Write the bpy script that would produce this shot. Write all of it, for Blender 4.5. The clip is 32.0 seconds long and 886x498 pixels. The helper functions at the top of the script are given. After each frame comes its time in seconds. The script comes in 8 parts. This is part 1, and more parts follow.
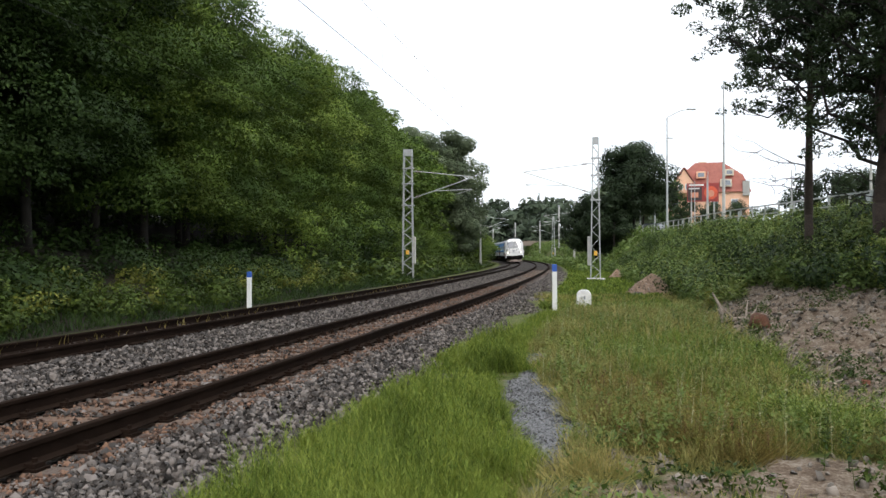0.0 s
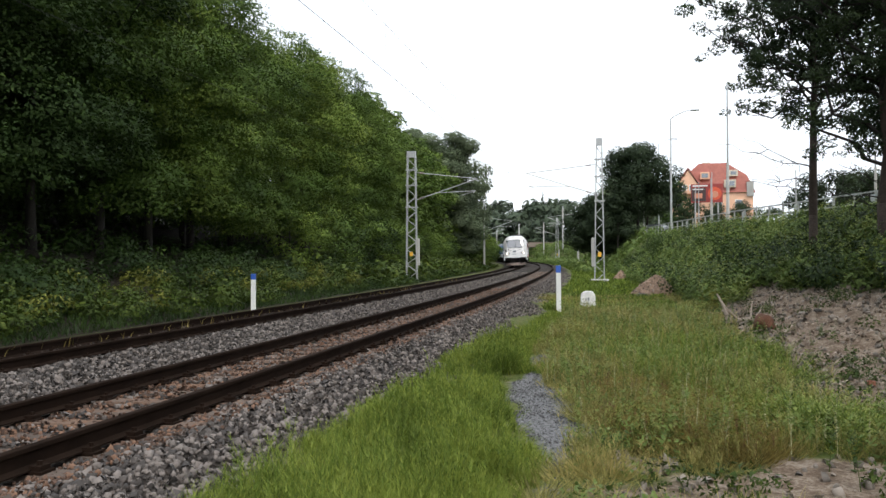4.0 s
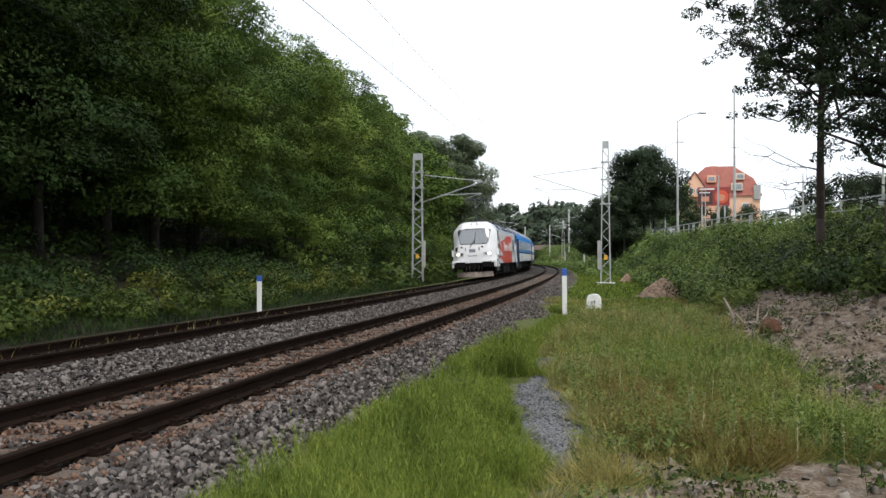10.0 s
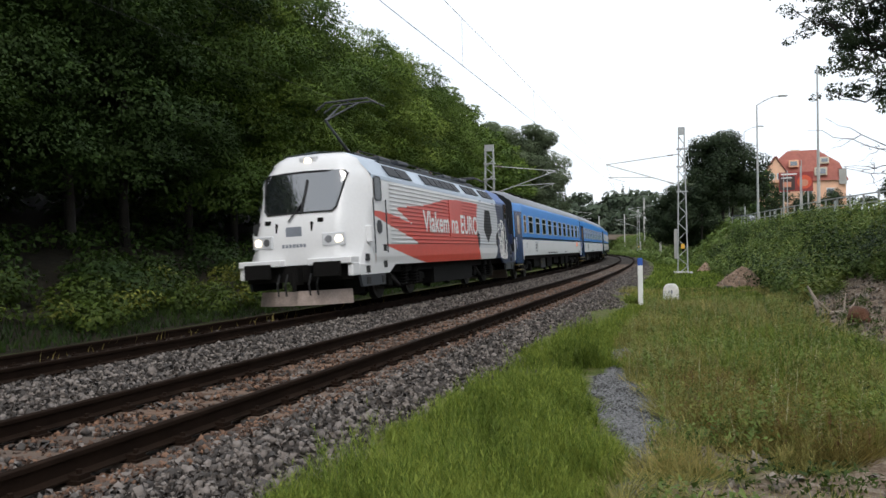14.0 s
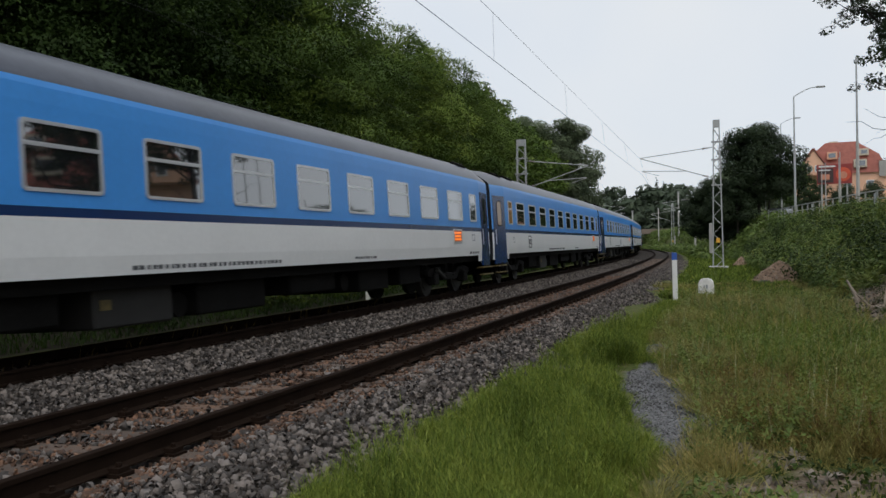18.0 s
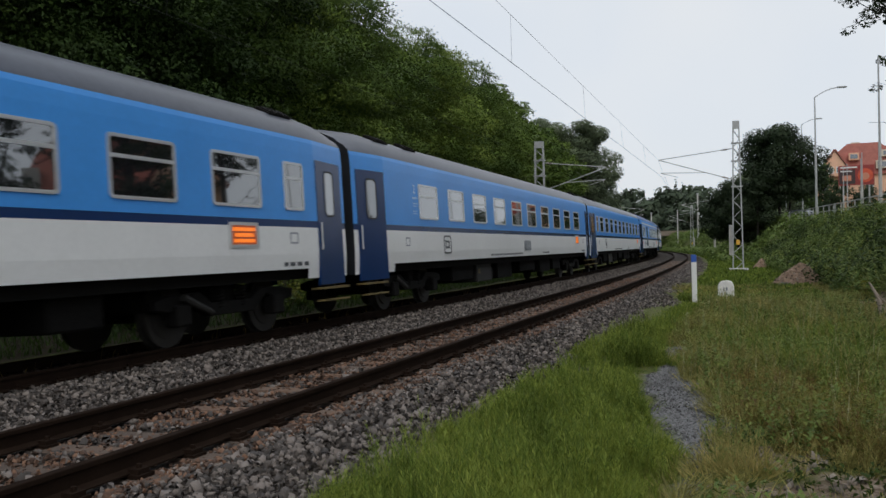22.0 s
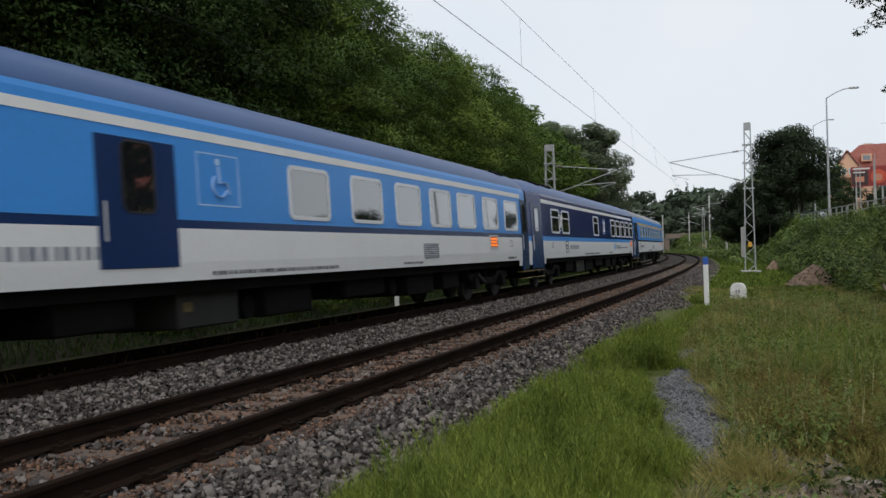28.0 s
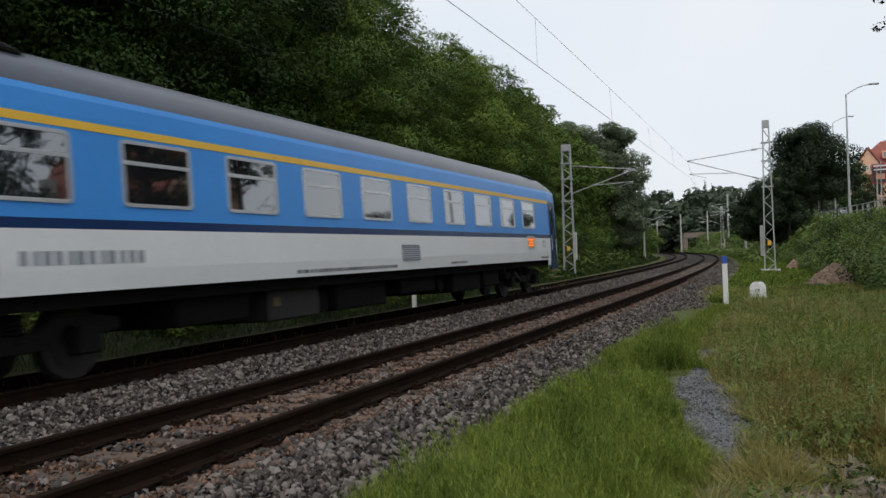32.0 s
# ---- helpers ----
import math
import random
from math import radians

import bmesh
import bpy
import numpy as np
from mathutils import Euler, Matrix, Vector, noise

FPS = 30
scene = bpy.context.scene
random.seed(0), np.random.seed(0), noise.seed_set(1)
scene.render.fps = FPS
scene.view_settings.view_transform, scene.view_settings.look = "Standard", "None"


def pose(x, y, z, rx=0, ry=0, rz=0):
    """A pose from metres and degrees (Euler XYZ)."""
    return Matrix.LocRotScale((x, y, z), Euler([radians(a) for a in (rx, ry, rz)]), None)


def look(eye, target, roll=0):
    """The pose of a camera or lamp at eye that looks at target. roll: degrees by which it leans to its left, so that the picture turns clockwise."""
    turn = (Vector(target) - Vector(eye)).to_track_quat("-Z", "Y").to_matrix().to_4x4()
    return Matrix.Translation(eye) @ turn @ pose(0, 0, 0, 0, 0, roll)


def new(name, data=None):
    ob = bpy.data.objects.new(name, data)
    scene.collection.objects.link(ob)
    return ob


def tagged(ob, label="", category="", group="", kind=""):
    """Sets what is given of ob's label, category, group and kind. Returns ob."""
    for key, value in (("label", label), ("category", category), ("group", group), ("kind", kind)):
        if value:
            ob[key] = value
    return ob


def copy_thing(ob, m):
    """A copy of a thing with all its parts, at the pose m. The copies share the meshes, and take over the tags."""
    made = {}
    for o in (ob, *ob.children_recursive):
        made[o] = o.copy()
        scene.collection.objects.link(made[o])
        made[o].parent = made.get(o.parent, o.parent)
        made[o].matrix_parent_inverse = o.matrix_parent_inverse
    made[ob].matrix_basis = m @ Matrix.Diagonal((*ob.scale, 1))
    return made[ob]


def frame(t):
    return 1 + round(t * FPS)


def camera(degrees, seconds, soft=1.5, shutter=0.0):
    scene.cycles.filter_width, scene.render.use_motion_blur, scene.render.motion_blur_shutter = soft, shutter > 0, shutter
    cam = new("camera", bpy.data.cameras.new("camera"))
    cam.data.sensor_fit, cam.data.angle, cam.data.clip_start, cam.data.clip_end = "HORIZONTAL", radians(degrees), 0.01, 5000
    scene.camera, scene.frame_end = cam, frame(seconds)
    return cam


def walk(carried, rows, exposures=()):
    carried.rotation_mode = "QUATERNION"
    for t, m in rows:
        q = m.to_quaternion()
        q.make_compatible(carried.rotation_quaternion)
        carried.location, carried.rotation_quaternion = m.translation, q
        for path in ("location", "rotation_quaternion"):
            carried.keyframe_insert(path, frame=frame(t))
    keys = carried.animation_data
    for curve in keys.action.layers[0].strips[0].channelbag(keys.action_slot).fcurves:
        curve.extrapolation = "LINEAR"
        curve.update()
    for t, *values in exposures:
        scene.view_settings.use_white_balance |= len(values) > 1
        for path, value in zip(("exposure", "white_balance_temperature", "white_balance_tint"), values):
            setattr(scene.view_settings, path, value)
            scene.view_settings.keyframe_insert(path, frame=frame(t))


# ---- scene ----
# Eye 1.41 m above the near track's rail head; the camera stands still and pans.
EYE = Vector((0.0, 0.0, 1.411))
LENS = 56.27
cam = camera(LENS, 32.0, soft=1.5, shutter=0.25)
# seconds, turn to the right, tilt up, lean to the right (degrees)
TURNS = [
    (0, -0.000, 0.326, 0.00), (0.5, 0.060, 0.251, 0.11), (1, 0.106, 0.271, 0.14), (1.5, 0.014, 0.302, 0.16), (2, -0.100, 0.311, 0.20),
    (2.5, -0.202, 0.314, 0.26), (3, -0.253, 0.370, 0.28), (3.5, -0.270, 0.422, 0.21), (5.5, -0.213, 0.452, 0.08), (6, -0.214, 0.459, -0.03),
    (6.5, -0.218, 0.496, -0.08), (7, -0.230, 0.543, -0.09), (7.5, -0.259, 0.552, -0.12), (8, -0.366, 0.580, -0.18), (8.5, -0.530, 0.570, -0.19),
    (9, -0.616, 0.579, -0.11), (9.5, -0.629, 0.595, -0.06), (10, -0.670, 0.608, -0.04), (10.5, -0.777, 0.610, 0.04), (11, -0.953, 0.648, 0.16),
    (11.5, -1.289, 0.647, 0.22), (12, -1.973, 0.647, 0.22), (12.5, -2.491, 0.578, 0.26), (13, -3.716, 0.449, 0.39), (13.5, -4.807, 0.285, 0.56),
    (14, -5.702, 0.049, 0.71), (14.5, -5.906, -0.148, 0.79), (16.5, -7.180, -0.206, 0.81), (17, -7.451, -0.221, 0.86), (17.5, -7.695, -0.266, 0.92),
    (18, -7.933, -0.227, 1.01), (18.5, -8.139, -0.230, 1.04), (19, -8.281, -0.169, 0.94), (19.5, -8.424, -0.083, 0.86), (20, -8.634, -0.061, 0.94),
    (20.5, -8.731, -0.047, 1.03), (21, -8.844, -0.022, 1.04), (21.5, -9.000, -0.019, 1.04), (22, -9.164, -0.046, 1.07), (22.5, -9.294, -0.059, 1.12),
    (23, -9.405, -0.054, 1.19), (23.5, -9.514, -0.055, 1.19), (24, -9.594, -0.045, 1.16), (24.5, -9.674, -0.035, 1.18), (25, -9.700, 0.004, 1.19),
    (25.5, -9.688, 0.073, 1.26), (27.5, -9.847, 0.169, 1.35), (28, -9.899, 0.227, 1.37), (28.5, -9.951, 0.285, 1.37), (29, -10.041, 0.345, 1.42),
    (29.5, -10.215, 0.421, 1.50), (30, -10.348, 0.440, 1.52), (30.5, -10.512, 0.434, 1.55), (31, -10.660, 0.393, 1.60), (31.5, -10.782, 0.342, 1.66),
    (32, -11.070, 0.331, 1.81),
]

def gaze(turn, tilt, lean):
    y, p = radians(turn), radians(tilt)
    return look(EYE, EYE + Vector((math.sin(y) * math.cos(p), math.cos(y) * math.cos(p), math.sin(p))), -lean)


walk(cam, [(t, gaze(a, b, c)) for t, a, b, c in TURNS],
     exposures=[(0, 0.49), (8, 0.49), (10, 0.38), (12.5, 0.27), (15, 0.02), (16.5, -0.27), (19, -0.45), (25, -0.4), (32, -0.3)])

# ---- light: a bright overcast evening ----
world = bpy.data.worlds.new("overcast_sky")
scene.world = world
world.use_nodes = True
wt = world.node_tree
wt.nodes.clear()
w_out = wt.nodes.new("ShaderNodeOutputWorld")
w_bg = wt.nodes.new("ShaderNodeBackground")
w_sky = wt.nodes.new("ShaderNodeTexSky")
w_sky.sky_type, w_sky.sun_disc = "NISHITA", False
w_sky.sun_elevation, w_sky.sun_rotation = radians(52), radians(170)
w_sky.air_density, w_sky.dust_density, w_sky.ozone_density = 1.0, 4.0, 1.0
w_gain = wt.nodes.new("ShaderNodeMixRGB")
w_gain.blend_type = "MULTIPLY"
w_gain.inputs[0].default_value = 1.0
w_gain.inputs[2].default_value = (0.12, 0.12, 0.12, 1)
w_coord = wt.nodes.new("ShaderNodeTexCoord")
w_cloud = wt.nodes.new("ShaderNodeTexNoise")
w_cloud.inputs["Scale"].default_value = 1.6
w_cloud.inputs["Detail"].default_value = 4
w_ramp = wt.nodes.new("ShaderNodeValToRGB")
w_ramp.color_ramp.elements[0].position, w_ramp.color_ramp.elements[0].color = 0.35, (0.88, 0.985, 1.12, 1)
w_ramp.color_ramp.elements[1].position, w_ramp.color_ramp.elements[1].color = 0.65, (1.07, 1.10, 1.13, 1)
w_mix = wt.nodes.new("ShaderNodeMixRGB")
w_mix.inputs[0].default_value = 0.85
for a, b in ((w_sky.outputs[0], w_gain.inputs[1]), (w_coord.outputs["Generated"], w_cloud.inputs["Vector"]), (w_cloud.outputs["Fac"], w_ramp.inputs[0]),
             (w_gain.outputs[0], w_mix.inputs[1]), (w_ramp.outputs[0], w_mix.inputs[2]), (w_mix.outputs[0], w_bg.inputs[0]), (w_bg.outputs[0], w_out.inputs[0])):
    wt.links.new(a, b)
w_bg.inputs[1].default_value = 1.1
sun = new("sun", bpy.data.lights.new("sun", "SUN"))
sun.data.energy, sun.data.angle, sun.data.color = 1.25, radians(24), (1.0, 0.95, 0.88)
sun.matrix_world = look((4, -22, 29), (0, 0, 0))


# ---- materials ----
def mat(name, color, rough=0.6, metal=0.0, vary=0.25, scale=4.0, fine=60.0, bump=0.0, spec=0.5, tint=None, random_vary=0.0, island_vary=0.0, coat=0.0):
    """A surface whose colour drifts at two scales, with a fine relief."""
    m = bpy.data.materials.new(name)
    m.use_nodes = True
    t = m.node_tree
    bsdf = t.nodes["Principled BSDF"]
    bsdf.inputs["Roughness"].default_value, bsdf.inputs["Metallic"].default_value = rough, metal
    bsdf.inputs["Specular IOR Level"].default_value = spec
    bsdf.inputs["Coat Weight"].default_value = coat
    co = t.nodes.new("ShaderNodeTexCoord")
    n1, n2 = t.nodes.new("ShaderNodeTexNoise"), t.nodes.new("ShaderNodeTexNoise")
    n1.inputs["Scale"].default_value, n1.inputs["Detail"].default_value = scale, 5
    n2.inputs["Scale"].default_value, n2.inputs["Detail"].default_value = fine, 3
    for n in (n1, n2):
        t.links.new(co.outputs["Object"], n.inputs["Vector"])
    add = t.nodes.new("ShaderNodeMath")
    add.operation = "MULTIPLY_ADD"
    add.inputs[1].default_value = 0.6
    t.links.new(n1.outputs["Fac"], add.inputs[0])
    half = t.nodes.new("ShaderNodeMath")
    half.operation = "MULTIPLY"
    half.inputs[1].default_value = 0.4
    t.links.new(n2.outputs["Fac"], half.inputs[0])
    t.links.new(half.outputs[0], add.inputs[2])
    value = add.outputs[0]
    for kind, amount in (("obj", random_vary), ("isl", island_vary)):
        if amount:
            src = t.nodes.new("ShaderNodeObjectInfo" if kind == "obj" else "ShaderNodeNewGeometry")
            rnd = t.nodes.new("ShaderNodeMath")
            rnd.operation = "MULTIPLY_ADD"
            rnd.inputs[1].default_value = amount
            t.links.new(src.outputs["Random" if kind == "obj" else "Random Per Island"], rnd.inputs[0])
            shift = t.nodes.new("ShaderNodeMath")
            shift.operation = "SUBTRACT"
            shift.inputs[1].default_value = amount / 2
            t.links.new(value, rnd.inputs[2])
            t.links.new(rnd.outputs[0], shift.inputs[0])
            value = shift.outputs[0]
    ramp = t.nodes.new("ShaderNodeValToRGB")
    c = Vector(color)
    other = Vector(tint) if tint else c * (1 + vary)
    lo = c * (1 - vary)
    ramp.color_ramp.elements[0].position, ramp.color_ramp.elements[0].color = 0.3, (*lo, 1)
    ramp.color_ramp.elements[1].position, ramp.color_ramp.elements[1].color = 0.7, (*other, 1)
    mid = ramp.color_ramp.elements.new(0.5)
    mid.color = (*c, 1)
    t.links.new(value, ramp.inputs[0])
    t.links.new(ramp.outputs[0], bsdf.inputs["Base Color"])
    if bump:
        b = t.nodes.new("ShaderNodeBump")
        b.inputs["Strength"].default_value, b.inputs["Distance"].default_value = bump, 0.02
        t.links.new(n2.outputs["Fac"], b.inputs["Height"])
        t.links.new(b.outputs[0], bsdf.inputs["Normal"])
    return m


def leafy(name, color, tint, vary=0.35, through_light=0.25, scale=0.35, each=0.18):
    """Leaves: two-sided, lit through a little, each clump of its own shade."""
    m = mat(name, color, 0.6, 0, vary, scale, scale * 12, 0.0, 0.2, tint, 0.2, each)
    t = m.node_tree
    bsdf = t.nodes["Principled BSDF"]
    tr = t.nodes.new("ShaderNodeBsdfTranslucent")
    mix = t.nodes.new("ShaderNodeMixShader")
    mix.inputs[0].default_value = through_light
    src = bsdf.inputs["Base Color"].links[0].from_socket
    t.links.new(src, tr.inputs["Color"])
    t.links.new(bsdf.outputs[0], mix.inputs[1])
    t.links.new(tr.outputs[0], mix.inputs[2])
    t.links.new(mix.outputs[0], t.nodes["Material Output"].inputs[0])
    return m


RAIL = mat("rusty_rail_steel", (0.016, 0.0098, 0.0068), 0.9, 0.0, 0.4, 3, 90, 0.15, spec=0.05)
RAIL_TOP = mat("worn_rail_head", (0.045, 0.036, 0.031), 0.55, 0.4, 0.3, 2, 60)
SLEEPER = mat("weathered_concrete_sleeper", (0.105, 0.076, 0.058), 0.9, 0, 0.3, 3, 70, 0.4, tint=(0.144, 0.0828, 0.0504), random_vary=0.5)
STONE = mat("grey_ballast_stone", (0.093, 0.080, 0.072), 0.85, 0, 0.45, 9, 80, 0.3, island_vary=0.95, tint=(0.195, 0.168, 0.15))
RUST_STONE = mat("rust_stained_ballast_stone", (0.115, 0.066, 0.044), 0.9, 0, 0.45, 9, 80, 0.3, island_vary=0.9, tint=(0.19, 0.105, 0.065))
# Brownish far-bed stone; forest shade and lens falloff are put into its colour.
STONE_DARK = mat("shaded_ballast_stone", (0.040, 0.033, 0.028), 0.9, 0, 0.5, 9, 80, 0.3, island_vary=0.9, tint=(0.085, 0.070, 0.060))
BARK = mat("dark_tree_bark", (0.022, 0.018, 0.015), 0.9, 0, 0.4, 4, 25, 0.8)
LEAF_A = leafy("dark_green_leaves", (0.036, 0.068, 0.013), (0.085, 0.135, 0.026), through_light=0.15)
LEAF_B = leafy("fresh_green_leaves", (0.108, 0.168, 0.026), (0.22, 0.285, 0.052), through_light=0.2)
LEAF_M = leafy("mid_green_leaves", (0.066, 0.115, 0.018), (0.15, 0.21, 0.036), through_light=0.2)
LEAF_C = leafy("grey_green_leaves", (0.13, 0.168, 0.092), (0.215, 0.255, 0.145))
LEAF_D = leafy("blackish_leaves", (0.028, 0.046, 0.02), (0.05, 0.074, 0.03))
SHRUB = leafy("bush_leaves", (0.0374, 0.0662, 0.0104), (0.0976, 0.121, 0.0173))
STEEL = mat("galvanised_steel", (0.42, 0.43, 0.43), 0.5, 0.5, 0.2, 3, 40)
CONCRETE = mat("pale_concrete", (0.45, 0.44, 0.42), 0.85, 0, 0.2, 2, 40, 0.3)
WHITE = mat("white_paint", (0.78, 0.78, 0.77), 0.5, 0, 0.06, 2, 40)
BLUE_CAP = mat("blue_paint", (0.03, 0.10, 0.42), 0.5, 0, 0.15, 2, 40)
WIRE = mat("dark_wire", (0.03, 0.03, 0.031), 0.7, 0.0, 0.1, spec=0.1)
PORCELAIN = mat("brown_insulator", (0.16, 0.12, 0.10), 0.3, 0, 0.1)
YELLOW = mat("yellow_plate", (0.75, 0.42, 0.05), 0.5, 0, 0.1)
ORANGE_WALL = mat("orange_render_wall", (0.78, 0.47, 0.32), 0.9, 0, 0.1, 1, 20)
ROOF_RED = mat("red_brown_roof_tiles", (0.31, 0.105, 0.08), 0.8, 0, 0.25, 2, 30, 0.3)
COACH_WHITE = mat("light_grey_coach_paint", (0.72, 0.73, 0.735), 0.35, 0, 0.06, 0.7, 14, spec=0.35)
COACH_BLUE = mat("bright_blue_coach_paint", (0.048, 0.272, 0.72), 0.35, 0, 0.08, 0.7, 14, spec=0.35)
COACH_NAVY = mat("dark_blue_coach_paint", (0.006, 0.028, 0.105), 0.25, 0, 0.1, 0.7, 14, spec=0.3)
COACH_ROOF = mat("grey_coach_roof", (0.078, 0.087, 0.112), 0.36, 0.3, 0.25, 0.6, 10, spec=0.4)
YELLOW_BAND = mat("first_class_yellow_band", (0.80, 0.48, 0.05), 0.4, 0, 0.05)
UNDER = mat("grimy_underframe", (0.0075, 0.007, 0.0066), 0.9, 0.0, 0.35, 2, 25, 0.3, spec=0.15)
RUBBER = mat("black_rubber", (0.015, 0.015, 0.016), 0.7, 0, 0.2)
ALU = mat("aluminium_window_frame", (0.62, 0.63, 0.64), 0.35, 0.7, 0.08)
GLASS = mat("dark_window_glass", (0.012, 0.014, 0.016), 0.03, 0, 0.1, spec=0.9, coat=1.0)
LOCO_WHITE = mat("white_loco_paint", (0.72, 0.72, 0.725), 0.35, 0, 0.05, 0.8, 16, spec=0.4)
LOCO_RED = mat("red_loco_paint", (0.62, 0.07, 0.045), 0.4, 0, 0.08)
LOCO_NAVY = mat("navy_loco_paint", (0.016, 0.027, 0.078), 0.35, 0, 0.1, spec=0.3)
LOCO_ROOF_BLUE = mat("blue_loco_roof_paint", (0.018, 0.075, 0.25), 0.45, 0, 0.12, spec=0.3)

GLASS.node_tree.nodes["Principled BSDF"].inputs["IOR"].default_value = 2.6
GLASS.node_tree.nodes["Principled BSDF"].inputs["Specular IOR Level"].default_value = 0.5


# ---- the plan: two parallel tracks on a gentle left-hand curve ----
BEND_AT = (-60, 0, 20, 40, 60, 80, 110, 150, 200, 330)
BEND = (0.78, 0.78, 1.0, 0.87, 0.89, 1.04, 1.35, 1.45, 1.45, 1.45)
ALONG = np.arange(-240.0, 341.0, 1.0)
GAP = 3.87          # from track centre to track centre, beside the camera
CLOSER_AT, CLOSER = (12, 30, 50, 90), (0.0, 0.06, 0.12, 0.16)
_k = np.interp(ALONG, BEND_AT, BEND) / 1000
_th = np.concatenate([[0], np.cumsum((_k[1:] + _k[:-1]) / 2)])
_th = _th - _th[240] + radians(-12.225)
_dx, _dy = -np.sin(_th), np.cos(_th)
_px = np.concatenate([[0], np.cumsum((_dx[1:] + _dx[:-1]) / 2)])
_py = np.concatenate([[0], np.cumsum((_dy[1:] + _dy[:-1]) / 2)])
TX, TY = _px - _px[240] - 4.462, _py - _py[240] + 3.338


def on_track(s, off, z=0.0):
    """The point s metres along the near track, off metres to its right, and its heading from +y to the left."""
    x, y, a = np.interp(s, ALONG, TX), np.interp(s, ALONG, TY), np.interp(s, ALONG, _th)
    return Vector((x + math.cos(a) * off, y + math.sin(a) * off, z)), a


def gap_at(s):
    """From track centre to track centre: the tracks draw a little together towards the curve."""
    return GAP - float(np.interp(s, CLOSER_AT, CLOSER))


def track_coords(x, y):
    """For arrays of x and y: metres along the near track and metres to its right."""
    x, y = np.asarray(x, float), np.asarray(y, float)
    s, u = np.empty(x.shape), np.empty(x.shape)
    xs, ys = x.ravel(), y.ravel()
    so, uo = s.ravel(), u.ravel()
    for i in range(0, len(xs), 8000):
        d = (xs[i:i + 8000, None] - TX[None, ::4]) ** 2 + (ys[i:i + 8000, None] - TY[None, ::4]) ** 2
        j = d.argmin(1) * 4
        rx, ry = xs[i:i + 8000] - TX[j], ys[i:i + 8000] - TY[j]
        so[i:i + 8000] = ALONG[j] + rx * _dx[j] + ry * _dy[j]
        uo[i:i + 8000] = rx * _dy[j] - ry * _dx[j]
    return so.reshape(x.shape), uo.reshape(x.shape)


def wobble(x, y, f, seed=0.0):
    return (np.sin(x * f + 1.3 + seed) * np.cos(y * f * 1.13 + 0.7 * seed) + 0.5 * np.sin(x * f * 2.3 + y * f * 1.7 + seed)) / 1.5


def ground_z(x, y):
    s, u = track_coords(x, y)
    toe = np.interp(s, [-60, 5, 17, 40, 80, 200], [8.5, 7.5, 7.6, 6.6, 6.0, 5.6])
    crest = np.interp(s, [-60, 5, 30, 52, 75, 120, 200], [19, 17.5, 15.7, 12.9, 11.3, 10.0, 9.5])
    top = np.interp(s, [-60, 5, 30, 52, 75, 120, 200, 330], [2.4, 2.4, 2.85, 3.1, 3.25, 3.45, 3.6, 4.0])
    left = np.interp(u, [-400, -60, -30, -14, -9.5, -7.6, -6.6, -5.9, -5.4], [16, 11, 6, 1.2, -0.1, -0.42, -0.42, -0.36, -0.24])
    bed = np.interp(u, [-5.4, -5.1, -4.62, -3.12, -2.75, -2.5, -2.2, -1.8, -1.25, -1.05, -0.75, 0.75, 1.05, 1.2, 1.6, 2.0, 2.9, 3.6], [-0.25, -0.215, -0.225, -0.175, -0.135, -0.11, -0.13, -0.17, -0.2, -0.235, -0.235, -0.22, -0.215, -0.185, -0.175, -0.22, -0.36, -0.38])
    k = np.clip((u - toe) / (crest - toe), 0, 1)
    bank = -0.38 + (top + 0.38) * (0.25 * k + 0.75 * k * k * (3 - 2 * k))
    z = np.where(u < -5.4, left, np.where(u < 3.6, bed, bank))
    rough = np.clip((u - 2.4) / 2, 0, 1) * np.clip((crest - u) / 2, 0, 1)
    z = z + rough * (0.07 * wobble(x, y, 1.1) + 0.035 * wobble(x, y, 3.1, 2.0) + 0.3 * k * wobble(x, y, 0.6, 4.0))
    z = z + np.clip((-7 - u) / 4, 0, 1) * 0.15 * wobble(x, y, 0.8, 1.0)
    torn = np.clip(1.1 - ((s - 16.0) / 11.5) ** 2 - ((u - 9.35) / 1.9) ** 2, 0, 1)
    z = z + torn * (0.14 * wobble(x, y, 2.1, 5.0) + 0.14 * np.abs(wobble(x, y, 4.3, 1.0)) + 0.06 * wobble(x, y, 8.5, 2.0))
    far = np.clip((np.hypot(x, y) - 260) / 500, 0, 1)
    return z * (1 - far) + far * 4.0


def gz(x, y):
    return float(ground_z(np.array([x]), np.array([y]))[0])


def link(name, me, material, parent=None, label=""):
    ob = new(name, me)
    if material is not None:
        me.materials.append(material)
    if parent is not None:
        ob.parent = parent
    return tagged(ob, label=label)


def part(name, bm, material, parent=None, label="", smooth=False):
    """Links a bmesh as one mesh object under a thing or under a part."""
    me = bpy.data.meshes.new(name)
    bm.to_mesh(me)
    bm.free()
    if smooth:
        me.polygons.foreach_set("use_smooth", [True] * len(me.polygons))
    return link(name, me, material, parent, label)


def array_mesh(name, verts, faces):
    """A mesh from an array of vertices and one of faces with equal numbers of corners."""
    verts, faces = np.asarray(verts, np.float32), np.asarray(faces, np.int32)
    me = bpy.data.meshes.new(name)
    n, c = faces.shape
    me.vertices.add(len(verts))
    me.vertices.foreach_set("co", verts.ravel())
    me.loops.add(n * c)
    me.loops.foreach_set("vertex_index", faces.ravel())
    me.polygons.add(n)
    me.polygons.foreach_set("loop_start", np.arange(n, dtype=np.int32) * c)
    me.update(calc_edges=True)
    me.validate()
    return me


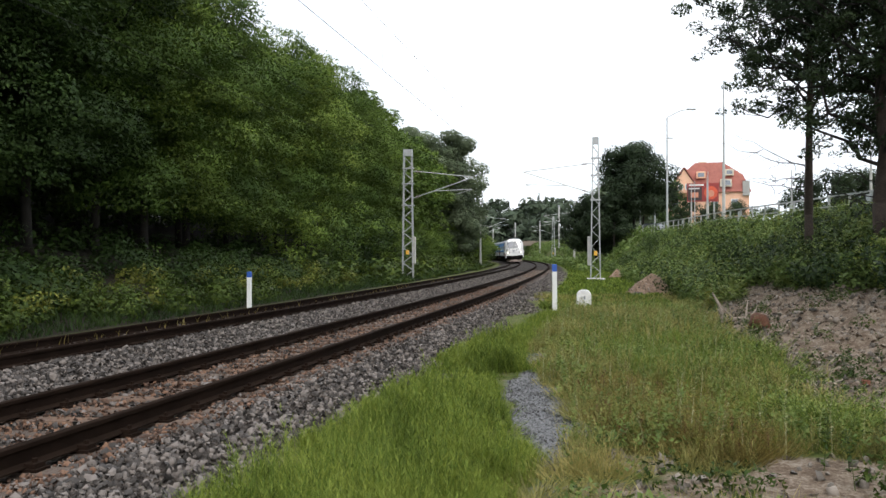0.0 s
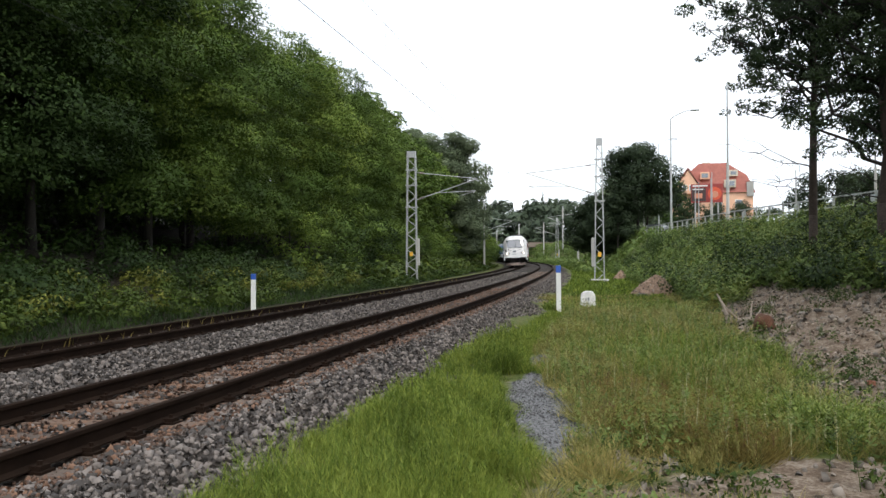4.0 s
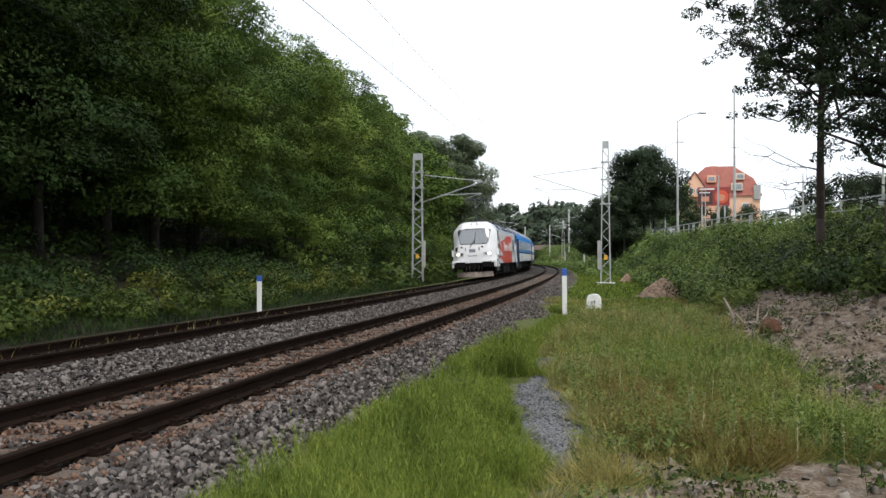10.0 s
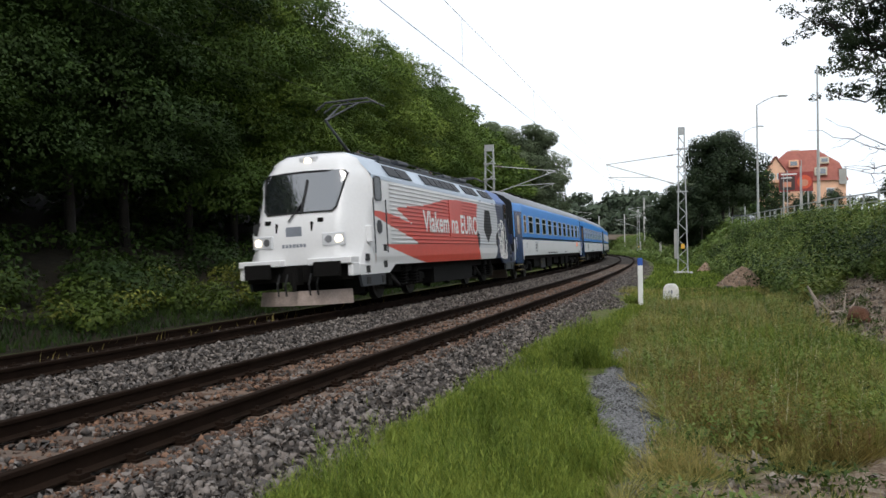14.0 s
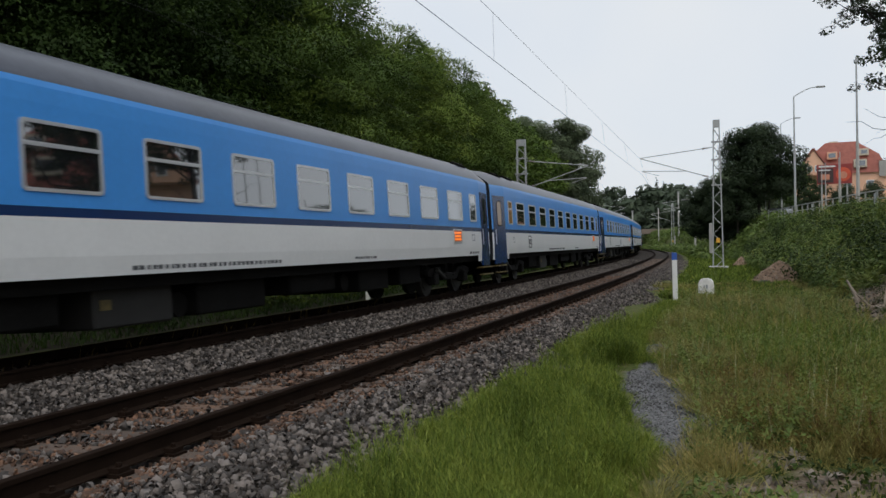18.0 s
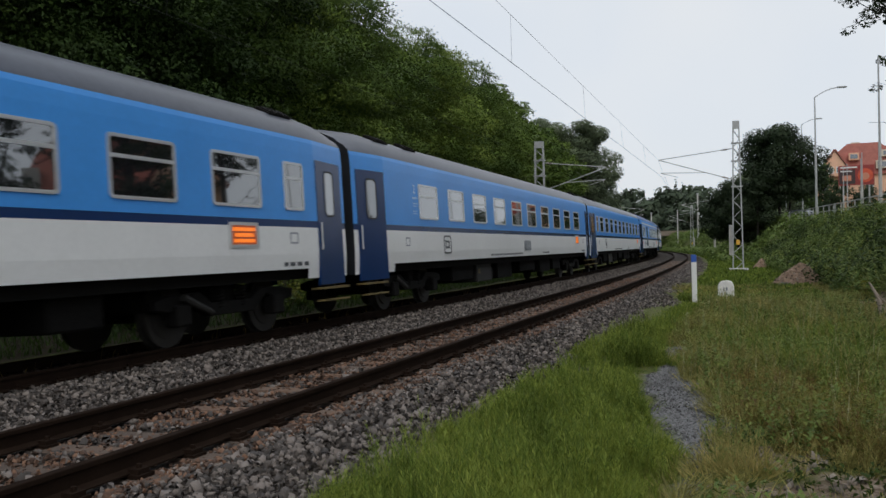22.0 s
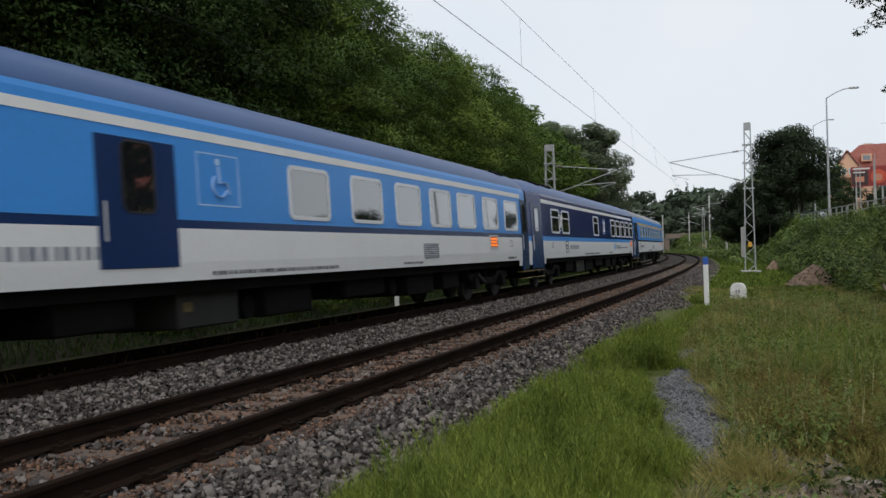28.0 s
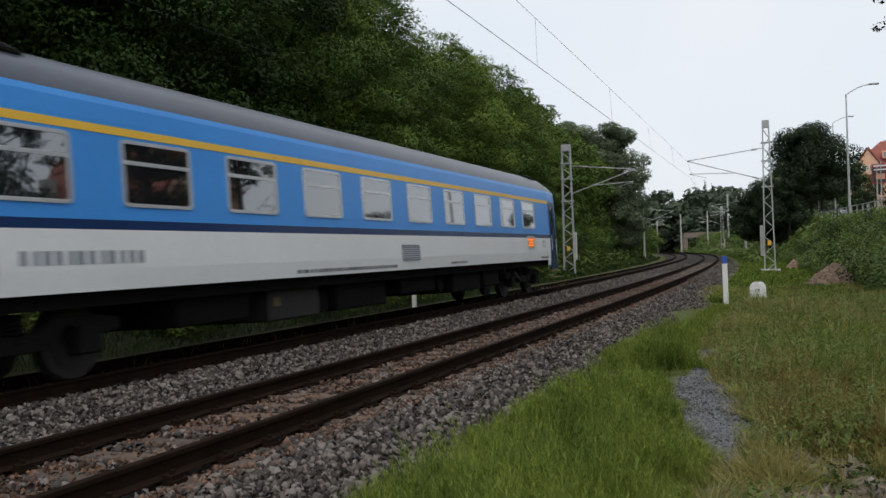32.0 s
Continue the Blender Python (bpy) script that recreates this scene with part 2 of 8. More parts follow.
def leaf_mesh(v, out):
    """Leaves of three corners each (n, 3, 3), shaded as part of the rounded mass that they clothe: out is each one's outward way."""
    face = np.cross(v[:, 1] - v[:, 0], v[:, 2] - v[:, 0])
    turn = (face * out).sum(1) < 0
    v[turn] = v[turn][:, ::-1]
    me = array_mesh("crown", v.reshape(-1, 3), np.arange(len(v) * 3).reshape(-1, 3))
    face = np.where(turn[:, None], -face, face)
    face /= np.linalg.norm(face, axis=1)[:, None] + 1e-9
    soft = out + 0.35 * face
    soft /= np.linalg.norm(soft, axis=1)[:, None] + 1e-9
    me.polygons.foreach_set("use_smooth", [True] * len(me.polygons))
    me.normals_split_custom_set_from_vertices(np.repeat(soft, 3, axis=0))
    return me


def box(bm, x0, x1, y0, y1, z0, z1, m=None):
    vs = [bm.verts.new((x, y, z)) for z in (z0, z1) for x, y in ((x0, y0), (x1, y0), (x1, y1), (x0, y1))]
    if m is not None:
        for v in vs:
            v.co = m @ v.co
    for f in ((3, 2, 1, 0), (4, 5, 6, 7), (0, 1, 5, 4), (1, 2, 6, 5), (2, 3, 7, 6), (3, 0, 4, 7)):
        bm.faces.new([vs[i] for i in f])
    return vs


def bevelled(bm, width=0.02, segments=1):
    bmesh.ops.bevel(bm, geom=list(bm.edges), offset=width, segments=segments, affect="EDGES", clamp_overlap=True)
    return bm


def rod(bm, a, b, r0, r1=None, n=8, caps=True):
    """A round bar from a to b."""
    a, b = Vector(a), Vector(b)
    r1 = r0 if r1 is None else r1
    q = (b - a).to_track_quat("Z", "Y")
    ends = []
    for p, r in ((a, r0), (b, r1)):
        ends.append([bm.verts.new(p + q @ Vector((r * math.cos(2 * math.pi * i / n), r * math.sin(2 * math.pi * i / n), 0))) for i in range(n)])
    for i in range(n):
        bm.faces.new((ends[0][i], ends[0][(i + 1) % n], ends[1][(i + 1) % n], ends[1][i]))
    if caps:
        bm.faces.new(ends[0][::-1])
        bm.faces.new(ends[1])
    return bm


def beam(bm, a, b, w, d):
    """A square bar from a to b."""
    a, b = Vector(a), Vector(b)
    q = (b - a).to_track_quat("Z", "Y").to_matrix().to_4x4()
    box(bm, -w / 2, w / 2, -d / 2, d / 2, 0, (b - a).length, Matrix.Translation(a) @ q)
    return bm


def sweep(bm, profile, spine, closed=True):
    """A profile of (right, up) points carried along a list of (place, heading)."""
    rings = []
    for p, a in spine:
        rings.append([bm.verts.new((p.x + math.cos(a) * r, p.y + math.sin(a) * r, p.z + h)) for r, h in profile])
    n = len(profile)
    for i in range(len(rings) - 1):
        for j in range(n if closed else n - 1):
            bm.faces.new((rings[i][j], rings[i][(j + 1) % n], rings[i + 1][(j + 1) % n], rings[i + 1][j]))
    if closed:
        bm.faces.new(rings[0])
        bm.faces.new(rings[-1][::-1])
    return bm


def thing(name, at, label, category, group="", rz=0.0, kind=""):
    ob = new(name)
    ob.matrix_basis = pose(at[0], at[1], at[2], 0, 0, rz)
    ob.empty_display_size = 0.3
    return tagged(ob, label, category, group, kind)


# ---- ground: one sheet to the horizon ----
def zones(*runs):
    """Grid lines: runs of (from, to, step), in order."""
    out = []
    for lo, hi, step in runs:
        n = max(1, round((hi - lo) / step))
        out += [lo + (hi - lo) * i / n for i in range(n)]
    return np.array(out + [runs[-1][1]])


def masks(x, y):
    """How much of a place is ballast, bare earth and grey grit: 0 to 1."""
    s, u = track_coords(x, y)
    bed = np.clip((2.35 + 0.3 * wobble(x, y, 1.3) - u) / 0.25, 0, 1) * np.clip((u + 6.2 + 0.2 * wobble(x, y, 1.7)) / 0.3, 0, 1)
    d = ((s - 16.0) / 10.5) ** 2 + ((u - 9.1) / 1.85) ** 2 + 0.45 * wobble(x, y, 1.2, 3.0)
    bare = np.clip((1.05 - d) / 0.35, 0, 1)
    d5 = ((x - 1.6) / 0.4) ** 2 + ((y - 7.1) / 0.45) ** 2
    d2 = ((x - 3.0) / 2.2) ** 2 + ((y - 6.2) / 0.85) ** 2 + 0.6 * wobble(x, y, 2.1, 3.0)
    d3 = ((x - 5.2) / 1.0) ** 2 + ((y - 10.0) / 2.0) ** 2 + 0.6 * wobble(x, y, 1.6, 1.0)
    d4 = ((x - 8.9) / 1.5) ** 2 + ((y - 36) / 2.4) ** 2
    bare = np.maximum(bare, np.clip((1.0 - np.minimum(np.minimum(d2, d3), np.minimum(d4, d5))) / 0.5, 0, 1) * 0.85)
    path = np.interp(y, [4, 6, 8.3, 10.5, 12, 15], [0.62, 0.76, 1.12, 1.12, 1.2, 1.75])
    wide = np.interp(y, [3, 6, 7.4, 8.4, 10.8, 11.9, 12.3, 13.8, 14.4, 15.2], [0.0, 0.05, 0.14, 0.38, 0.42, 0.24, 0.06, 0.18, 0.34, 0.0])
    grit = np.clip((wide - np.abs(x - path) + 0.08 * wobble(x, y, 4.0, 1.0)) / 0.12, 0, 1)
    return bed, bare, grit


def ground_material():
    m = bpy.data.materials.new("ground_surface")
    m.use_nodes = True
    t = m.node_tree
    bsdf = t.nodes["Principled BSDF"]
    bsdf.inputs["Roughness"].default_value = 0.95
    bsdf.inputs["Specular IOR Level"].default_value = 0.2
    co = t.nodes.new("ShaderNodeTexCoord")

    def noise_tex(scale, detail=5):
        n = t.nodes.new("ShaderNodeTexNoise")
        n.inputs["Scale"].default_value, n.inputs["Detail"].default_value = scale, detail
        t.links.new(co.outputs["Object"], n.inputs["Vector"])
        return n.outputs["Fac"]

    def tone(fac, *stops):
        r = t.nodes.new("ShaderNodeValToRGB")
        while len(r.color_ramp.elements) < len(stops):
            r.color_ramp.elements.new(0.5)
        for e, (p, c) in zip(r.color_ramp.elements, stops):
            e.position, e.color = p, (*c, 1)
        t.links.new(fac, r.inputs[0])
        return r.outputs[0]

    big, mid, fine = noise_tex(0.5), noise_tex(5.0), noise_tex(32.0, 3)
    both = t.nodes.new("ShaderNodeMath")
    both.operation = "MULTIPLY_ADD"
    both.inputs[1].default_value = 0.5
    half = t.nodes.new("ShaderNodeMath")
    half.operation = "MULTIPLY"
    half.inputs[1].default_value = 0.5
    t.links.new(mid, half.inputs[0])
    t.links.new(fine, both.inputs[0])
    t.links.new(half.outputs[0], both.inputs[2])
    color = tone(mid, (0.35, (0.054, 0.0756, 0.0173)), (0.5, (0.0864, 0.104, 0.0274)), (0.65, (0.13, 0.119, 0.0504)))
    # Leaf litter, near-black: forest and train shade is put into its colour.
    for mask, col in (("shaded_litter", tone(mid, (0.35, (0.00864, 0.0072, 0.00432)), (0.65, (0.0216, 0.0173, 0.0101)))),
                      ("bare", tone(both.outputs[0], (0.38, (0.09, 0.0612, 0.0418)), (0.5, (0.158, 0.119, 0.0864)), (0.62, (0.259, 0.216, 0.173)))),
                      ("grit", tone(fine, (0.35, (0.0864, 0.0864, 0.09)), (0.5, (0.144, 0.144, 0.148)), (0.65, (0.216, 0.216, 0.216)))),
                      ("bed", tone(both.outputs[0], (0.38, (0.016, 0.0125, 0.01)), (0.5, (0.034, 0.0275, 0.023)), (0.62, (0.062, 0.053, 0.046))))):
        at = t.nodes.new("ShaderNodeAttribute")
        at.attribute_name = mask
        jag = t.nodes.new("ShaderNodeMath")
        jag.operation = "MULTIPLY_ADD"
        jag.inputs[1].default_value = 1.6
        t.links.new(mid, jag.inputs[0])
        low = t.nodes.new("ShaderNodeMath")
        low.operation = "MULTIPLY_ADD"
        low.inputs[1].default_value = 2.2
        low.inputs[2].default_value = -1.4
        t.links.new(at.outputs["Fac"], low.inputs[0])
        t.links.new(low.outputs[0], jag.inputs[2])
        jag.use_clamp = True
        mix = t.nodes.new("ShaderNodeMixRGB")
        t.links.new(jag.outputs[0], mix.inputs[0])
        t.links.new(color, mix.inputs[1])
        t.links.new(col, mix.inputs[2])
        color = mix.outputs[0]
    t.links.new(color, bsdf.inputs["Base Color"])
    b = t.nodes.new("ShaderNodeBump")
    b.inputs["Strength"].default_value, b.inputs["Distance"].default_value = 0.9, 0.05
    t.links.new(both.outputs[0], b.inputs["Height"])
    t.links.new(b.outputs[0], bsdf.inputs["Normal"])
    return m


def build_ground():
    gx = zones((-2500, -400, 300), (-400, -100, 30), (-100, -30, 5), (-30, -8, 0.5), (-8, 13, 0.23), (13, 34, 0.4), (34, 100, 4), (100, 400, 30), (400, 2500, 300))
    gy = zones((-1500, -100, 200), (-100, -10, 6), (-10, 3, 0.5), (3, 27, 0.23), (27, 75, 0.4), (75, 200, 2), (200, 500, 20), (500, 3500, 300))
    xx, yy = np.meshgrid(gx, gy)
    zz = ground_z(xx, yy)
    verts = np.stack([xx.ravel(), yy.ravel(), zz.ravel()], 1)
    nx, ny = len(gx), len(gy)
    i = (np.arange(ny - 1)[:, None] * nx + np.arange(nx - 1)[None]).ravel()
    me = array_mesh("ground", verts, np.stack([i, i + 1, i + nx + 1, i + nx], 1))
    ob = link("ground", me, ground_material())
    for name, values in zip(("bed", "bare", "grit", "shaded_litter"), (*masks(verts[:, 0], verts[:, 1]), np.clip((-6.7 - track_coords(verts[:, 0], verts[:, 1])[1]) / 0.8, 0, 1))):
        at = me.attributes.new(name, "FLOAT", "POINT")
        at.data.foreach_set("value", values.astype(np.float32))
    me.polygons.foreach_set("use_smooth", [True] * len(me.polygons))
    tagged(ob, "uneven grassy ground with ballast bed and bare earth bank", "ground", kind="structure")


build_ground()

# ---- tracks ----
SPINE = list(range(-60, 0, 6)) + list(range(0, 300, 3))
RAIL_PROFILE = [(-0.075, -0.172), (0.075, -0.172), (0.075, -0.16), (0.012, -0.14), (0.012, -0.045), (0.036, -0.036), (0.036, -0.006), (0.03, 0.0), (-0.03, 0.0),
                (-0.036, -0.006), (-0.036, -0.036), (-0.012, -0.045), (-0.012, -0.14), (-0.075, -0.16)]
# rail: metres right of the near track's centre, height of its head
RAILS = [(0.7525, 0.016), (-0.7525, -0.016), (-GAP + 0.7525, 0.029), (-GAP - 0.7525, -0.042)]


def build_tracks():
    for off, z in RAILS:
        bm = bmesh.new()
        sweep(bm, RAIL_PROFILE, [on_track(s, off + (GAP - gap_at(s) if off < -2 else 0.0), z) for s in SPINE])
        ob = part("rail", bm, RAIL)
        ob.data.materials.append(RAIL_TOP)
        for p in ob.data.polygons:
            if p.normal.z > 0.95 and p.center.z > z - 0.01:
                p.material_index = 1
        tagged(ob, "rusty brown steel rail of a curved railway track", "rail", "rails", "structure")
    bm = bmesh.new()
    box(bm, -1.25, 1.25, -0.13, 0.13, -0.4, -0.2)
    bevelled(bm, 0.03)
    me = bpy.data.meshes.new("sleeper")
    bm.to_mesh(me)
    bm.free()
    me.materials.append(SLEEPER)
    for centre, tilt, label in ((0.0, 1.2, "near"), (-GAP, 2.7, "far")):
        bed = thing("sleepers", (0, 0, 0), "row of weathered concrete sleepers half sunk in ballast", "sleepers", kind="structure")
        for i in range(-14, 130):
            p, a = on_track(i * 0.6 + random.uniform(-0.02, 0.02), centre and -gap_at(i * 0.6), 0.0)
            ob = new("sleeper", me)
            ob.parent = bed
            ob.matrix_basis = Matrix.Translation(p) @ Euler((0, radians(-tilt), a)).to_matrix().to_4x4() @ pose(0, 0, random.uniform(-0.012, 0.01))


build_tracks()


def build_clips():
    bm = bmesh.new()
    box(bm, -0.17, 0.17, -0.08, 0.08, -0.215, -0.171)
    for sg in (-1, 1):
        box(bm, sg * 0.1 - 0.045, sg * 0.1 + 0.045, -0.06, 0.06, -0.17, -0.135)
        rod(bm, (sg * 0.1, 0, -0.14), (sg * 0.1, 0, -0.105), 0.022, n=6)
    me = bpy.data.meshes.new("rail_clip")
    bm.to_mesh(me)
    bm.free()
    me.materials.append(RAIL)
    for off, z in RAILS:
        row = thing("rail_fastenings", (0, 0, 0), "rusty rail clips on each sleeper", "fastenings", kind="structure")
        for i in range(-4, 62):
            p, a = on_track(i * 0.6, off + (GAP - gap_at(i * 0.6) if off < -2 else 0.0), z)
            ob = new("rail_clip", me)
            ob.parent = row
            ob.matrix_basis = Matrix.Translation(p) @ Euler((0, 0, a)).to_matrix().to_4x4()


build_clips()


def stones(name, n, keep, material, label, smin=0.014, smax=0.032, seed=1):
    """Loose angular stones lying on the ground, joined: nobody could count them. keep: (along, right) to a chance."""
    rng = np.random.default_rng(seed)
    s, u, extra = keep(rng, n)
    n = len(s)
    x = np.interp(s, ALONG, TX) + np.cos(np.interp(s, ALONG, _th)) * u
    y = np.interp(s, ALONG, TY) + np.sin(np.interp(s, ALONG, _th)) * u
    z = ground_z(x, y) + extra
    size = rng.uniform(smin, smax, n) * (1 + 0.5 * (rng.random(n) > 0.9))
    base = np.array([(-1, -1, -.6), (1, -.8, -.7), (.8, 1, -.6), (-.9, .9, -.7), (-.7, -.8, .6), (.8, -.6, .5), (.6, .7, .7), (-.6, .8, .5)])
    faces = np.array([(4, 5, 6, 7), (0, 1, 5, 4), (1, 2, 6, 5), (2, 3, 7, 6), (3, 0, 4, 7)])
    v = base[None] * (1 + rng.uniform(-.35, .35, (n, 8, 3))) * (size[:, None] * rng.uniform(0.7, 1.35, (n, 3)))[:, None, :]
    q = rng.normal(size=(n, 4))
    q /= np.linalg.norm(q, axis=1)[:, None]
    w, a, b, c = q.T
    rot = np.stack([1 - 2 * (b * b + c * c), 2 * (a * b - w * c), 2 * (a * c + w * b), 2 * (a * b + w * c), 1 - 2 * (a * a + c * c), 2 * (b * c - w * a),
                    2 * (a * c - w * b), 2 * (b * c + w * a), 1 - 2 * (a * a + b * b)], 1).reshape(n, 3, 3)
    v = np.einsum("nij,nkj->nki", rot, v) + np.stack([x, y, z + size * 0.25], 1)[:, None, :]
    f = faces[None] + 8 * np.arange(n)[:, None, None]
    ob = link(name, array_mesh(name, v.reshape(-1, 3), f.reshape(-1, 4)), material)
    return tagged(ob, label, "gravel", kind="stuff")


def near_bed(rng, n):
    s = 0.4 + 72 * rng.random(n) ** 2.1
    u = rng.uniform(-5.9, 3.0, n)
    ok = (np.abs(np.abs(u) - 0.75) > 0.1) & (np.abs(np.abs(u + GAP) - 0.75) > 0.1)
    on = (np.abs((s / 0.6) % 1 - 0.5) > 0.27) & (u > -0.9) & (u < 1.14 + 0.1 * np.sin(s * 3.1))
    ok &= ~on | (rng.random(n) < 0.05)
    ok &= (np.abs(u) > 0.78) | (rng.random(n) < 0.38)
    ok &= (u < 2.35 + 0.3 * rng.random(n) + 0.35 * np.sin(s * 0.9))
    return s[ok], u[ok], rng.uniform(-0.01, 0.025, ok.sum())


PALE_STONES = mat("pale_earthy_stone", (0.187, 0.162, 0.137), 0.9, 0, 0.4, 8, 60, 0.3, island_vary=0.8)
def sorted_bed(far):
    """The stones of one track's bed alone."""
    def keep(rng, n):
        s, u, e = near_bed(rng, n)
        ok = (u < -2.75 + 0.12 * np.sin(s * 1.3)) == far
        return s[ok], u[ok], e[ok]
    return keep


stones("ballast_stones", 135000, sorted_bed(False), STONE, "loose grey crushed stone ballast between the rails", 0.012, 0.027)
stones("ballast_stones", 9000, lambda rng, n: (rng.uniform(-8, 0.6, n), rng.uniform(-5.9, 2.4, n), rng.uniform(-0.02, 0.01, n)), STONE, "loose grey crushed stone ballast between the rails", 0.014, 0.03, 6)
stones("sooty_ballast_stones", 36000, sorted_bed(True), STONE_DARK, "dark brownish crushed stone ballast under the far track, shade in its colour", 0.011, 0.024)


def rusty(rng, n):
    s = 0.4 + 38 * rng.random(n) ** 1.5
    u = np.where(rng.random(n) < 0.45, rng.normal(1.0, 0.16, n), rng.uniform(-0.95, 0.7, n))
    ok = np.abs(np.abs(u) - 0.75) > 0.09
    return s[ok], u[ok], rng.uniform(0, 0.03, ok.sum())


stones("rusty_ballast_stones", 22000, rusty, RUST_STONE, "rust-brown stained ballast stones beside the rails", 0.009, 0.02, 2)


# ---- trees ----
def leaf_cloud(rng, blobs, per_area, leaf, flat=0.55):
    """Leaf clumps over blobs (x, y, z, radius): tilted pointed leaves, mostly near each blob's skin."""
    cs, ns, outs = [], [], []
    for bx, by, bz, br in blobs:
        n = int(per_area * br * br)
        d = rng.normal(size=(n, 3))
        d /= np.linalg.norm(d, axis=1)[:, None]
        r = br * (0.5 + 0.58 * rng.random(n) ** 0.6)
        cs.append(np.array([bx, by, bz]) + d * r[:, None] * np.array([1, 1, 0.6]))
        ns.append(d + rng.normal(scale=flat, size=(n, 3)) + np.array([0, 0, 0.9]))
        outs.append(d + np.array([0, 0, 0.35]))
    c, nrm = np.concatenate(cs), np.concatenate(ns)
    nrm /= np.linalg.norm(nrm, axis=1)[:, None]
    t = np.cross(nrm, rng.normal(size=nrm.shape))
    t /= np.linalg.norm(t, axis=1)[:, None]
    b = np.cross(nrm, t)
    sz = leaf * rng.uniform(0.55, 1.35, len(c))[:, None]
    v = np.stack([c - t * sz * 0.6 - b * sz * 0.5, c - t * sz * 0.6 + b * sz * 0.5, c + t * sz], 1)
    return leaf_mesh(v, np.concatenate(outs))


def trunk_mesh(rng, height, r, limbs, lean=0.03):
    bm = bmesh.new()
    pts = [Vector((0, 0, -0.4))]
    for i in range(1, 7):
        pts.append(Vector((rng.normal(0, lean * height / 6), rng.normal(0, lean * height / 6), height * i / 6)))
    for i in range(6):
        rod(bm, pts[i], pts[i + 1], r * (1 - i / 7.5), r * (1 - (i + 1) / 7.5), 8, caps=(i in (0, 5)))
    for i in range(limbs):
        h = rng.uniform(0.35, 0.95)
        k = min(int(h * 6), 5)
        p = pts[k].lerp(pts[k + 1], h * 6 - k)
        a = rng.uniform(0, 6.28)
        ln = height * rng.uniform(0.18, 0.34)
        q = p + Vector((math.cos(a) * ln, math.sin(a) * ln, ln * rng.uniform(0.2, 0.8)))
        rod(bm, p, p.lerp(q, 0.5) + Vector((0, 0, -0.1)), r * 0.35, r * 0.22, 6, False)
        rod(bm, p.lerp(q, 0.5) + Vector((0, 0, -0.1)), q, r * 0.22, r * 0.06, 6, False)
    return bm


def make_tree(seed, height, spread, base, leaf, per_area, material, name="deciduous_tree", label="tall broad-leaved tree with dense dark green foliage", crown_r=(1.0, 1.9), blobs=26, group=""):
    """One tree: tapered trunk with limbs, and a crown of leaf clumps with an uneven outline."""
    rng = np.random.default_rng(seed)
    t = thing(name, (0, 0, 0), label, "tree", group)
    part("trunk", trunk_mesh(rng, height * 0.85, 0.018 * height + 0.03, 9), BARK, t, smooth=True)
    bl = []
    for i in range(blobs):
        h = base + (height - base) * (i + rng.random()) / blobs
        k = (h - base) / (height - base)
        reach = spread * (0.35 + 0.9 * math.sin(math.pi * min(1, 0.18 + 0.78 * k))) * 0.75
        a = rng.uniform(0, 6.28)
        d = reach * math.sqrt(rng.random())
        bl.append((math.cos(a) * d, math.sin(a) * d, h, rng.uniform(*crown_r)))
    link("crown", leaf_cloud(rng, bl, per_area, leaf), material, t)
    return t


def plant(proto, spots, grow=(0.9, 1.1)):
    """Copies of the trees in proto at spots (x, y[, size])."""
    for i, sp in enumerate(spots):
        x, y = sp[0], sp[1]
        k = sp[2] if len(sp) > 2 else random.uniform(*grow)
        m = pose(x, y, gz(x, y), random.uniform(-2, 2), random.uniform(-2, 2), random.uniform(0, 360))
        p = proto[i % len(proto)]
        if not p.get("placed"):
            p["placed"] = 1
            p.matrix_basis = m
            p.scale = (k, k, k)
        else:
            ob = copy_thing(p, m)
            ob.scale = (k, k, k)


def from_track(s, off):
    p, _ = on_track(s, off)
    return p.x, p.y


def lobed_crown(rng, lobes, per_area, leaf):
    """A crown of rounded leafy masses (place, outward angle, radius): pointed leaves on each mass's upper and outer skin, drooping at its rim."""
    vs, outs = [], []
    for cx, cy, cz, a, r in lobes:
        n = max(int(per_area * r * r), 20)
        d = rng.normal(size=(n, 3)) + np.array([0.4 * math.cos(a), 0.4 * math.sin(a), 0.45])
        d /= np.linalg.norm(d, axis=1)[:, None]
        d = d[(d[:, 2] > -0.3) | (rng.random(n) < 0.12)]
        n = len(d)
        bump = 1 + 0.2 * np.sin(5.0 * d[:, 0] + cx * 3) * np.sin(6.0 * d[:, 2] + cz * 2) + 0.12 * np.sin(9.0 * d[:, 1] + cy * 3)
        q = r * bump * (0.68 + 0.38 * rng.random(n) ** 0.6)
        stray = rng.random(n) > 0.93
        q = np.where(stray, q * 1.22, q)
        p = np.array([cx, cy, cz]) + d * q[:, None] * np.array([1.12, 1.12, 0.58])
        p[:, 2] -= 0.24 * (d[:, 0] ** 2 + d[:, 1] ** 2) * r
        nrm = d * 0.8 + np.array([0, 0, 0.25]) + rng.normal(0, 0.75, (n, 3))
        t = d * np.array([1.0, 1.0, 0.3]) + np.array([0, 0, -0.5]) + rng.normal(0, 0.5, (n, 3))
        t /= np.linalg.norm(t, axis=1)[:, None]
        b = np.cross(nrm, t)
        b /= np.linalg.norm(b, axis=1)[:, None]
        sz = (leaf * rng.uniform(0.6, 1.4, n))[:, None]
        vs.append(np.stack([p - b * sz * 0.32, p + b * sz * 0.32, p + t * sz], 1))
        outs.append(d * np.array([1.0, 1.0, 1.7]) + 0.3 * np.array([math.cos(a), math.sin(a), 0.0]))
    return leaf_mesh(np.concatenate(vs), np.concatenate(outs))


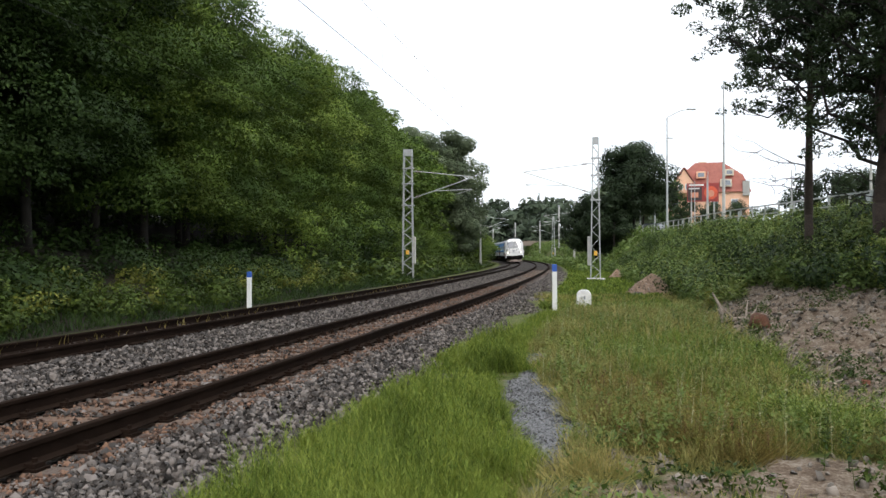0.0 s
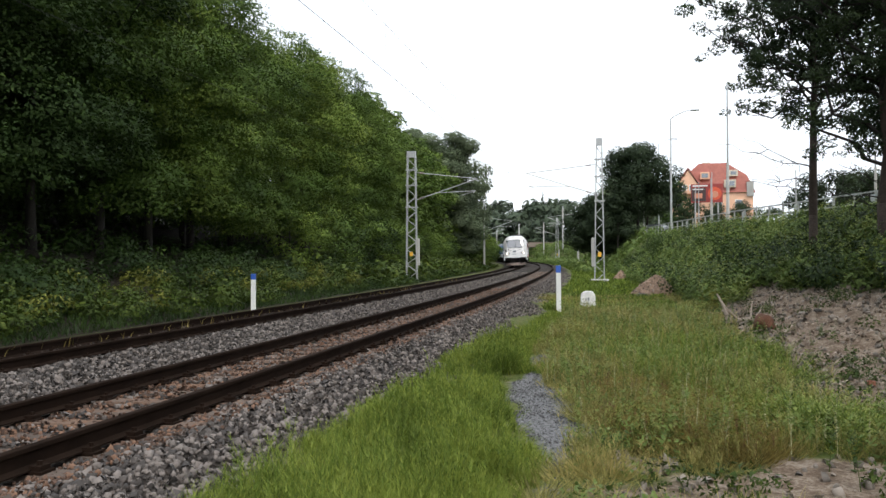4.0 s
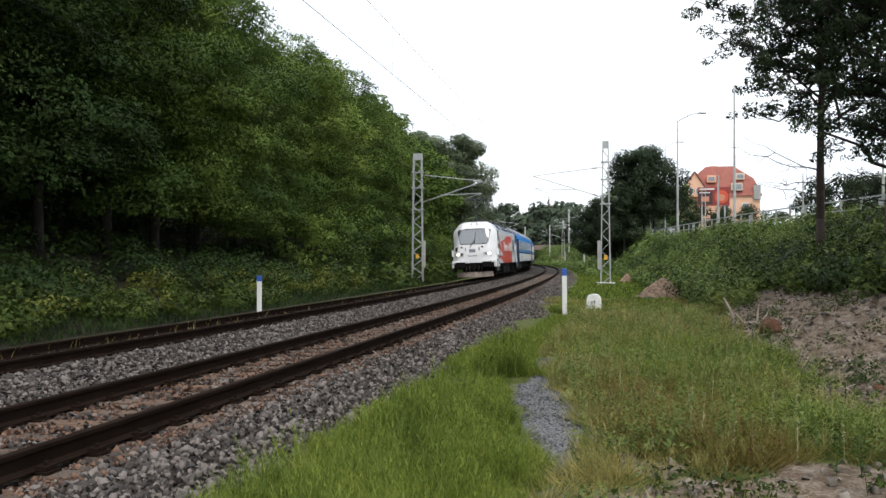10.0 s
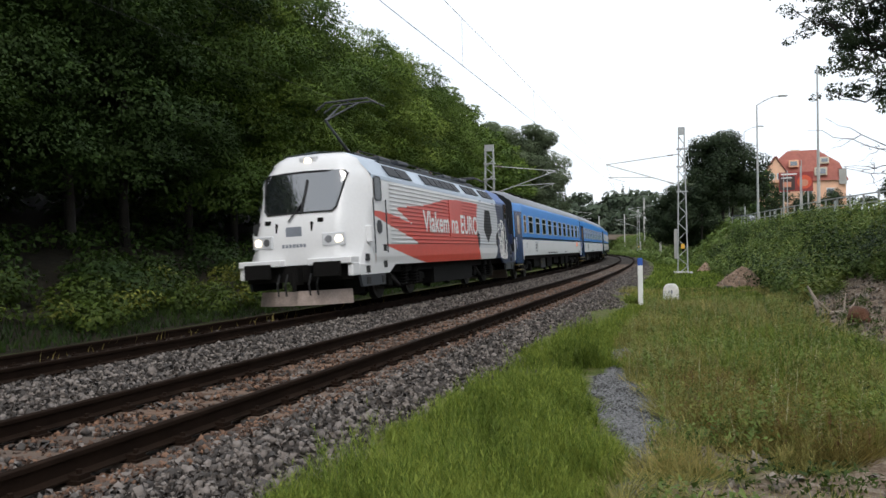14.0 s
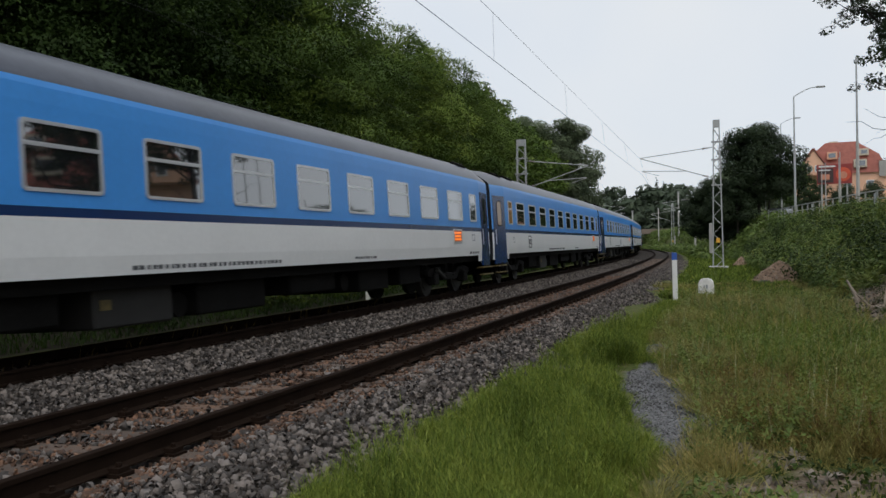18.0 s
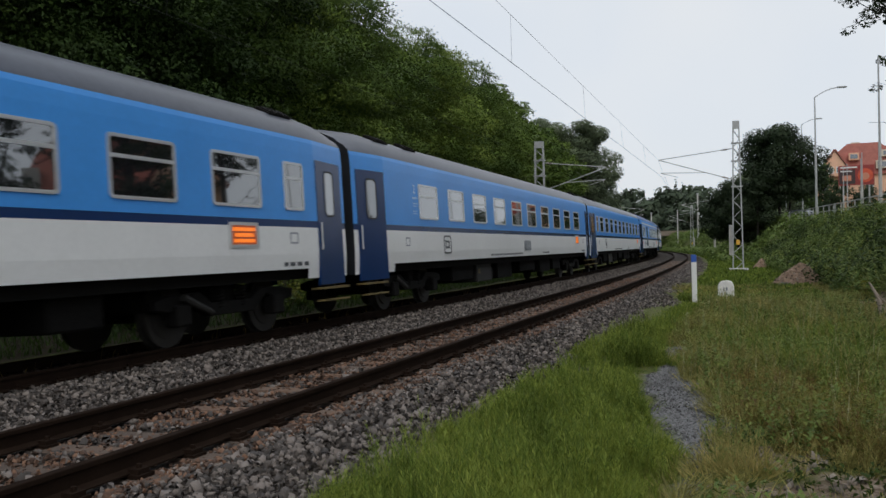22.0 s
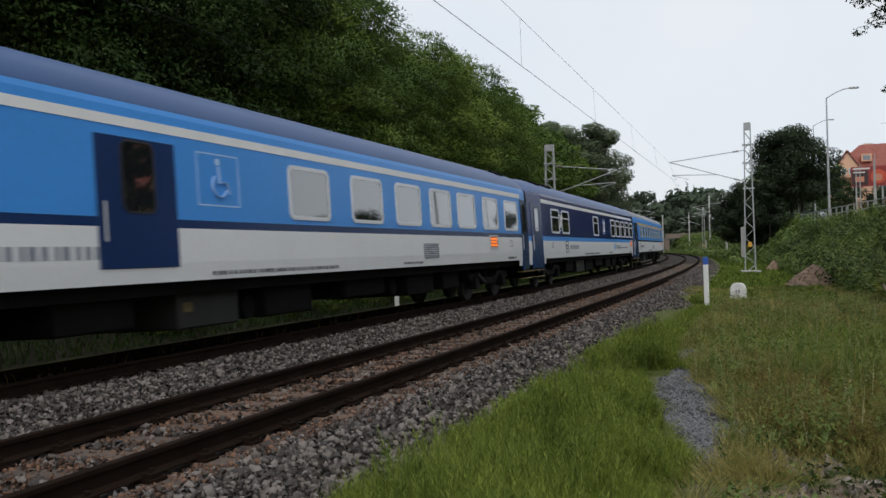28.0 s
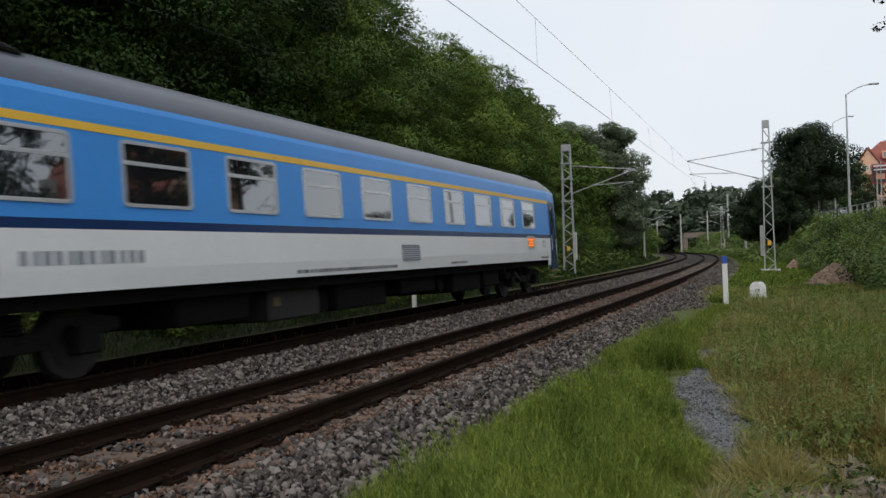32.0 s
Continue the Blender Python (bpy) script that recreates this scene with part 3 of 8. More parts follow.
def edge_tree(seed, height, base, reach, count, radius, per_area, leaf, material, label, group="forest edge", front=1.9):
    """A forest-edge tree: rounded leafy masses, thickest on the open side (local x)."""
    rng = np.random.default_rng(seed)
    t = thing("deciduous_tree", (0, 0, 0), label, "tree", group)
    part("trunk", trunk_mesh(rng, height * 0.8, 0.013 * height + 0.03, 5), BARK, t, smooth=True)
    masses = []
    lobes = [(rng.uniform(-front, front), rng.uniform(0.1, 0.95), rng.uniform(0.8, 1.2)) for i in range(16)]
    for i in range(count):
        k = (i + rng.random()) / count
        a = rng.uniform(-front, front) if rng.random() < 0.85 else rng.uniform(-3.14, 3.14)
        swell = 1 + sum(0.16 * (w - 1) * 5 * math.exp(-((a - la) / 0.5) ** 2 - ((k - lk) / 0.12) ** 2) for la, lk, w in lobes)
        out = reach * max(math.sin(math.pi * (0.10 + 0.86 * k)), 0.05) ** 0.85 * swell * (rng.uniform(0.78, 1.0) if rng.random() < 0.85 else rng.uniform(0.3, 0.7))
        r = rng.uniform(*radius)
        masses.append((math.cos(a) * out + 0.22 * reach, math.sin(a) * out, base + (height - base) * k, a + rng.normal(0, 0.3), r))
    link("crown", lobed_crown(rng, masses, per_area, leaf), material, t)
    return t


def line_up(protos, spots):
    """Copies of protos at spots (along, right, size), their open side to the track."""
    for i, (s, off, k) in enumerate(spots):
        p, a = on_track(s, off)
        m = pose(p.x, p.y, gz(p.x, p.y), random.uniform(-1.5, 1.5), random.uniform(-1.5, 1.5), math.degrees(a) + random.uniform(-22, 22))
        q = protos[i % len(protos)]
        if not q.get("placed"):
            q["placed"] = 1
            ob = q
            ob.matrix_basis = m
        else:
            ob = copy_thing(q, m)
        ob.scale = (k, k, k)


def build_forest():
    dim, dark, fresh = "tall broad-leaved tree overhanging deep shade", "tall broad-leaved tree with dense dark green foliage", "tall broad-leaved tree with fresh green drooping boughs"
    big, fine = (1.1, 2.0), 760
    # Near and inner rows get the darkest leaves: deep shade in their colour.
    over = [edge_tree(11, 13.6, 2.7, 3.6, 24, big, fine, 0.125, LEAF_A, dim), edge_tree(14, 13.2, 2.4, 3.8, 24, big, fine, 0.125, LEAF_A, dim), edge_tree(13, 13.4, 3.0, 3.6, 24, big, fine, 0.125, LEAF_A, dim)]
    mid = [edge_tree(12, 13.6, 2.2, 3.6, 25, big, fine, 0.125, LEAF_M, dark), edge_tree(23, 13.3, 1.9, 3.4, 25, big, fine, 0.125, LEAF_B, fresh)]
    green = [edge_tree(15, 13.6, 1.3, 3.6, 26, big, fine, 0.13, LEAF_B, fresh), edge_tree(16, 13.3, 1.3, 3.3, 26, big, fine, 0.13, LEAF_M, dark), edge_tree(17, 13.8, 1.5, 3.3, 26, big, fine, 0.13, LEAF_M, dark)]
    wide = [edge_tree(18, 14.0, 1.4, 3.6, 26, big, 150, 0.3, LEAF_M, dark), edge_tree(19, 13.5, 1.4, 3.6, 26, big, 150, 0.3, LEAF_B, fresh)]
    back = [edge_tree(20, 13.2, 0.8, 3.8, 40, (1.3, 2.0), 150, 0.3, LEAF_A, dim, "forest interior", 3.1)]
    low = [edge_tree(21, 4.2, 0.5, 1.8, 11, (0.6, 1.1), 620, 0.13, LEAF_B, "low bushy tree at the forest edge", "understorey", 2.2),
           edge_tree(22, 3.7, 0.4, 1.7, 11, (0.6, 1.1), 620, 0.13, LEAF_A, "low bushy tree at the forest edge", "understorey", 2.2)]

    def row(s0, s1, step, off, k0, k1, loose=0.7):
        return [(s + random.uniform(-loose, loose), off + random.uniform(-loose, loose), random.uniform(k0, k1)) for s in np.arange(s0, s1, step)]
    line_up(wide, row(-60, -8, 6.5, -15.6, 0.95, 1.1))
    line_up(over, row(-6, 27, 3.8, -15.2, 0.92, 1.02))
    line_up(mid, row(27, 36, 3.8, -15.2, 0.92, 1.0))
    line_up(green, row(36, 66, 4.0, -15.3, 0.84, 0.94))
    line_up(wide, row(66, 132, 4.8, -15.5, 0.85, 0.95))
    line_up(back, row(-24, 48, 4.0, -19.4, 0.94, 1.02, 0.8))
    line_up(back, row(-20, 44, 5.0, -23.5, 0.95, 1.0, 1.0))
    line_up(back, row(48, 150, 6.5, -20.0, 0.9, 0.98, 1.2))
    line_up(low, row(42, 125, 4.0, -12.0, 0.75, 1.15))
    line_up(low, row(112, 152, 4.0, -9.7, 0.85, 1.2))


build_forest()


# ---- the train on the far track ----
FAR = [on_track(s, -gap_at(s))[0] for s in ALONG]
_fx, _fy = np.array([p.x for p in FAR]), np.array([p.y for p in FAR])
FS = np.concatenate([[0], np.cumsum(np.hypot(np.diff(_fx), np.diff(_fy)))])
FS = FS - FS[240]


def far_track(s):
    if s < FS[0]:
        x, y = _fx[0] - _dx[0] * (FS[0] - s), _fy[0] - _dy[0] * (FS[0] - s)
    else:
        x, y = np.interp(s, FS, _fx), np.interp(s, FS, _fy)
    return Vector((x, y, -0.006))


# the locomotive's front, metres along the far track, second by second
RUN = (127.91, 120.9, 113.7, 106.32, 98.75, 90.99, 83.05, 75.08, 66.86, 58.48, 49.93, 41.17, 32.29, 23.29, 14.34, 5.51, -3.2, -11.96, -20.85, -29.88, -39.11, -48.69,
       -58.65, -68.93, -79.56, -90.56, -101.85, -113.43, -125.33, -137.75, -150.7, -164.02, -177.7)


def front_at(t):
    """The front's place, smooth between the seconds."""
    i = max(0, min(len(RUN) - 2, int(t)))
    a, b = RUN[i], RUN[i + 1]
    ma = (b - RUN[i - 1]) / 2 if i else b - a
    mb = (RUN[i + 2] - a) / 2 if i + 2 < len(RUN) else b - a
    k = t - i
    return (2 * k ** 3 - 3 * k ** 2 + 1) * a + (k ** 3 - 2 * k ** 2 + k) * ma + (-2 * k ** 3 + 3 * k ** 2) * b + (k ** 3 - k ** 2) * mb


def vehicle_pose(front, length, pivot):
    """The pose of a vehicle whose front buffers stand at front: its x axis runs ahead, its y axis to the near side."""
    mid = front + length / 2
    a, b = far_track(mid - pivot), far_track(mid + pivot)
    ahead = (a - b).normalized()
    side = Vector((0, 0, 1)).cross(ahead).normalized()
    m = Matrix((ahead, side, Vector((0, 0, 1)))).transposed().to_4x4()
    return Matrix.Translation((a + b) / 2) @ m @ pose(0, 0, 0, 2.7, 0, 0)


TRAIN = []      # (thing, distance of its front behind the train's front, length, pivot)
SHARED = {}


def shared(key, make):
    if key not in SHARED:
        bm = make()
        me = bpy.data.meshes.new(key)
        bm.to_mesh(me)
        bm.free()
        SHARED[key] = me
    return SHARED[key]


def fit(name, key, make, material, parent, x, z, side=1, y=1.41, label=""):
    """A shared mesh fastened on a vehicle's side: side 1 is the near one."""
    me = shared(key + "_" + material.name, make)
    if not me.materials:
        me.materials.append(material)
    ob = new(name, me)
    ob.parent = parent
    ob.matrix_basis = pose(x, side * y, z, 0, 0, 0 if side > 0 else 180)
    return tagged(ob, label)


def round_rect(w, h, r, n=4):
    pts = []
    for cx, cz, a0 in ((w / 2 - r, h / 2 - r, 0), (-w / 2 + r, h / 2 - r, 90), (-w / 2 + r, -h / 2 + r, 180), (w / 2 - r, -h / 2 + r, 270)):
        for i in range(n + 1):
            a = radians(a0 + 90 * i / n)
            pts.append((cx + r * math.cos(a), cz + r * math.sin(a)))
    return pts


def plate(pts, y0, y1):
    """A flat plate of outline pts (x, z) from depth y0 to y1."""
    bm = bmesh.new()
    a = [bm.verts.new((x, y0, z)) for x, z in pts]
    b = [bm.verts.new((x, y1, z)) for x, z in pts]
    bm.faces.new(b[::-1])
    bm.faces.new(a)
    for i in range(len(pts)):
        j = (i + 1) % len(pts)
        bm.faces.new((a[i], b[i], b[j], a[j]))
    bmesh.ops.recalc_face_normals(bm, faces=bm.faces)
    return bm


def ring(outer, inner, y0, y1):
    """A frame between two outlines of equal count."""
    bm = bmesh.new()
    v = [[bm.verts.new((x, y, z)) for x, z in pts] for pts, y in ((outer, y0), (outer, y1), (inner, y1), (inner, y0))]
    n = len(outer)
    for k in range(4):
        for i in range(n):
            j = (i + 1) % n
            bm.faces.new((v[k][i], v[k][j], v[(k + 1) % 4][j], v[(k + 1) % 4][i]))
    bmesh.ops.recalc_face_normals(bm, faces=bm.faces)
    return bm


def coach_window(parent, x, z0, z1, w, side, split=True, frame_mat=None, glass=None, rim=0.045, r=0.07):
    h = z1 - z0
    frame_mat, glass = frame_mat or ALU, glass or GLASS
    key = f"win{w:.2f}{h:.2f}{rim:.3f}{r:.2f}"
    win = fit("window", key + "f", lambda: ring(round_rect(w, h, r), round_rect(w - 2 * rim, h - 2 * rim, r * 0.6), -0.01, 0.018), frame_mat, parent, x, (z0 + z1) / 2, side)
    pane = new("pane", shared(key + "g" + glass.name, lambda: plate(round_rect(w - 2 * rim + 0.01, h - 2 * rim + 0.01, r * 0.6), -0.005, 0.006)))
    if not pane.data.materials:
        pane.data.materials.append(glass)
    pane.parent = win
    if split:
        bar = new("sash_bar", shared(key + "b", lambda: plate([(-w / 2 + rim, h * 0.13), (w / 2 - rim, h * 0.13), (w / 2 - rim, h * 0.13 + 0.05), (-w / 2 + rim, h * 0.13 + 0.05)], 0.0, 0.02)))
        if not bar.data.materials:
            bar.data.materials.append(frame_mat)
        bar.parent = win
    return win


def side_door(parent, x, w, z0, z1, side, glass, big=False):
    door = fit("door", f"door{w:.2f}{z1 - z0:.2f}", lambda: bevelled(plate([(-w / 2, -(z1 - z0) / 2), (w / 2, -(z1 - z0) / 2), (w / 2, (z1 - z0) / 2), (-w / 2, (z1 - z0) / 2)], -0.04, 0.012), 0.008), COACH_NAVY,
               parent, x, (z0 + z1) / 2, side, label="dark blue entrance door")
    dw, dh = (0.62, 0.95) if big else (0.44, 0.86)
    cz = 2.42 - (z0 + z1) / 2
    seal = new("seal", shared(f"doorseal{dw}", lambda: ring(round_rect(dw, dh, 0.13), round_rect(dw - 0.06, dh - 0.06, 0.1), 0.0, 0.022)))
    glz = new("pane", shared(f"doorpane{dw}{glass.name}", lambda: plate(round_rect(dw - 0.05, dh - 0.05, 0.1), 0.0, 0.017)))
    hdl = new("handle", shared("doorhandle", lambda: rod(bmesh.new(), (0, 0.04, -0.25), (0, 0.04, 0.25), 0.014, n=6)))
    for ob, m, at in ((seal, RUBBER, (0, 0, cz)), (glz, glass, (0, 0, cz)), (hdl, ALU, (w / 2 - 0.1, 0, -0.25))):
        if not ob.data.materials:
            ob.data.materials.append(m)
        ob.parent = door
        ob.location = at
    return door


def wheel_mesh():
    bm = bmesh.new()
    for r, y0, y1 in ((0.46, -0.065, 0.055), (0.49, -0.095, -0.065), (0.33, 0.055, 0.075), (0.12, 0.075, 0.16)):
        rod(bm, (0, y0, 0), (0, y1, 0), r, n=24)
    return bm


def bolster_mesh():
    bm = bmesh.new()
    box(bm, -0.3, 0.3, -0.93, 0.93, 0.55, 0.85)
    return bevelled(bm, 0.02)


def side_frame_mesh():
    """A cranked side frame: low in the middle, raised over the axle boxes."""
    bm = plate([(-1.78, 0.56), (-1.5, 0.52), (-0.95, 0.66), (-0.6, 0.4), (0.6, 0.4), (0.95, 0.66), (1.5, 0.52), (1.78, 0.56), (1.78, 0.7), (1.45, 0.76), (0.8, 0.78), (0.5, 0.6), (-0.5, 0.6), (-0.8, 0.78), (-1.45, 0.76), (-1.78, 0.7)], -0.07, 0.07)
    return bevelled(bm, 0.015)


def helix(turns, rise, r, wire_r, n=10, k=5):
    """A coil spring: one bent bar."""
    bm = bmesh.new()
    prev = None
    for i in range(turns * n + 1):
        a = 2 * math.pi * i / n
        c, out = Vector((r * math.cos(a), r * math.sin(a), rise * i / n)), Vector((math.cos(a), math.sin(a), 0))
        cur = [bm.verts.new(c + out * wire_r * math.cos(2 * math.pi * m / k) + Vector((0, 0, wire_r * math.sin(2 * math.pi * m / k)))) for m in range(k)]
        if prev:
            for m in range(k):
                bm.faces.new((prev[m], prev[(m + 1) % k], cur[(m + 1) % k], cur[m]))
        prev = cur
    return bm


def coil_mesh():
    return helix(6, 0.055, 0.085, 0.02)


def put(name, key, make, material, parent, at, label="", rz=0):
    ob = new(name, shared(key, make))
    if not ob.data.materials:
        ob.data.materials.append(material)
    ob.parent = parent
    ob.matrix_basis = pose(*at, 0, 0, rz)
    return tagged(ob, label)


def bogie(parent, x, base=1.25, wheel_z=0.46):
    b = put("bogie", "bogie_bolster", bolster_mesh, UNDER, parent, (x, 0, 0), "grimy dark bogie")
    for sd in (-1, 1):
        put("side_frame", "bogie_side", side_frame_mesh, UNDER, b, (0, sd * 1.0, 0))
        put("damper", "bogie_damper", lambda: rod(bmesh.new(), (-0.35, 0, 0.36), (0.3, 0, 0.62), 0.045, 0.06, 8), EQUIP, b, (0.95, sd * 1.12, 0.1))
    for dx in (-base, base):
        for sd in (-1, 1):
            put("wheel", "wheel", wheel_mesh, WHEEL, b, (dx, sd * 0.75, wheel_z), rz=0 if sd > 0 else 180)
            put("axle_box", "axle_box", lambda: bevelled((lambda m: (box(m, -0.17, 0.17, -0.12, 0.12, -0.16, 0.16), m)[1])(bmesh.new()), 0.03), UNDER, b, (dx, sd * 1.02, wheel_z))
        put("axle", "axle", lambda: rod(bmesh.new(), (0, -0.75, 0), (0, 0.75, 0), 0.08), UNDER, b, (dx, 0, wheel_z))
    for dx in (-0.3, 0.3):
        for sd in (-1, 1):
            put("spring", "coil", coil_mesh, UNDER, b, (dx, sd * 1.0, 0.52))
    return b


# coach side in rows of (height, half width)
def skin_at(z):
    return float(np.interp(z, [0.6, 1.0, 1.3, 3.1, 3.3, 3.42, 3.6, 3.8, 3.95, 4.02, 4.05], [1.36, 1.39, 1.41, 1.41, 1.40, 1.37, 1.27, 1.03, 0.68, 0.35, 0.0]))


TAPER = 0.105        # how much each side draws in over a vestibule, metres in each metre


def strip(bm, xs, rows, side, square=99.0):
    """A band of the coach's skin through the stations xs; past square its sides draw in and its roof slopes down."""
    prev = None
    for z in rows:
        cur = []
        for x in xs:
            over = max(0.0, abs(x) - square)
            y = skin_at(z) * (1 - TAPER * over / 1.41)
            cur.append(bm.verts.new((x, side * y, z - (0.07 * over * over if z > 3.39 else 0.0) * min(1.0, (z - 3.38) / 0.3))))
        if prev:
            for i in range(len(xs) - 1):
                f = (prev[i], prev[i + 1], cur[i + 1], cur[i])
                bm.faces.new(f if side < 0 else f[::-1])
        prev = cur


ROOF_ROWS = [3.38, 3.42, 3.5, 3.6, 3.7, 3.8, 3.88, 3.95, 4.0, 4.02, 4.05]


def mark_bars(name, parent, x, z, w, h, n, material, side, label, seed=3):
    """Writing too small to read: plain bars of its size."""
    rng = random.Random(seed)
    bm = bmesh.new()
    x0 = -w / 2
    step = w / n
    for i in range(n):
        box(bm, x0 + i * step, x0 + i * step + step * rng.uniform(0.45, 0.8), 0.0, 0.004, -h / 2, h / 2)
    ob = tagged(part(name, bm, material, parent, label), kind="stuff")
    ob.matrix_basis = pose(x, side * (skin_at(z) + 0.001), z, 0, 0, 0 if side > 0 else 180)
    return ob


def emblem(parent, x, z, side, s=0.55, material=None):
    """The operator's sign as a plain framed shape."""
    m = material or DARK_TEXT
    e = fit("emblem", f"emblem_ring{s}", lambda: ring(round_rect(s, s * 0.85, s * 0.16), round_rect(s * 0.86, s * 0.71, s * 0.1), 0.0, 0.006), m, parent, x, z, side, y=1.412, label="dark framed operator sign")
    for dx, w, h, dz in ((-0.2, 0.12, 0.36, 0), (0.02, 0.3, 0.09, 0.14), (0.02, 0.3, 0.09, -0.14), (0.24, 0.1, 0.4, 0)):
        ob = new("sign_bar", shared(f"signbar{w}{h}{s}", lambda: plate([(-w * s / 2, -h * s / 2), (w * s / 2, -h * s / 2), (w * s / 2, h * s / 2), (-w * s / 2, h * s / 2)], 0.0, 0.005)))
        if not ob.data.materials:
            ob.data.materials.append(m)
        ob.parent = e
        ob.location = (dx * s, 0, dz * s)


def display(parent, x, z, w, h, side):
    """Lit destination display in a pale frame."""
    d = fit("destination_display", f"display{w}{h}", lambda: ring(round_rect(w + 0.12, h + 0.1, 0.03, 2), round_rect(w, h, 0.02, 2), 0, 0.014), ALU, parent, x, z, side, label="lit orange destination display")
    ob = new("screen", shared(f"screen{w}{h}", lambda: plate(round_rect(w, h, 0.02, 2), 0, 0.006)))
    if not ob.data.materials:
        ob.data.materials.append(DISPLAY)
    ob.parent = d
    for i, k in enumerate((0.9, 0.75, 0.85)):
        b = new("text_bar", shared(f"displaybar{k}{w}", lambda: plate([(-w * k / 2, -h * 0.09), (w * k / 2, -h * 0.09), (w * k / 2, h * 0.09), (-w * k / 2, h * 0.09)], 0.0, 0.009)))
        if not b.data.materials:
            b.data.materials.append(DISPLAY_TEXT)
        b.parent = d
        b.location = (0, 0, (1 - i) * h * 0.3)


def words(name, text, size, material, parent, x, y, z, side=1, label="", extrude=0.003, bold=0.0):
    """Lettering with the built-in font, standing on a vehicle's side."""
    cu = bpy.data.curves.new(name, "FONT")
    cu.body, cu.size, cu.extrude, cu.align_x, cu.offset = text, size, extrude, "CENTER", bold
    tmp = bpy.data.objects.new(name, cu)
    me = bpy.data.meshes.new_from_object(tmp)
    bpy.data.objects.remove(tmp)
    ob = tagged(link(name, me, material, parent, label), label, kind="stuff")
    ob.matrix_basis = pose(x, side * y, z, 90, 0, 180 if side > 0 else 0)
    return ob


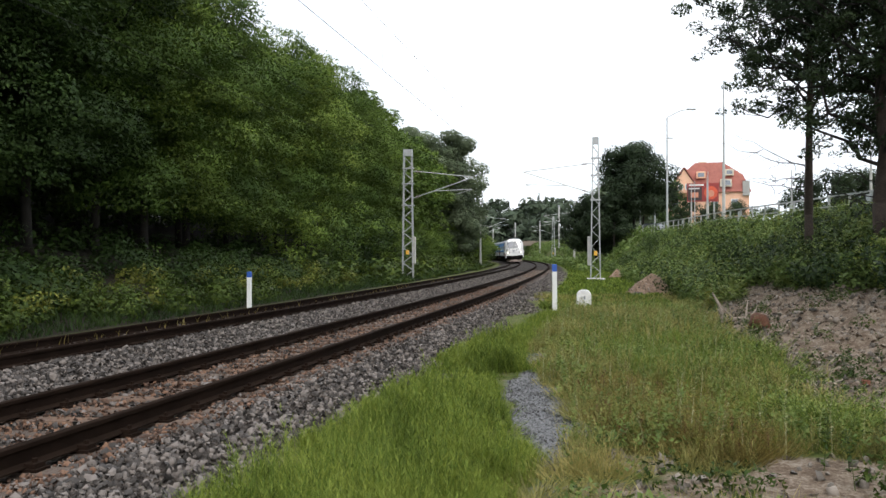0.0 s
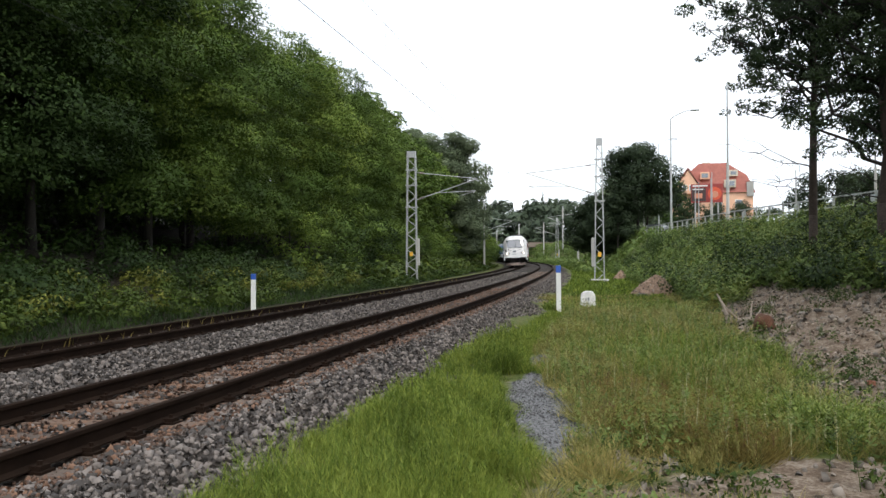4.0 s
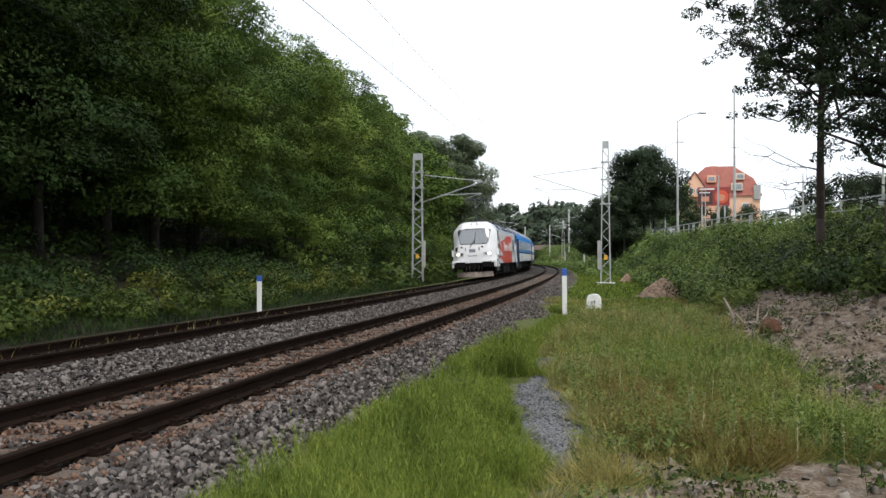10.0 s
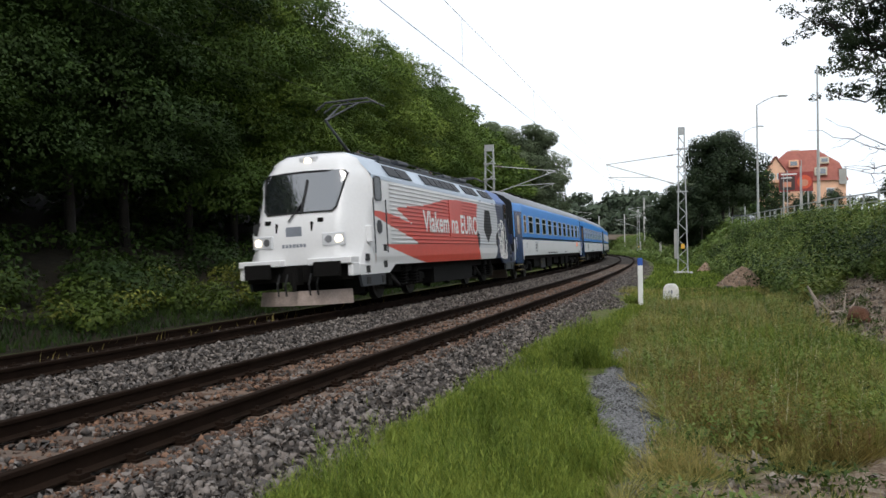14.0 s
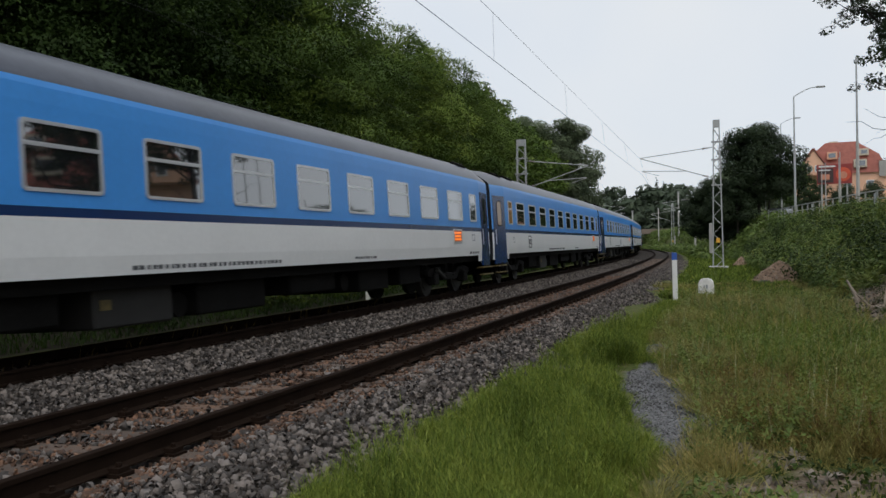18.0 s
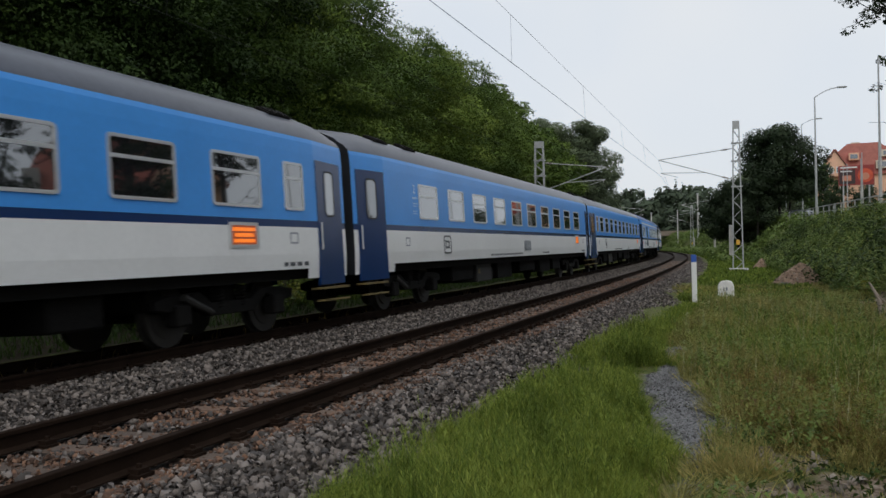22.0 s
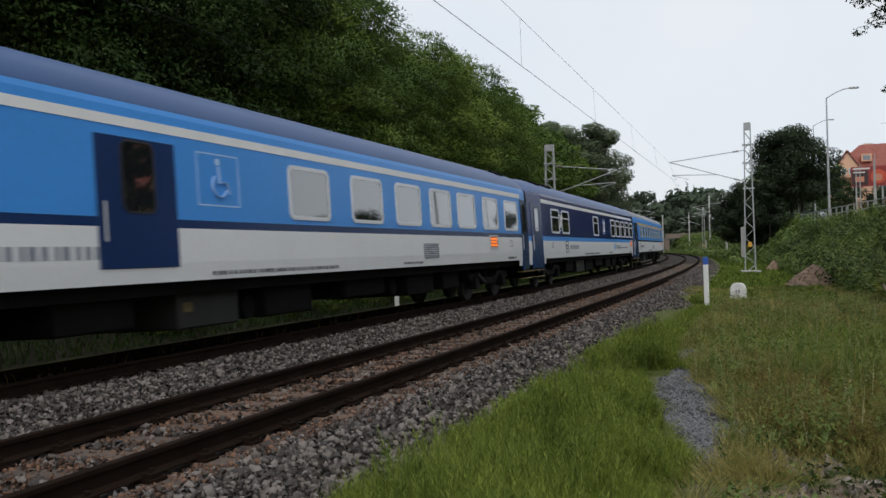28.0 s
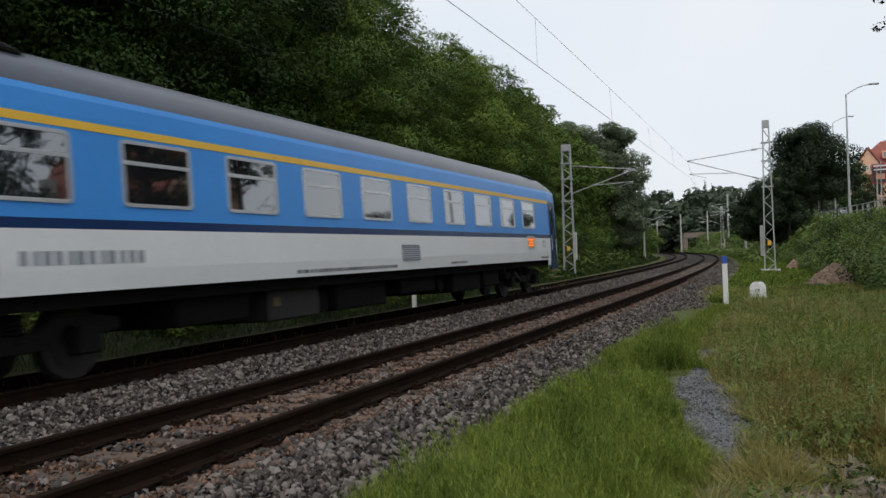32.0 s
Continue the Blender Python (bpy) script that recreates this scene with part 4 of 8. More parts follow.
def coach(kind, length=26.4, windows=(), smalls=(), door_x=12.3, lit=(), seed=0, label=""):
    """A passenger coach. kind: standard, barrier_free, dining or first."""
    c = thing("passenger_coach", (0, 0, 0), label, "coach", "train coaches")
    L = length / 2 - 0.17
    upper = COACH_NAVY2 if kind == "dining" else COACH_BLUE
    band = COACH_BLUE if kind == "dining" else COACH_NAVY
    roof = {"standard": COACH_ROOF, "first": COACH_ROOF, "barrier_free": ROOF_BLUE, "dining": ROOF_BLUE}[kind]
    z_band = (1.68, 1.85) if kind == "dining" else (1.77, 1.89)
    square = door_x - 0.6
    inner = square - 0.35
    ends = [-L, -(L + square) / 2, -square, square, (L + square) / 2, L]
    for sd in (1, -1):
        bm = bmesh.new()
        strip(bm, [-inner, inner], [1.04, 1.3, z_band[0]], sd)
        part("lower_side", bm, COACH_WHITE, c, "light grey lower side panel")
        for e in (-1, 1):
            bm = bmesh.new()
            strip(bm, sorted((e * inner, e * square, e * L)), [0.86, 1.0, 1.3, z_band[0]], sd, square)
            part("end_side_panel", bm, COACH_WHITE, c, "light grey end panel")
        bm = bmesh.new()
        strip(bm, ends, z_band, sd, square)
        part("stripe", bm, band, c, "contrasting stripe below the windows")
        bm = bmesh.new()
        strip(bm, ends, [z_band[1], 3.1, 3.3, 3.38], sd, square)
        part("upper_side", bm, upper, c)
        if kind != "standard":
            bm = bmesh.new()
            zb = 2.99 if kind == "first" else 3.1
            box(bm, -square, square, 0.0, 0.006, zb - 0.05, zb + (0.05 if kind == "first" else 0.08))
            ob = part("roof_band", bm, YELLOW_BAND if kind == "first" else WHITE, c, "yellow band under the roof" if kind == "first" else "white band under the roof")
            ob.matrix_basis = pose(0, sd * (skin_at(zb) + 0.001), 0, 0, 0, 0 if sd > 0 else 180)
    bm = bmesh.new()
    for sd in (1, -1):
        strip(bm, [-L, -L + 0.25, -L + 0.6, -square, -6, 0, 6, square, L - 0.6, L - 0.25, L], ROOF_ROWS, sd, square)
    bmesh.ops.remove_doubles(bm, verts=bm.verts, dist=0.001)
    part("roof", bm, roof, c, smooth=True)
    for e in (-1, 1):
        rows = [0.86, 1.3, 3.1, *ROOF_ROWS]
        thin, sag = 1 - TAPER * (L - square) / 1.41, 0.07 * (L - square) ** 2
        half = [(skin_at(z) * thin, z - sag * min(1.0, max(0.0, (z - 3.38) / 0.3))) for z in rows]
        prof = half + [(-y, z) for y, z in half[-2::-1]]
        bm = bmesh.new()
        f = [bm.verts.new((e * L, y, z)) for y, z in prof]
        g = [bm.verts.new((e * (L - 0.05), y * 0.99, z)) for y, z in prof]
        bm.faces.new(f if e > 0 else f[::-1])
        for i in range(len(prof) - 1):
            bm.faces.new((f[i], f[i + 1], g[i + 1], g[i]) if e < 0 else (g[i], g[i + 1], f[i + 1], f[i]))
        part("end_wall", bm, END_DARK, c, "dark grimy end wall")
        bm = bmesh.new()
        for sd in (-1, 1):
            rod(bm, (e * L, sd * 0.62, 1.25), (e * (L + 0.13), sd * 0.62, 1.25), 0.16, n=10)
            rod(bm, (e * L, sd * 0.62, 3.15), (e * (L + 0.13), sd * 0.62, 3.15), 0.16, n=10)
            rod(bm, (e * (L + 0.07), sd * 0.62, 1.25), (e * (L + 0.07), sd * 0.62, 3.15), 0.15, n=10)
        rod(bm, (e * (L + 0.07), -0.62, 3.2), (e * (L + 0.07), 0.62, 3.2), 0.15, n=10)
        part("gangway_bellows", bm, RUBBER, c, "black rubber gangway bellows")
        for sd in (-1, 1):
            bm = bmesh.new()
            rod(bm, (e * L, sd * 0.87, 1.06), (e * (L + 0.1), sd * 0.87, 1.06), 0.09, n=10)
            rod(bm, (e * (L + 0.1), sd * 0.87, 1.06), (e * (L + 0.16), sd * 0.87, 1.06), 0.22, n=14)
            part("buffer", bm, UNDER, c)
            bm = bmesh.new()
            box(bm, -0.55, 0.55, -0.1, 0.12, -0.02, 0.02)
            box(bm, -0.5, 0.5, -0.02, 0.14, -0.24, -0.21)
            ob = part("door_step", bm, STEP_YELLOW, c, "yellow-edged entrance step")
            ob.matrix_basis = pose(e * door_x, sd * 1.28, 0.66, 0, 0, 0 if sd > 0 else 180)
    for sd in (1, -1):
        for x in windows:
            if kind in ("standard", "first"):
                coach_window(c, x, 2.06, 2.9, 1.28, sd)
            else:
                coach_window(c, x, 1.97, 2.91, 1.40, sd, split=kind == "dining", frame_mat=WHITE_FRAME, rim=0.07, r=0.14)
        for x in smalls:
            coach_window(c, x, 2.06, 2.9, 0.64, sd, glass=LIT_GLASS if x in lit else None)
        for e in (-1, 1):
            door = side_door(c, e * door_x, 1.14, 0.72, 3.02, sd, LIT_GLASS if (e > 0 and lit) else GLASS, big=kind == "barrier_free")
            door.matrix_basis = pose(e * door_x, sd * (1.41 - TAPER * 0.6), 1.87, 0, 0, (0 if sd > 0 else 180) - math.degrees(math.atan(TAPER)) * e * sd)
        if kind == "barrier_free":
            side_door(c, 5.5, 1.46, 1.24, 2.92, sd, GLASS, big=True)
            fit("pictogram_frame", "picto_frame", lambda: ring(round_rect(1.0, 0.78, 0.03, 2), round_rect(0.96, 0.74, 0.02, 2), 0, 0.004), PALE_BLUE, c, 3.8, 2.5, sd, label="pale accessible-travel sign frame")
            bm = bmesh.new()
            for i in range(14):
                a, b = radians(200 + 15 * i), radians(200 + 15 * (i + 1))
                beam(bm, (0.17 * math.cos(a), 0.004, 0.17 * math.sin(a) - 0.08), (0.17 * math.cos(b), 0.004, 0.17 * math.sin(b) - 0.08), 0.05, 0.006)
            rod(bm, (0.02, 0.001, 0.27), (0.02, 0.007, 0.27), 0.055, n=12)
            beam(bm, (0.02, 0.004, 0.2), (-0.0, 0.004, -0.05), 0.07, 0.006)
            beam(bm, (0.0, 0.004, -0.03), (-0.16, 0.004, -0.03), 0.06, 0.006)
            beam(bm, (-0.16, 0.004, -0.03), (-0.24, 0.004, -0.2), 0.06, 0.006)
            ob = part("pictogram", bm, PALE_BLUE, c, "pale wheelchair pictogram")
            ob.matrix_basis = pose(3.8, sd * 1.412, 2.5, 0, 0, 0 if sd > 0 else 180)
            fit("red_lamp", "red_plate", lambda: plate(round_rect(0.12, 0.22, 0.04, 2), 0, 0.02), RED_PLATE, c, 11.9 - 0.4, 1.55, sd, label="small red marker plate")
        if kind == "dining":
            for x in (8.98, -1.4):
                fit("sign_frame", "dine_frame", lambda: ring(round_rect(0.52, 0.74, 0.03, 2), round_rect(0.47, 0.69, 0.02, 2), 0, 0.004), PALE_BLUE, c, x, 2.46, sd, label="thin pale sign frame")
                bm = bmesh.new()
                beam(bm, (-0.16, 0.003, -0.26), (0.16, 0.003, 0.26), 0.07, 0.005)
                ob = part("pictogram", bm, WHITE, c, "white cutlery pictogram")
                ob.matrix_basis = pose(x, sd * 1.412, 2.46, 0, 0, 0 if sd > 0 else 180)
                bm = bmesh.new()
                beam(bm, (0.16, 0.006, -0.26), (-0.16, 0.006, 0.26), 0.07, 0.005)
                ob = part("pictogram", bm, WHITE, c, "white cutlery pictogram")
                ob.matrix_basis = pose(x, sd * 1.412, 2.46, 0, 0, 0 if sd > 0 else 180)
            words("lettering", "Restaurant", 0.42, GREY_TEXT, c, -6.05, 1.413, 1.32, sd, "blue-grey lettering")
            fit("round_sign", "round_sign", lambda: rod(bmesh.new(), (0, 0, 0), (0, 0.004, 0), 0.2, n=20), COACH_BLUE, c, -4.7, 1.44, sd, y=1.411, label="round blue sign")
            mark_bars("small_writing", c, -8.4, 1.38, 2.6, 0.07, 30, GREY_TEXT, sd, "rows of small grey writing")
        # class figure and fine writing
        if kind in ("standard", "first"):
            if kind == "standard":
                words("class_figure", "2", 0.3, PALE_BLUE, c, 10.02 if sd > 0 else -10.02, 1.413, 2.66, sd, "pale class figure")
            for i, zz in enumerate((2.55, 2.42, 2.36, 2.24, 2.18)):
                mark_bars("class_writing", c, 10.02, zz, 0.28, 0.025 if i else 0.05, 4, PALE_BLUE, sd, "pale small writing", 5 + i)
        emb_x = {"standard": 7.9, "first": 10.0, "barrier_free": 8.6, "dining": 7.95}[kind]
        emblem(c, emb_x, 1.45, sd)
        if kind != "standard":
            mark_bars("operator_writing", c, emb_x - 1.45, 1.44, 1.9, 0.16, 12, GREY_TEXT, sd, "dark grey operator lettering as bars", 9)
        mark_bars("running_number", c, 2.2, 1.13, 3.8, 0.06, 30, DARK_TEXT, sd, "row of small dark writing", 11 + seed)
        mark_bars("technical_writing", c, -3.2, 1.13, 1.1, 0.05, 9, DARK_TEXT, sd, "row of small dark writing", 21 + seed)
        mark_bars("data_panel", c, -10.9, 1.13, 0.9, 0.07, 4, DARK_TEXT, sd, "small dark data panel", 31 + seed)
        fit("grid_sign", "gridsign", lambda: ring(round_rect(0.26, 0.2, 0.01, 1), round_rect(0.2, 0.14, 0.01, 1), 0, 0.003), GREY_TEXT, c, 10.55, 1.52, sd)
        fit("grid_sign", "gridsign", lambda: ring(round_rect(0.26, 0.2, 0.01, 1), round_rect(0.2, 0.14, 0.01, 1), 0, 0.003), GREY_TEXT, c, -10.9, 1.58, sd)
        display(c, -9.42 if kind in ("standard", "first") else (-9.13 if kind == "barrier_free" else -11.45), 1.62, 0.66, 0.3, sd)
        if kind in ("first", "barrier_free") or seed == 3:
            vent = fit("side_vent", "side_vent", lambda: ring(round_rect(0.9, 0.34, 0.02, 1), round_rect(0.84, 0.28, 0.01, 1), 0, 0.01), GREY_TEXT, c, -0.4 if kind != "barrier_free" else -4.3, 1.4, sd, label="grey louvred vent")
            for i in range(6):
                sl = new("slat", shared("vent_slat", lambda: plate([(-0.42, -0.014), (0.42, -0.014), (0.42, 0.014), (-0.42, 0.014)], 0, 0.012)))
                if not sl.data.materials:
                    sl.data.materials.append(GREY_TEXT)
                sl.parent = vent
                sl.location = (0, 0, -0.115 + i * 0.046)
    # roof fittings
    rng = random.Random(seed)
    for x, y in ((11.0, 0.93), (9.3, 0.93), (-11.2, 0.93), (-0.5, 0.3)):
        bm = bmesh.new()
        box(bm, -0.36, 0.36, -0.15, 0.15, -0.02, 0.05)
        for i in range(4):
            box(bm, -0.3 + i * 0.17, -0.2 + i * 0.17, -0.13, 0.13, 0.05, 0.07)
        ob = part("roof_vent", bm, UNDER, c, "dark roof ventilator")
        zz = float(np.interp(y, [0, 0.35, 0.68, 1.03], [4.04, 4.02, 3.95, 3.8]))
        ob.matrix_basis = pose(x, y, zz - 0.01, -30 if y > 0.5 else -8, 0, 0)
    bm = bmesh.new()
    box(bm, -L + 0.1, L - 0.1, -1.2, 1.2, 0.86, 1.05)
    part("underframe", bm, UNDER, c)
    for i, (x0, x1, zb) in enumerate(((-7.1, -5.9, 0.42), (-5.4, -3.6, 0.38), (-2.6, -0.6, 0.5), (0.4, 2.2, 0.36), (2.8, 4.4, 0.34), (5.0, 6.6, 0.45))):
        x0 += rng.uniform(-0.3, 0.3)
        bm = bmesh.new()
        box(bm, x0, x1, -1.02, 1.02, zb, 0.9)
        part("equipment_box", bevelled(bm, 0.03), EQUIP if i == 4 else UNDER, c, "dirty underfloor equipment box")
    for x, z in ((-7.9, 0.7), (-3.1, 0.62), (2.5, 0.55)):
        fit("air_tank", "tank", lambda: rod(bmesh.new(), (0, -0.9, 0), (0, 0.9, 0), 0.19, n=14), UNDER, c, x, z, 1, y=0.0)
    fit("yellow_tag", "tag", lambda: plate([(-0.1, -0.07), (0.1, -0.07), (0.1, 0.07), (-0.1, 0.07)], 0, 0.008), STEP_YELLOW, c, 4.2, 0.66, 1, y=1.03, label="small yellow tag")
    for x in (-9.5, 9.5):
        bogie(c, x * (length - 1.0) / 25.4)
    return c


END_DARK = mat("dark_grimy_end_paint", (0.013, 0.015, 0.019), 0.7, 0, 0.3, 2, 20, spec=0.2)
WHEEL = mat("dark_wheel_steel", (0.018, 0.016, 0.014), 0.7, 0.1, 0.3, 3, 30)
COACH_NAVY2 = mat("deep_navy_coach_paint", (0.004, 0.020, 0.115), 0.2, 0, 0.1, 0.7, 14, spec=0.18)
ROOF_BLUE = mat("blue_coach_roof", (0.02, 0.068, 0.2), 0.45, 0.0, 0.12, 0.6, 10)
WHITE_FRAME = mat("white_window_frame", (0.66, 0.68, 0.70), 0.4, 0, 0.05)
PALE_BLUE = mat("pale_blue_lettering", (0.42, 0.60, 0.85), 0.5, 0, 0.05)
GREY_TEXT = mat("grey_lettering", (0.22, 0.24, 0.28), 0.5, 0, 0.1)
DARK_TEXT = mat("dark_lettering", (0.05, 0.055, 0.065), 0.5, 0, 0.1)
STEP_YELLOW = mat("worn_yellow_edge", (0.12, 0.09, 0.03), 0.7, 0, 0.4, 6, 40)
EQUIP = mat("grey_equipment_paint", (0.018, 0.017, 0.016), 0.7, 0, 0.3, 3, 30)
RED_PLATE = mat("red_plate", (0.55, 0.03, 0.03), 0.4, 0, 0.1)


def glowing(name, color, strength, base=(0.02, 0.02, 0.02), rough=0.1):
    m = mat(name, base, rough, 0, 0.1)
    b = m.node_tree.nodes["Principled BSDF"]
    b.inputs["Emission Color"].default_value = (*color, 1)
    b.inputs["Emission Strength"].default_value = strength
    return m


DISPLAY = glowing("display_screen", (1.0, 0.16, 0.01), 0.35, rough=0.3)
DISPLAY_TEXT = glowing("display_light", (1.0, 0.22, 0.02), 1.3)
LIT_GLASS = glowing("window_lit_from_inside", (1.0, 0.55, 0.15), 0.10, rough=0.04)
LAMP_ON = glowing("lit_headlamp", (1.0, 0.80, 0.52), 4.0, (0.8, 0.8, 0.8))
LAMP_GLASS = mat("lamp_housing", (0.30, 0.30, 0.31), 0.2, 0.6, 0.2, 9, 60)

TEN = tuple(9.32 - 2.07 * i for i in range(10))
COACHES = [
    (26.4, dict(kind="standard", windows=TEN, smalls=(10.93, -10.96), lit=(10.93,), seed=1, label="blue and light grey second class coach with grey roof")),
    (26.4, dict(kind="standard", windows=TEN, smalls=(10.93, -10.96), lit=(10.93,), seed=2, label="blue and light grey second class coach with grey roof")),
    (26.4, dict(kind="standard", windows=tuple(x - 0.2 for x in TEN), seed=3, label="blue and light grey second class coach with louvred side vent")),
    (26.4, dict(kind="standard", windows=TEN, smalls=(10.93, -10.96), lit=(10.93,), seed=4, label="blue and light grey second class coach with grey roof")),
    (26.4, dict(kind="barrier_free", windows=(10.78, 8.7, 1.2, -1.05, -3.1, -5.05, -6.92, -8.95, -11.0), seed=5, door_x=12.65, label="blue coach with white roof band and wheelchair-lift door")),
    (27.5, dict(kind="dining", windows=(9.92, 8.03, 0.95, -4.4, -6.2, -8.05, -9.9, -11.72), seed=6, door_x=12.7, label="navy and light grey restaurant coach with white roof band")),
    (26.4, dict(kind="first", windows=TEN, seed=7, door_x=12.3, label="blue first class coach with yellow band under grey roof")),
]
SLACK = (0.27, 0.27, 0.27, 0.27, 0.15, 0.15, 0.4)      # how far each coach hangs back from the sum of the lengths ahead


# ---- locomotive ----
LX = 7.35       # where the straight side ends
def loco_half(z):
    return float(np.interp(z, [0.9, 1.2, 3.05, 3.2, 3.6, 3.8, 3.86], [1.42, 1.46, 1.46, 1.43, 1.08, 0.72, 0.0]))


def livery(x, z):
    """Which paint of the side: 0 white, 1 red, 2 silver, 3 navy, 4 black, 5 pale blue."""
    ball = math.hypot(x + 4.05, (z - 2.15) * 1.0)
    if ball < 1.62:
        for a in range(0, 5):
            px, pz = -4.05 + 1.62 * math.cos(radians(-18 + 72 * a)), 2.15 + 1.5 * math.sin(radians(-18 + 72 * a))
            if math.hypot(x - px, z - pz) < 0.3:
                return 4
        d = math.hypot(x + 4.05, z - 2.25)
        ang = math.atan2(z - 2.25, x + 4.05)
        if d < 0.66 * math.cos(math.pi / 5) / math.cos((ang + math.pi / 2) % (2 * math.pi / 5) - math.pi / 5):
            return 4
        return 2 if z > 1.4 else 0
    if x < -4.1 or (x < -3.2 and z > 2.9):
        return 3
    # a waving red flag that starts in two streaks and a lower tongue
    if 4.0 <= x < 7.9 and np.interp(x, [4.0, 4.42, 6.19, 7.9], [1.5, 1.63, 1.97, 2.33]) < z < np.interp(x, [4.42, 6.19, 7.9], [2.05, 2.28, 2.35]):
        return 1
    if -3.3 < x < 5.73:
        top = np.interp(x, [-3.3, 1.0, 1.58, 3.2, 5.73], [2.95, 2.92, 2.87, 2.63, 2.45])
        if (1.49 if x < 4.0 else np.interp(x, [4.0, 4.42, 5.73], [1.5, 2.03, 2.43])) < z < top:
            return 1
    if -3.3 < x < 6.57 and np.interp(x, [3.0, 4.5, 6.57], [0.95, 1.13, 1.47]) < z <= 1.5:
        return 1
    return 0


def painted_grid(xs, zs, y_of, side, paint):
    """A sheet over xs by zs, each face in the paint of its place."""
    bm = bmesh.new()
    v = [[bm.verts.new((x, side * y_of(z), z)) for x in xs] for z in zs]
    for j in range(len(zs) - 1):
        for i in range(len(xs) - 1):
            f = (v[j][i], v[j][i + 1], v[j + 1][i + 1], v[j + 1][i])
            face = bm.faces.new(f if side < 0 else f[::-1])
            face.material_index = paint((xs[i] + xs[i + 1]) / 2, (zs[j] + zs[j + 1]) / 2)
    return bm


def multi(name, bm, mats, parent, label=""):
    ob = part(name, bm, mats[0], parent, label)
    for m in mats[1:]:
        ob.data.materials.append(m)
    return ob


def locomotive():
    c = thing("electric_locomotive", (0, 0, 0), "white electric locomotive with red flag and football livery", "locomotive")
    paints = [LOCO_WHITE, LOCO_RED, LOCO_SILVER, LOCO_NAVY, RUBBER, LOCO_PALE]
    for sd in (1, -1):
        xs = list(np.arange(-LX, LX + 0.01, 0.027 if sd > 0 else 0.06))
        pf = livery
        multi("lower_side", painted_grid(xs, [1.0 + 0.0175 * i for i in range(29)], loco_half, sd, pf), paints, c, "painted flat lower side panel")
        multi("upper_side", painted_grid(xs, [1.49 + 0.03925 / 2 * i for i in range(85)], lambda z: loco_half(z) - 0.012, sd, pf), paints, c, "painted side wall behind ribs")
        rib_x = list(np.arange(-6.2, 6.21, 0.05))
        for i in range(15):
            z = 1.56 + i * 0.105
            bm = bmesh.new()
            prof = [(z - 0.028, 0.0), (z - 0.018, 0.022), (z + 0.018, 0.022), (z + 0.03, 0.0)]
            v = [[bm.verts.new((x, sd * (1.448 + o), zz)) for x in rib_x] for zz, o in prof]
            for j in range(3):
                for k in range(len(rib_x) - 1):
                    f = (v[j][k], v[j][k + 1], v[j + 1][k + 1], v[j + 1][k])
                    face = bm.faces.new(f if sd < 0 else f[::-1])
                    face.material_index = pf(rib_x[k] + 0.025, z)
            multi("side_rib", bm, paints, c)
        # smooth hatch without ribs in the flag
        bm = bmesh.new()
        box(bm, -0.75, 0.75, 0, 0.026, -0.55, 0.62)
        ob = part("hatch", bm, LOCO_RED, c, "smooth red hatch")
        ob.matrix_basis = pose(0.2, sd * 1.448, 2.3, 0, 0, 0 if sd > 0 else 180)
        words("slogan", "Vlakem na EURO", 0.86, WHITE, c, 0.55, 1.474, 1.88, sd, "white slogan lettering", 0.004, 0.012)
        mark_bars("operator_writing", c, 0.55, 1.28, 0.95, 0.07, 8, WHITE, sd, "small white lettering as bars", 4)
        mark_bars("running_number", c, 5.2, 1.28, 0.9, 0.08, 8, DARK_TEXT, sd, "small dark writing", 8)
        # white heraldic drawing as plain strokes
        bm = bmesh.new()
        for cx, cz, rx, rz, wave in ((-5.95, 2.0, 0.22, 0.3, 7), (-6.3, 2.3, 0.2, 0.16, 6), (-6.1, 1.4, 0.26, 0.34, 9), (-6.12, 1.4, 0.12, 0.2, 0), (-6.45, 1.55, 0.1, 0.42, 5), (-6.75, 2.0, 0.14, 0.3, 8),
                                     (-6.85, 1.62, 0.3, 0.1, 6), (-6.8, 1.4, 0.26, 0.09, 7), (-6.62, 1.08, 0.13, 0.12, 6), (-6.95, 1.12, 0.12, 0.14, 6), (-6.3, 1.08, 0.2, 0.09, 5), (-6.4, 1.95, 0.12, 0.1, 5)):
            loop = []
            for k in range(28):
                a = 2 * math.pi * k / 28
                w = 1 + 0.22 * math.sin(wave * a)
                loop.append(Vector((cx + rx * w * math.cos(a), 0, cz + rz * w * math.sin(a))))
            for k in range(28):
                beam(bm, loop[k], loop[(k + 1) % 28], 0.034, 0.02)
        ob = tagged(part("heraldic_drawing", bm, WHITE, c, "white heraldic line drawing"), kind="stuff")
        ob.matrix_basis = pose(0, sd * 1.468, 0)
        # roof edge with dark grille panes
        panes = [(6.0, 5.15), (5.07, 4.2), (-1.4, -2.2), (-2.28, -3.1), (-3.7, -4.4), (-4.48, -5.3)] + [(3.0 - 0.62 * i, 2.46 - 0.62 * i) for i in range(6)]
        for x0, x1 in panes:
            bm = bmesh.new()
            a = [bm.verts.new((x, sd * y, z)) for x, y, z in ((x0, 1.405, 3.26), (x1, 1.405, 3.26), (x1 - 0.16, 1.14, 3.56), (x0 - 0.16, 1.14, 3.56))]
            b = [bm.verts.new(v.co + Vector((0, sd * 0.010, 0.009))) for v in a]
            bm.faces.new(b)
            for i in range(4):
                bm.faces.new((a[i], a[(i + 1) % 4], b[(i + 1) % 4], b[i]))
            part("roof_grille", bm, GRILLE, c, "dark slanted roof grille")
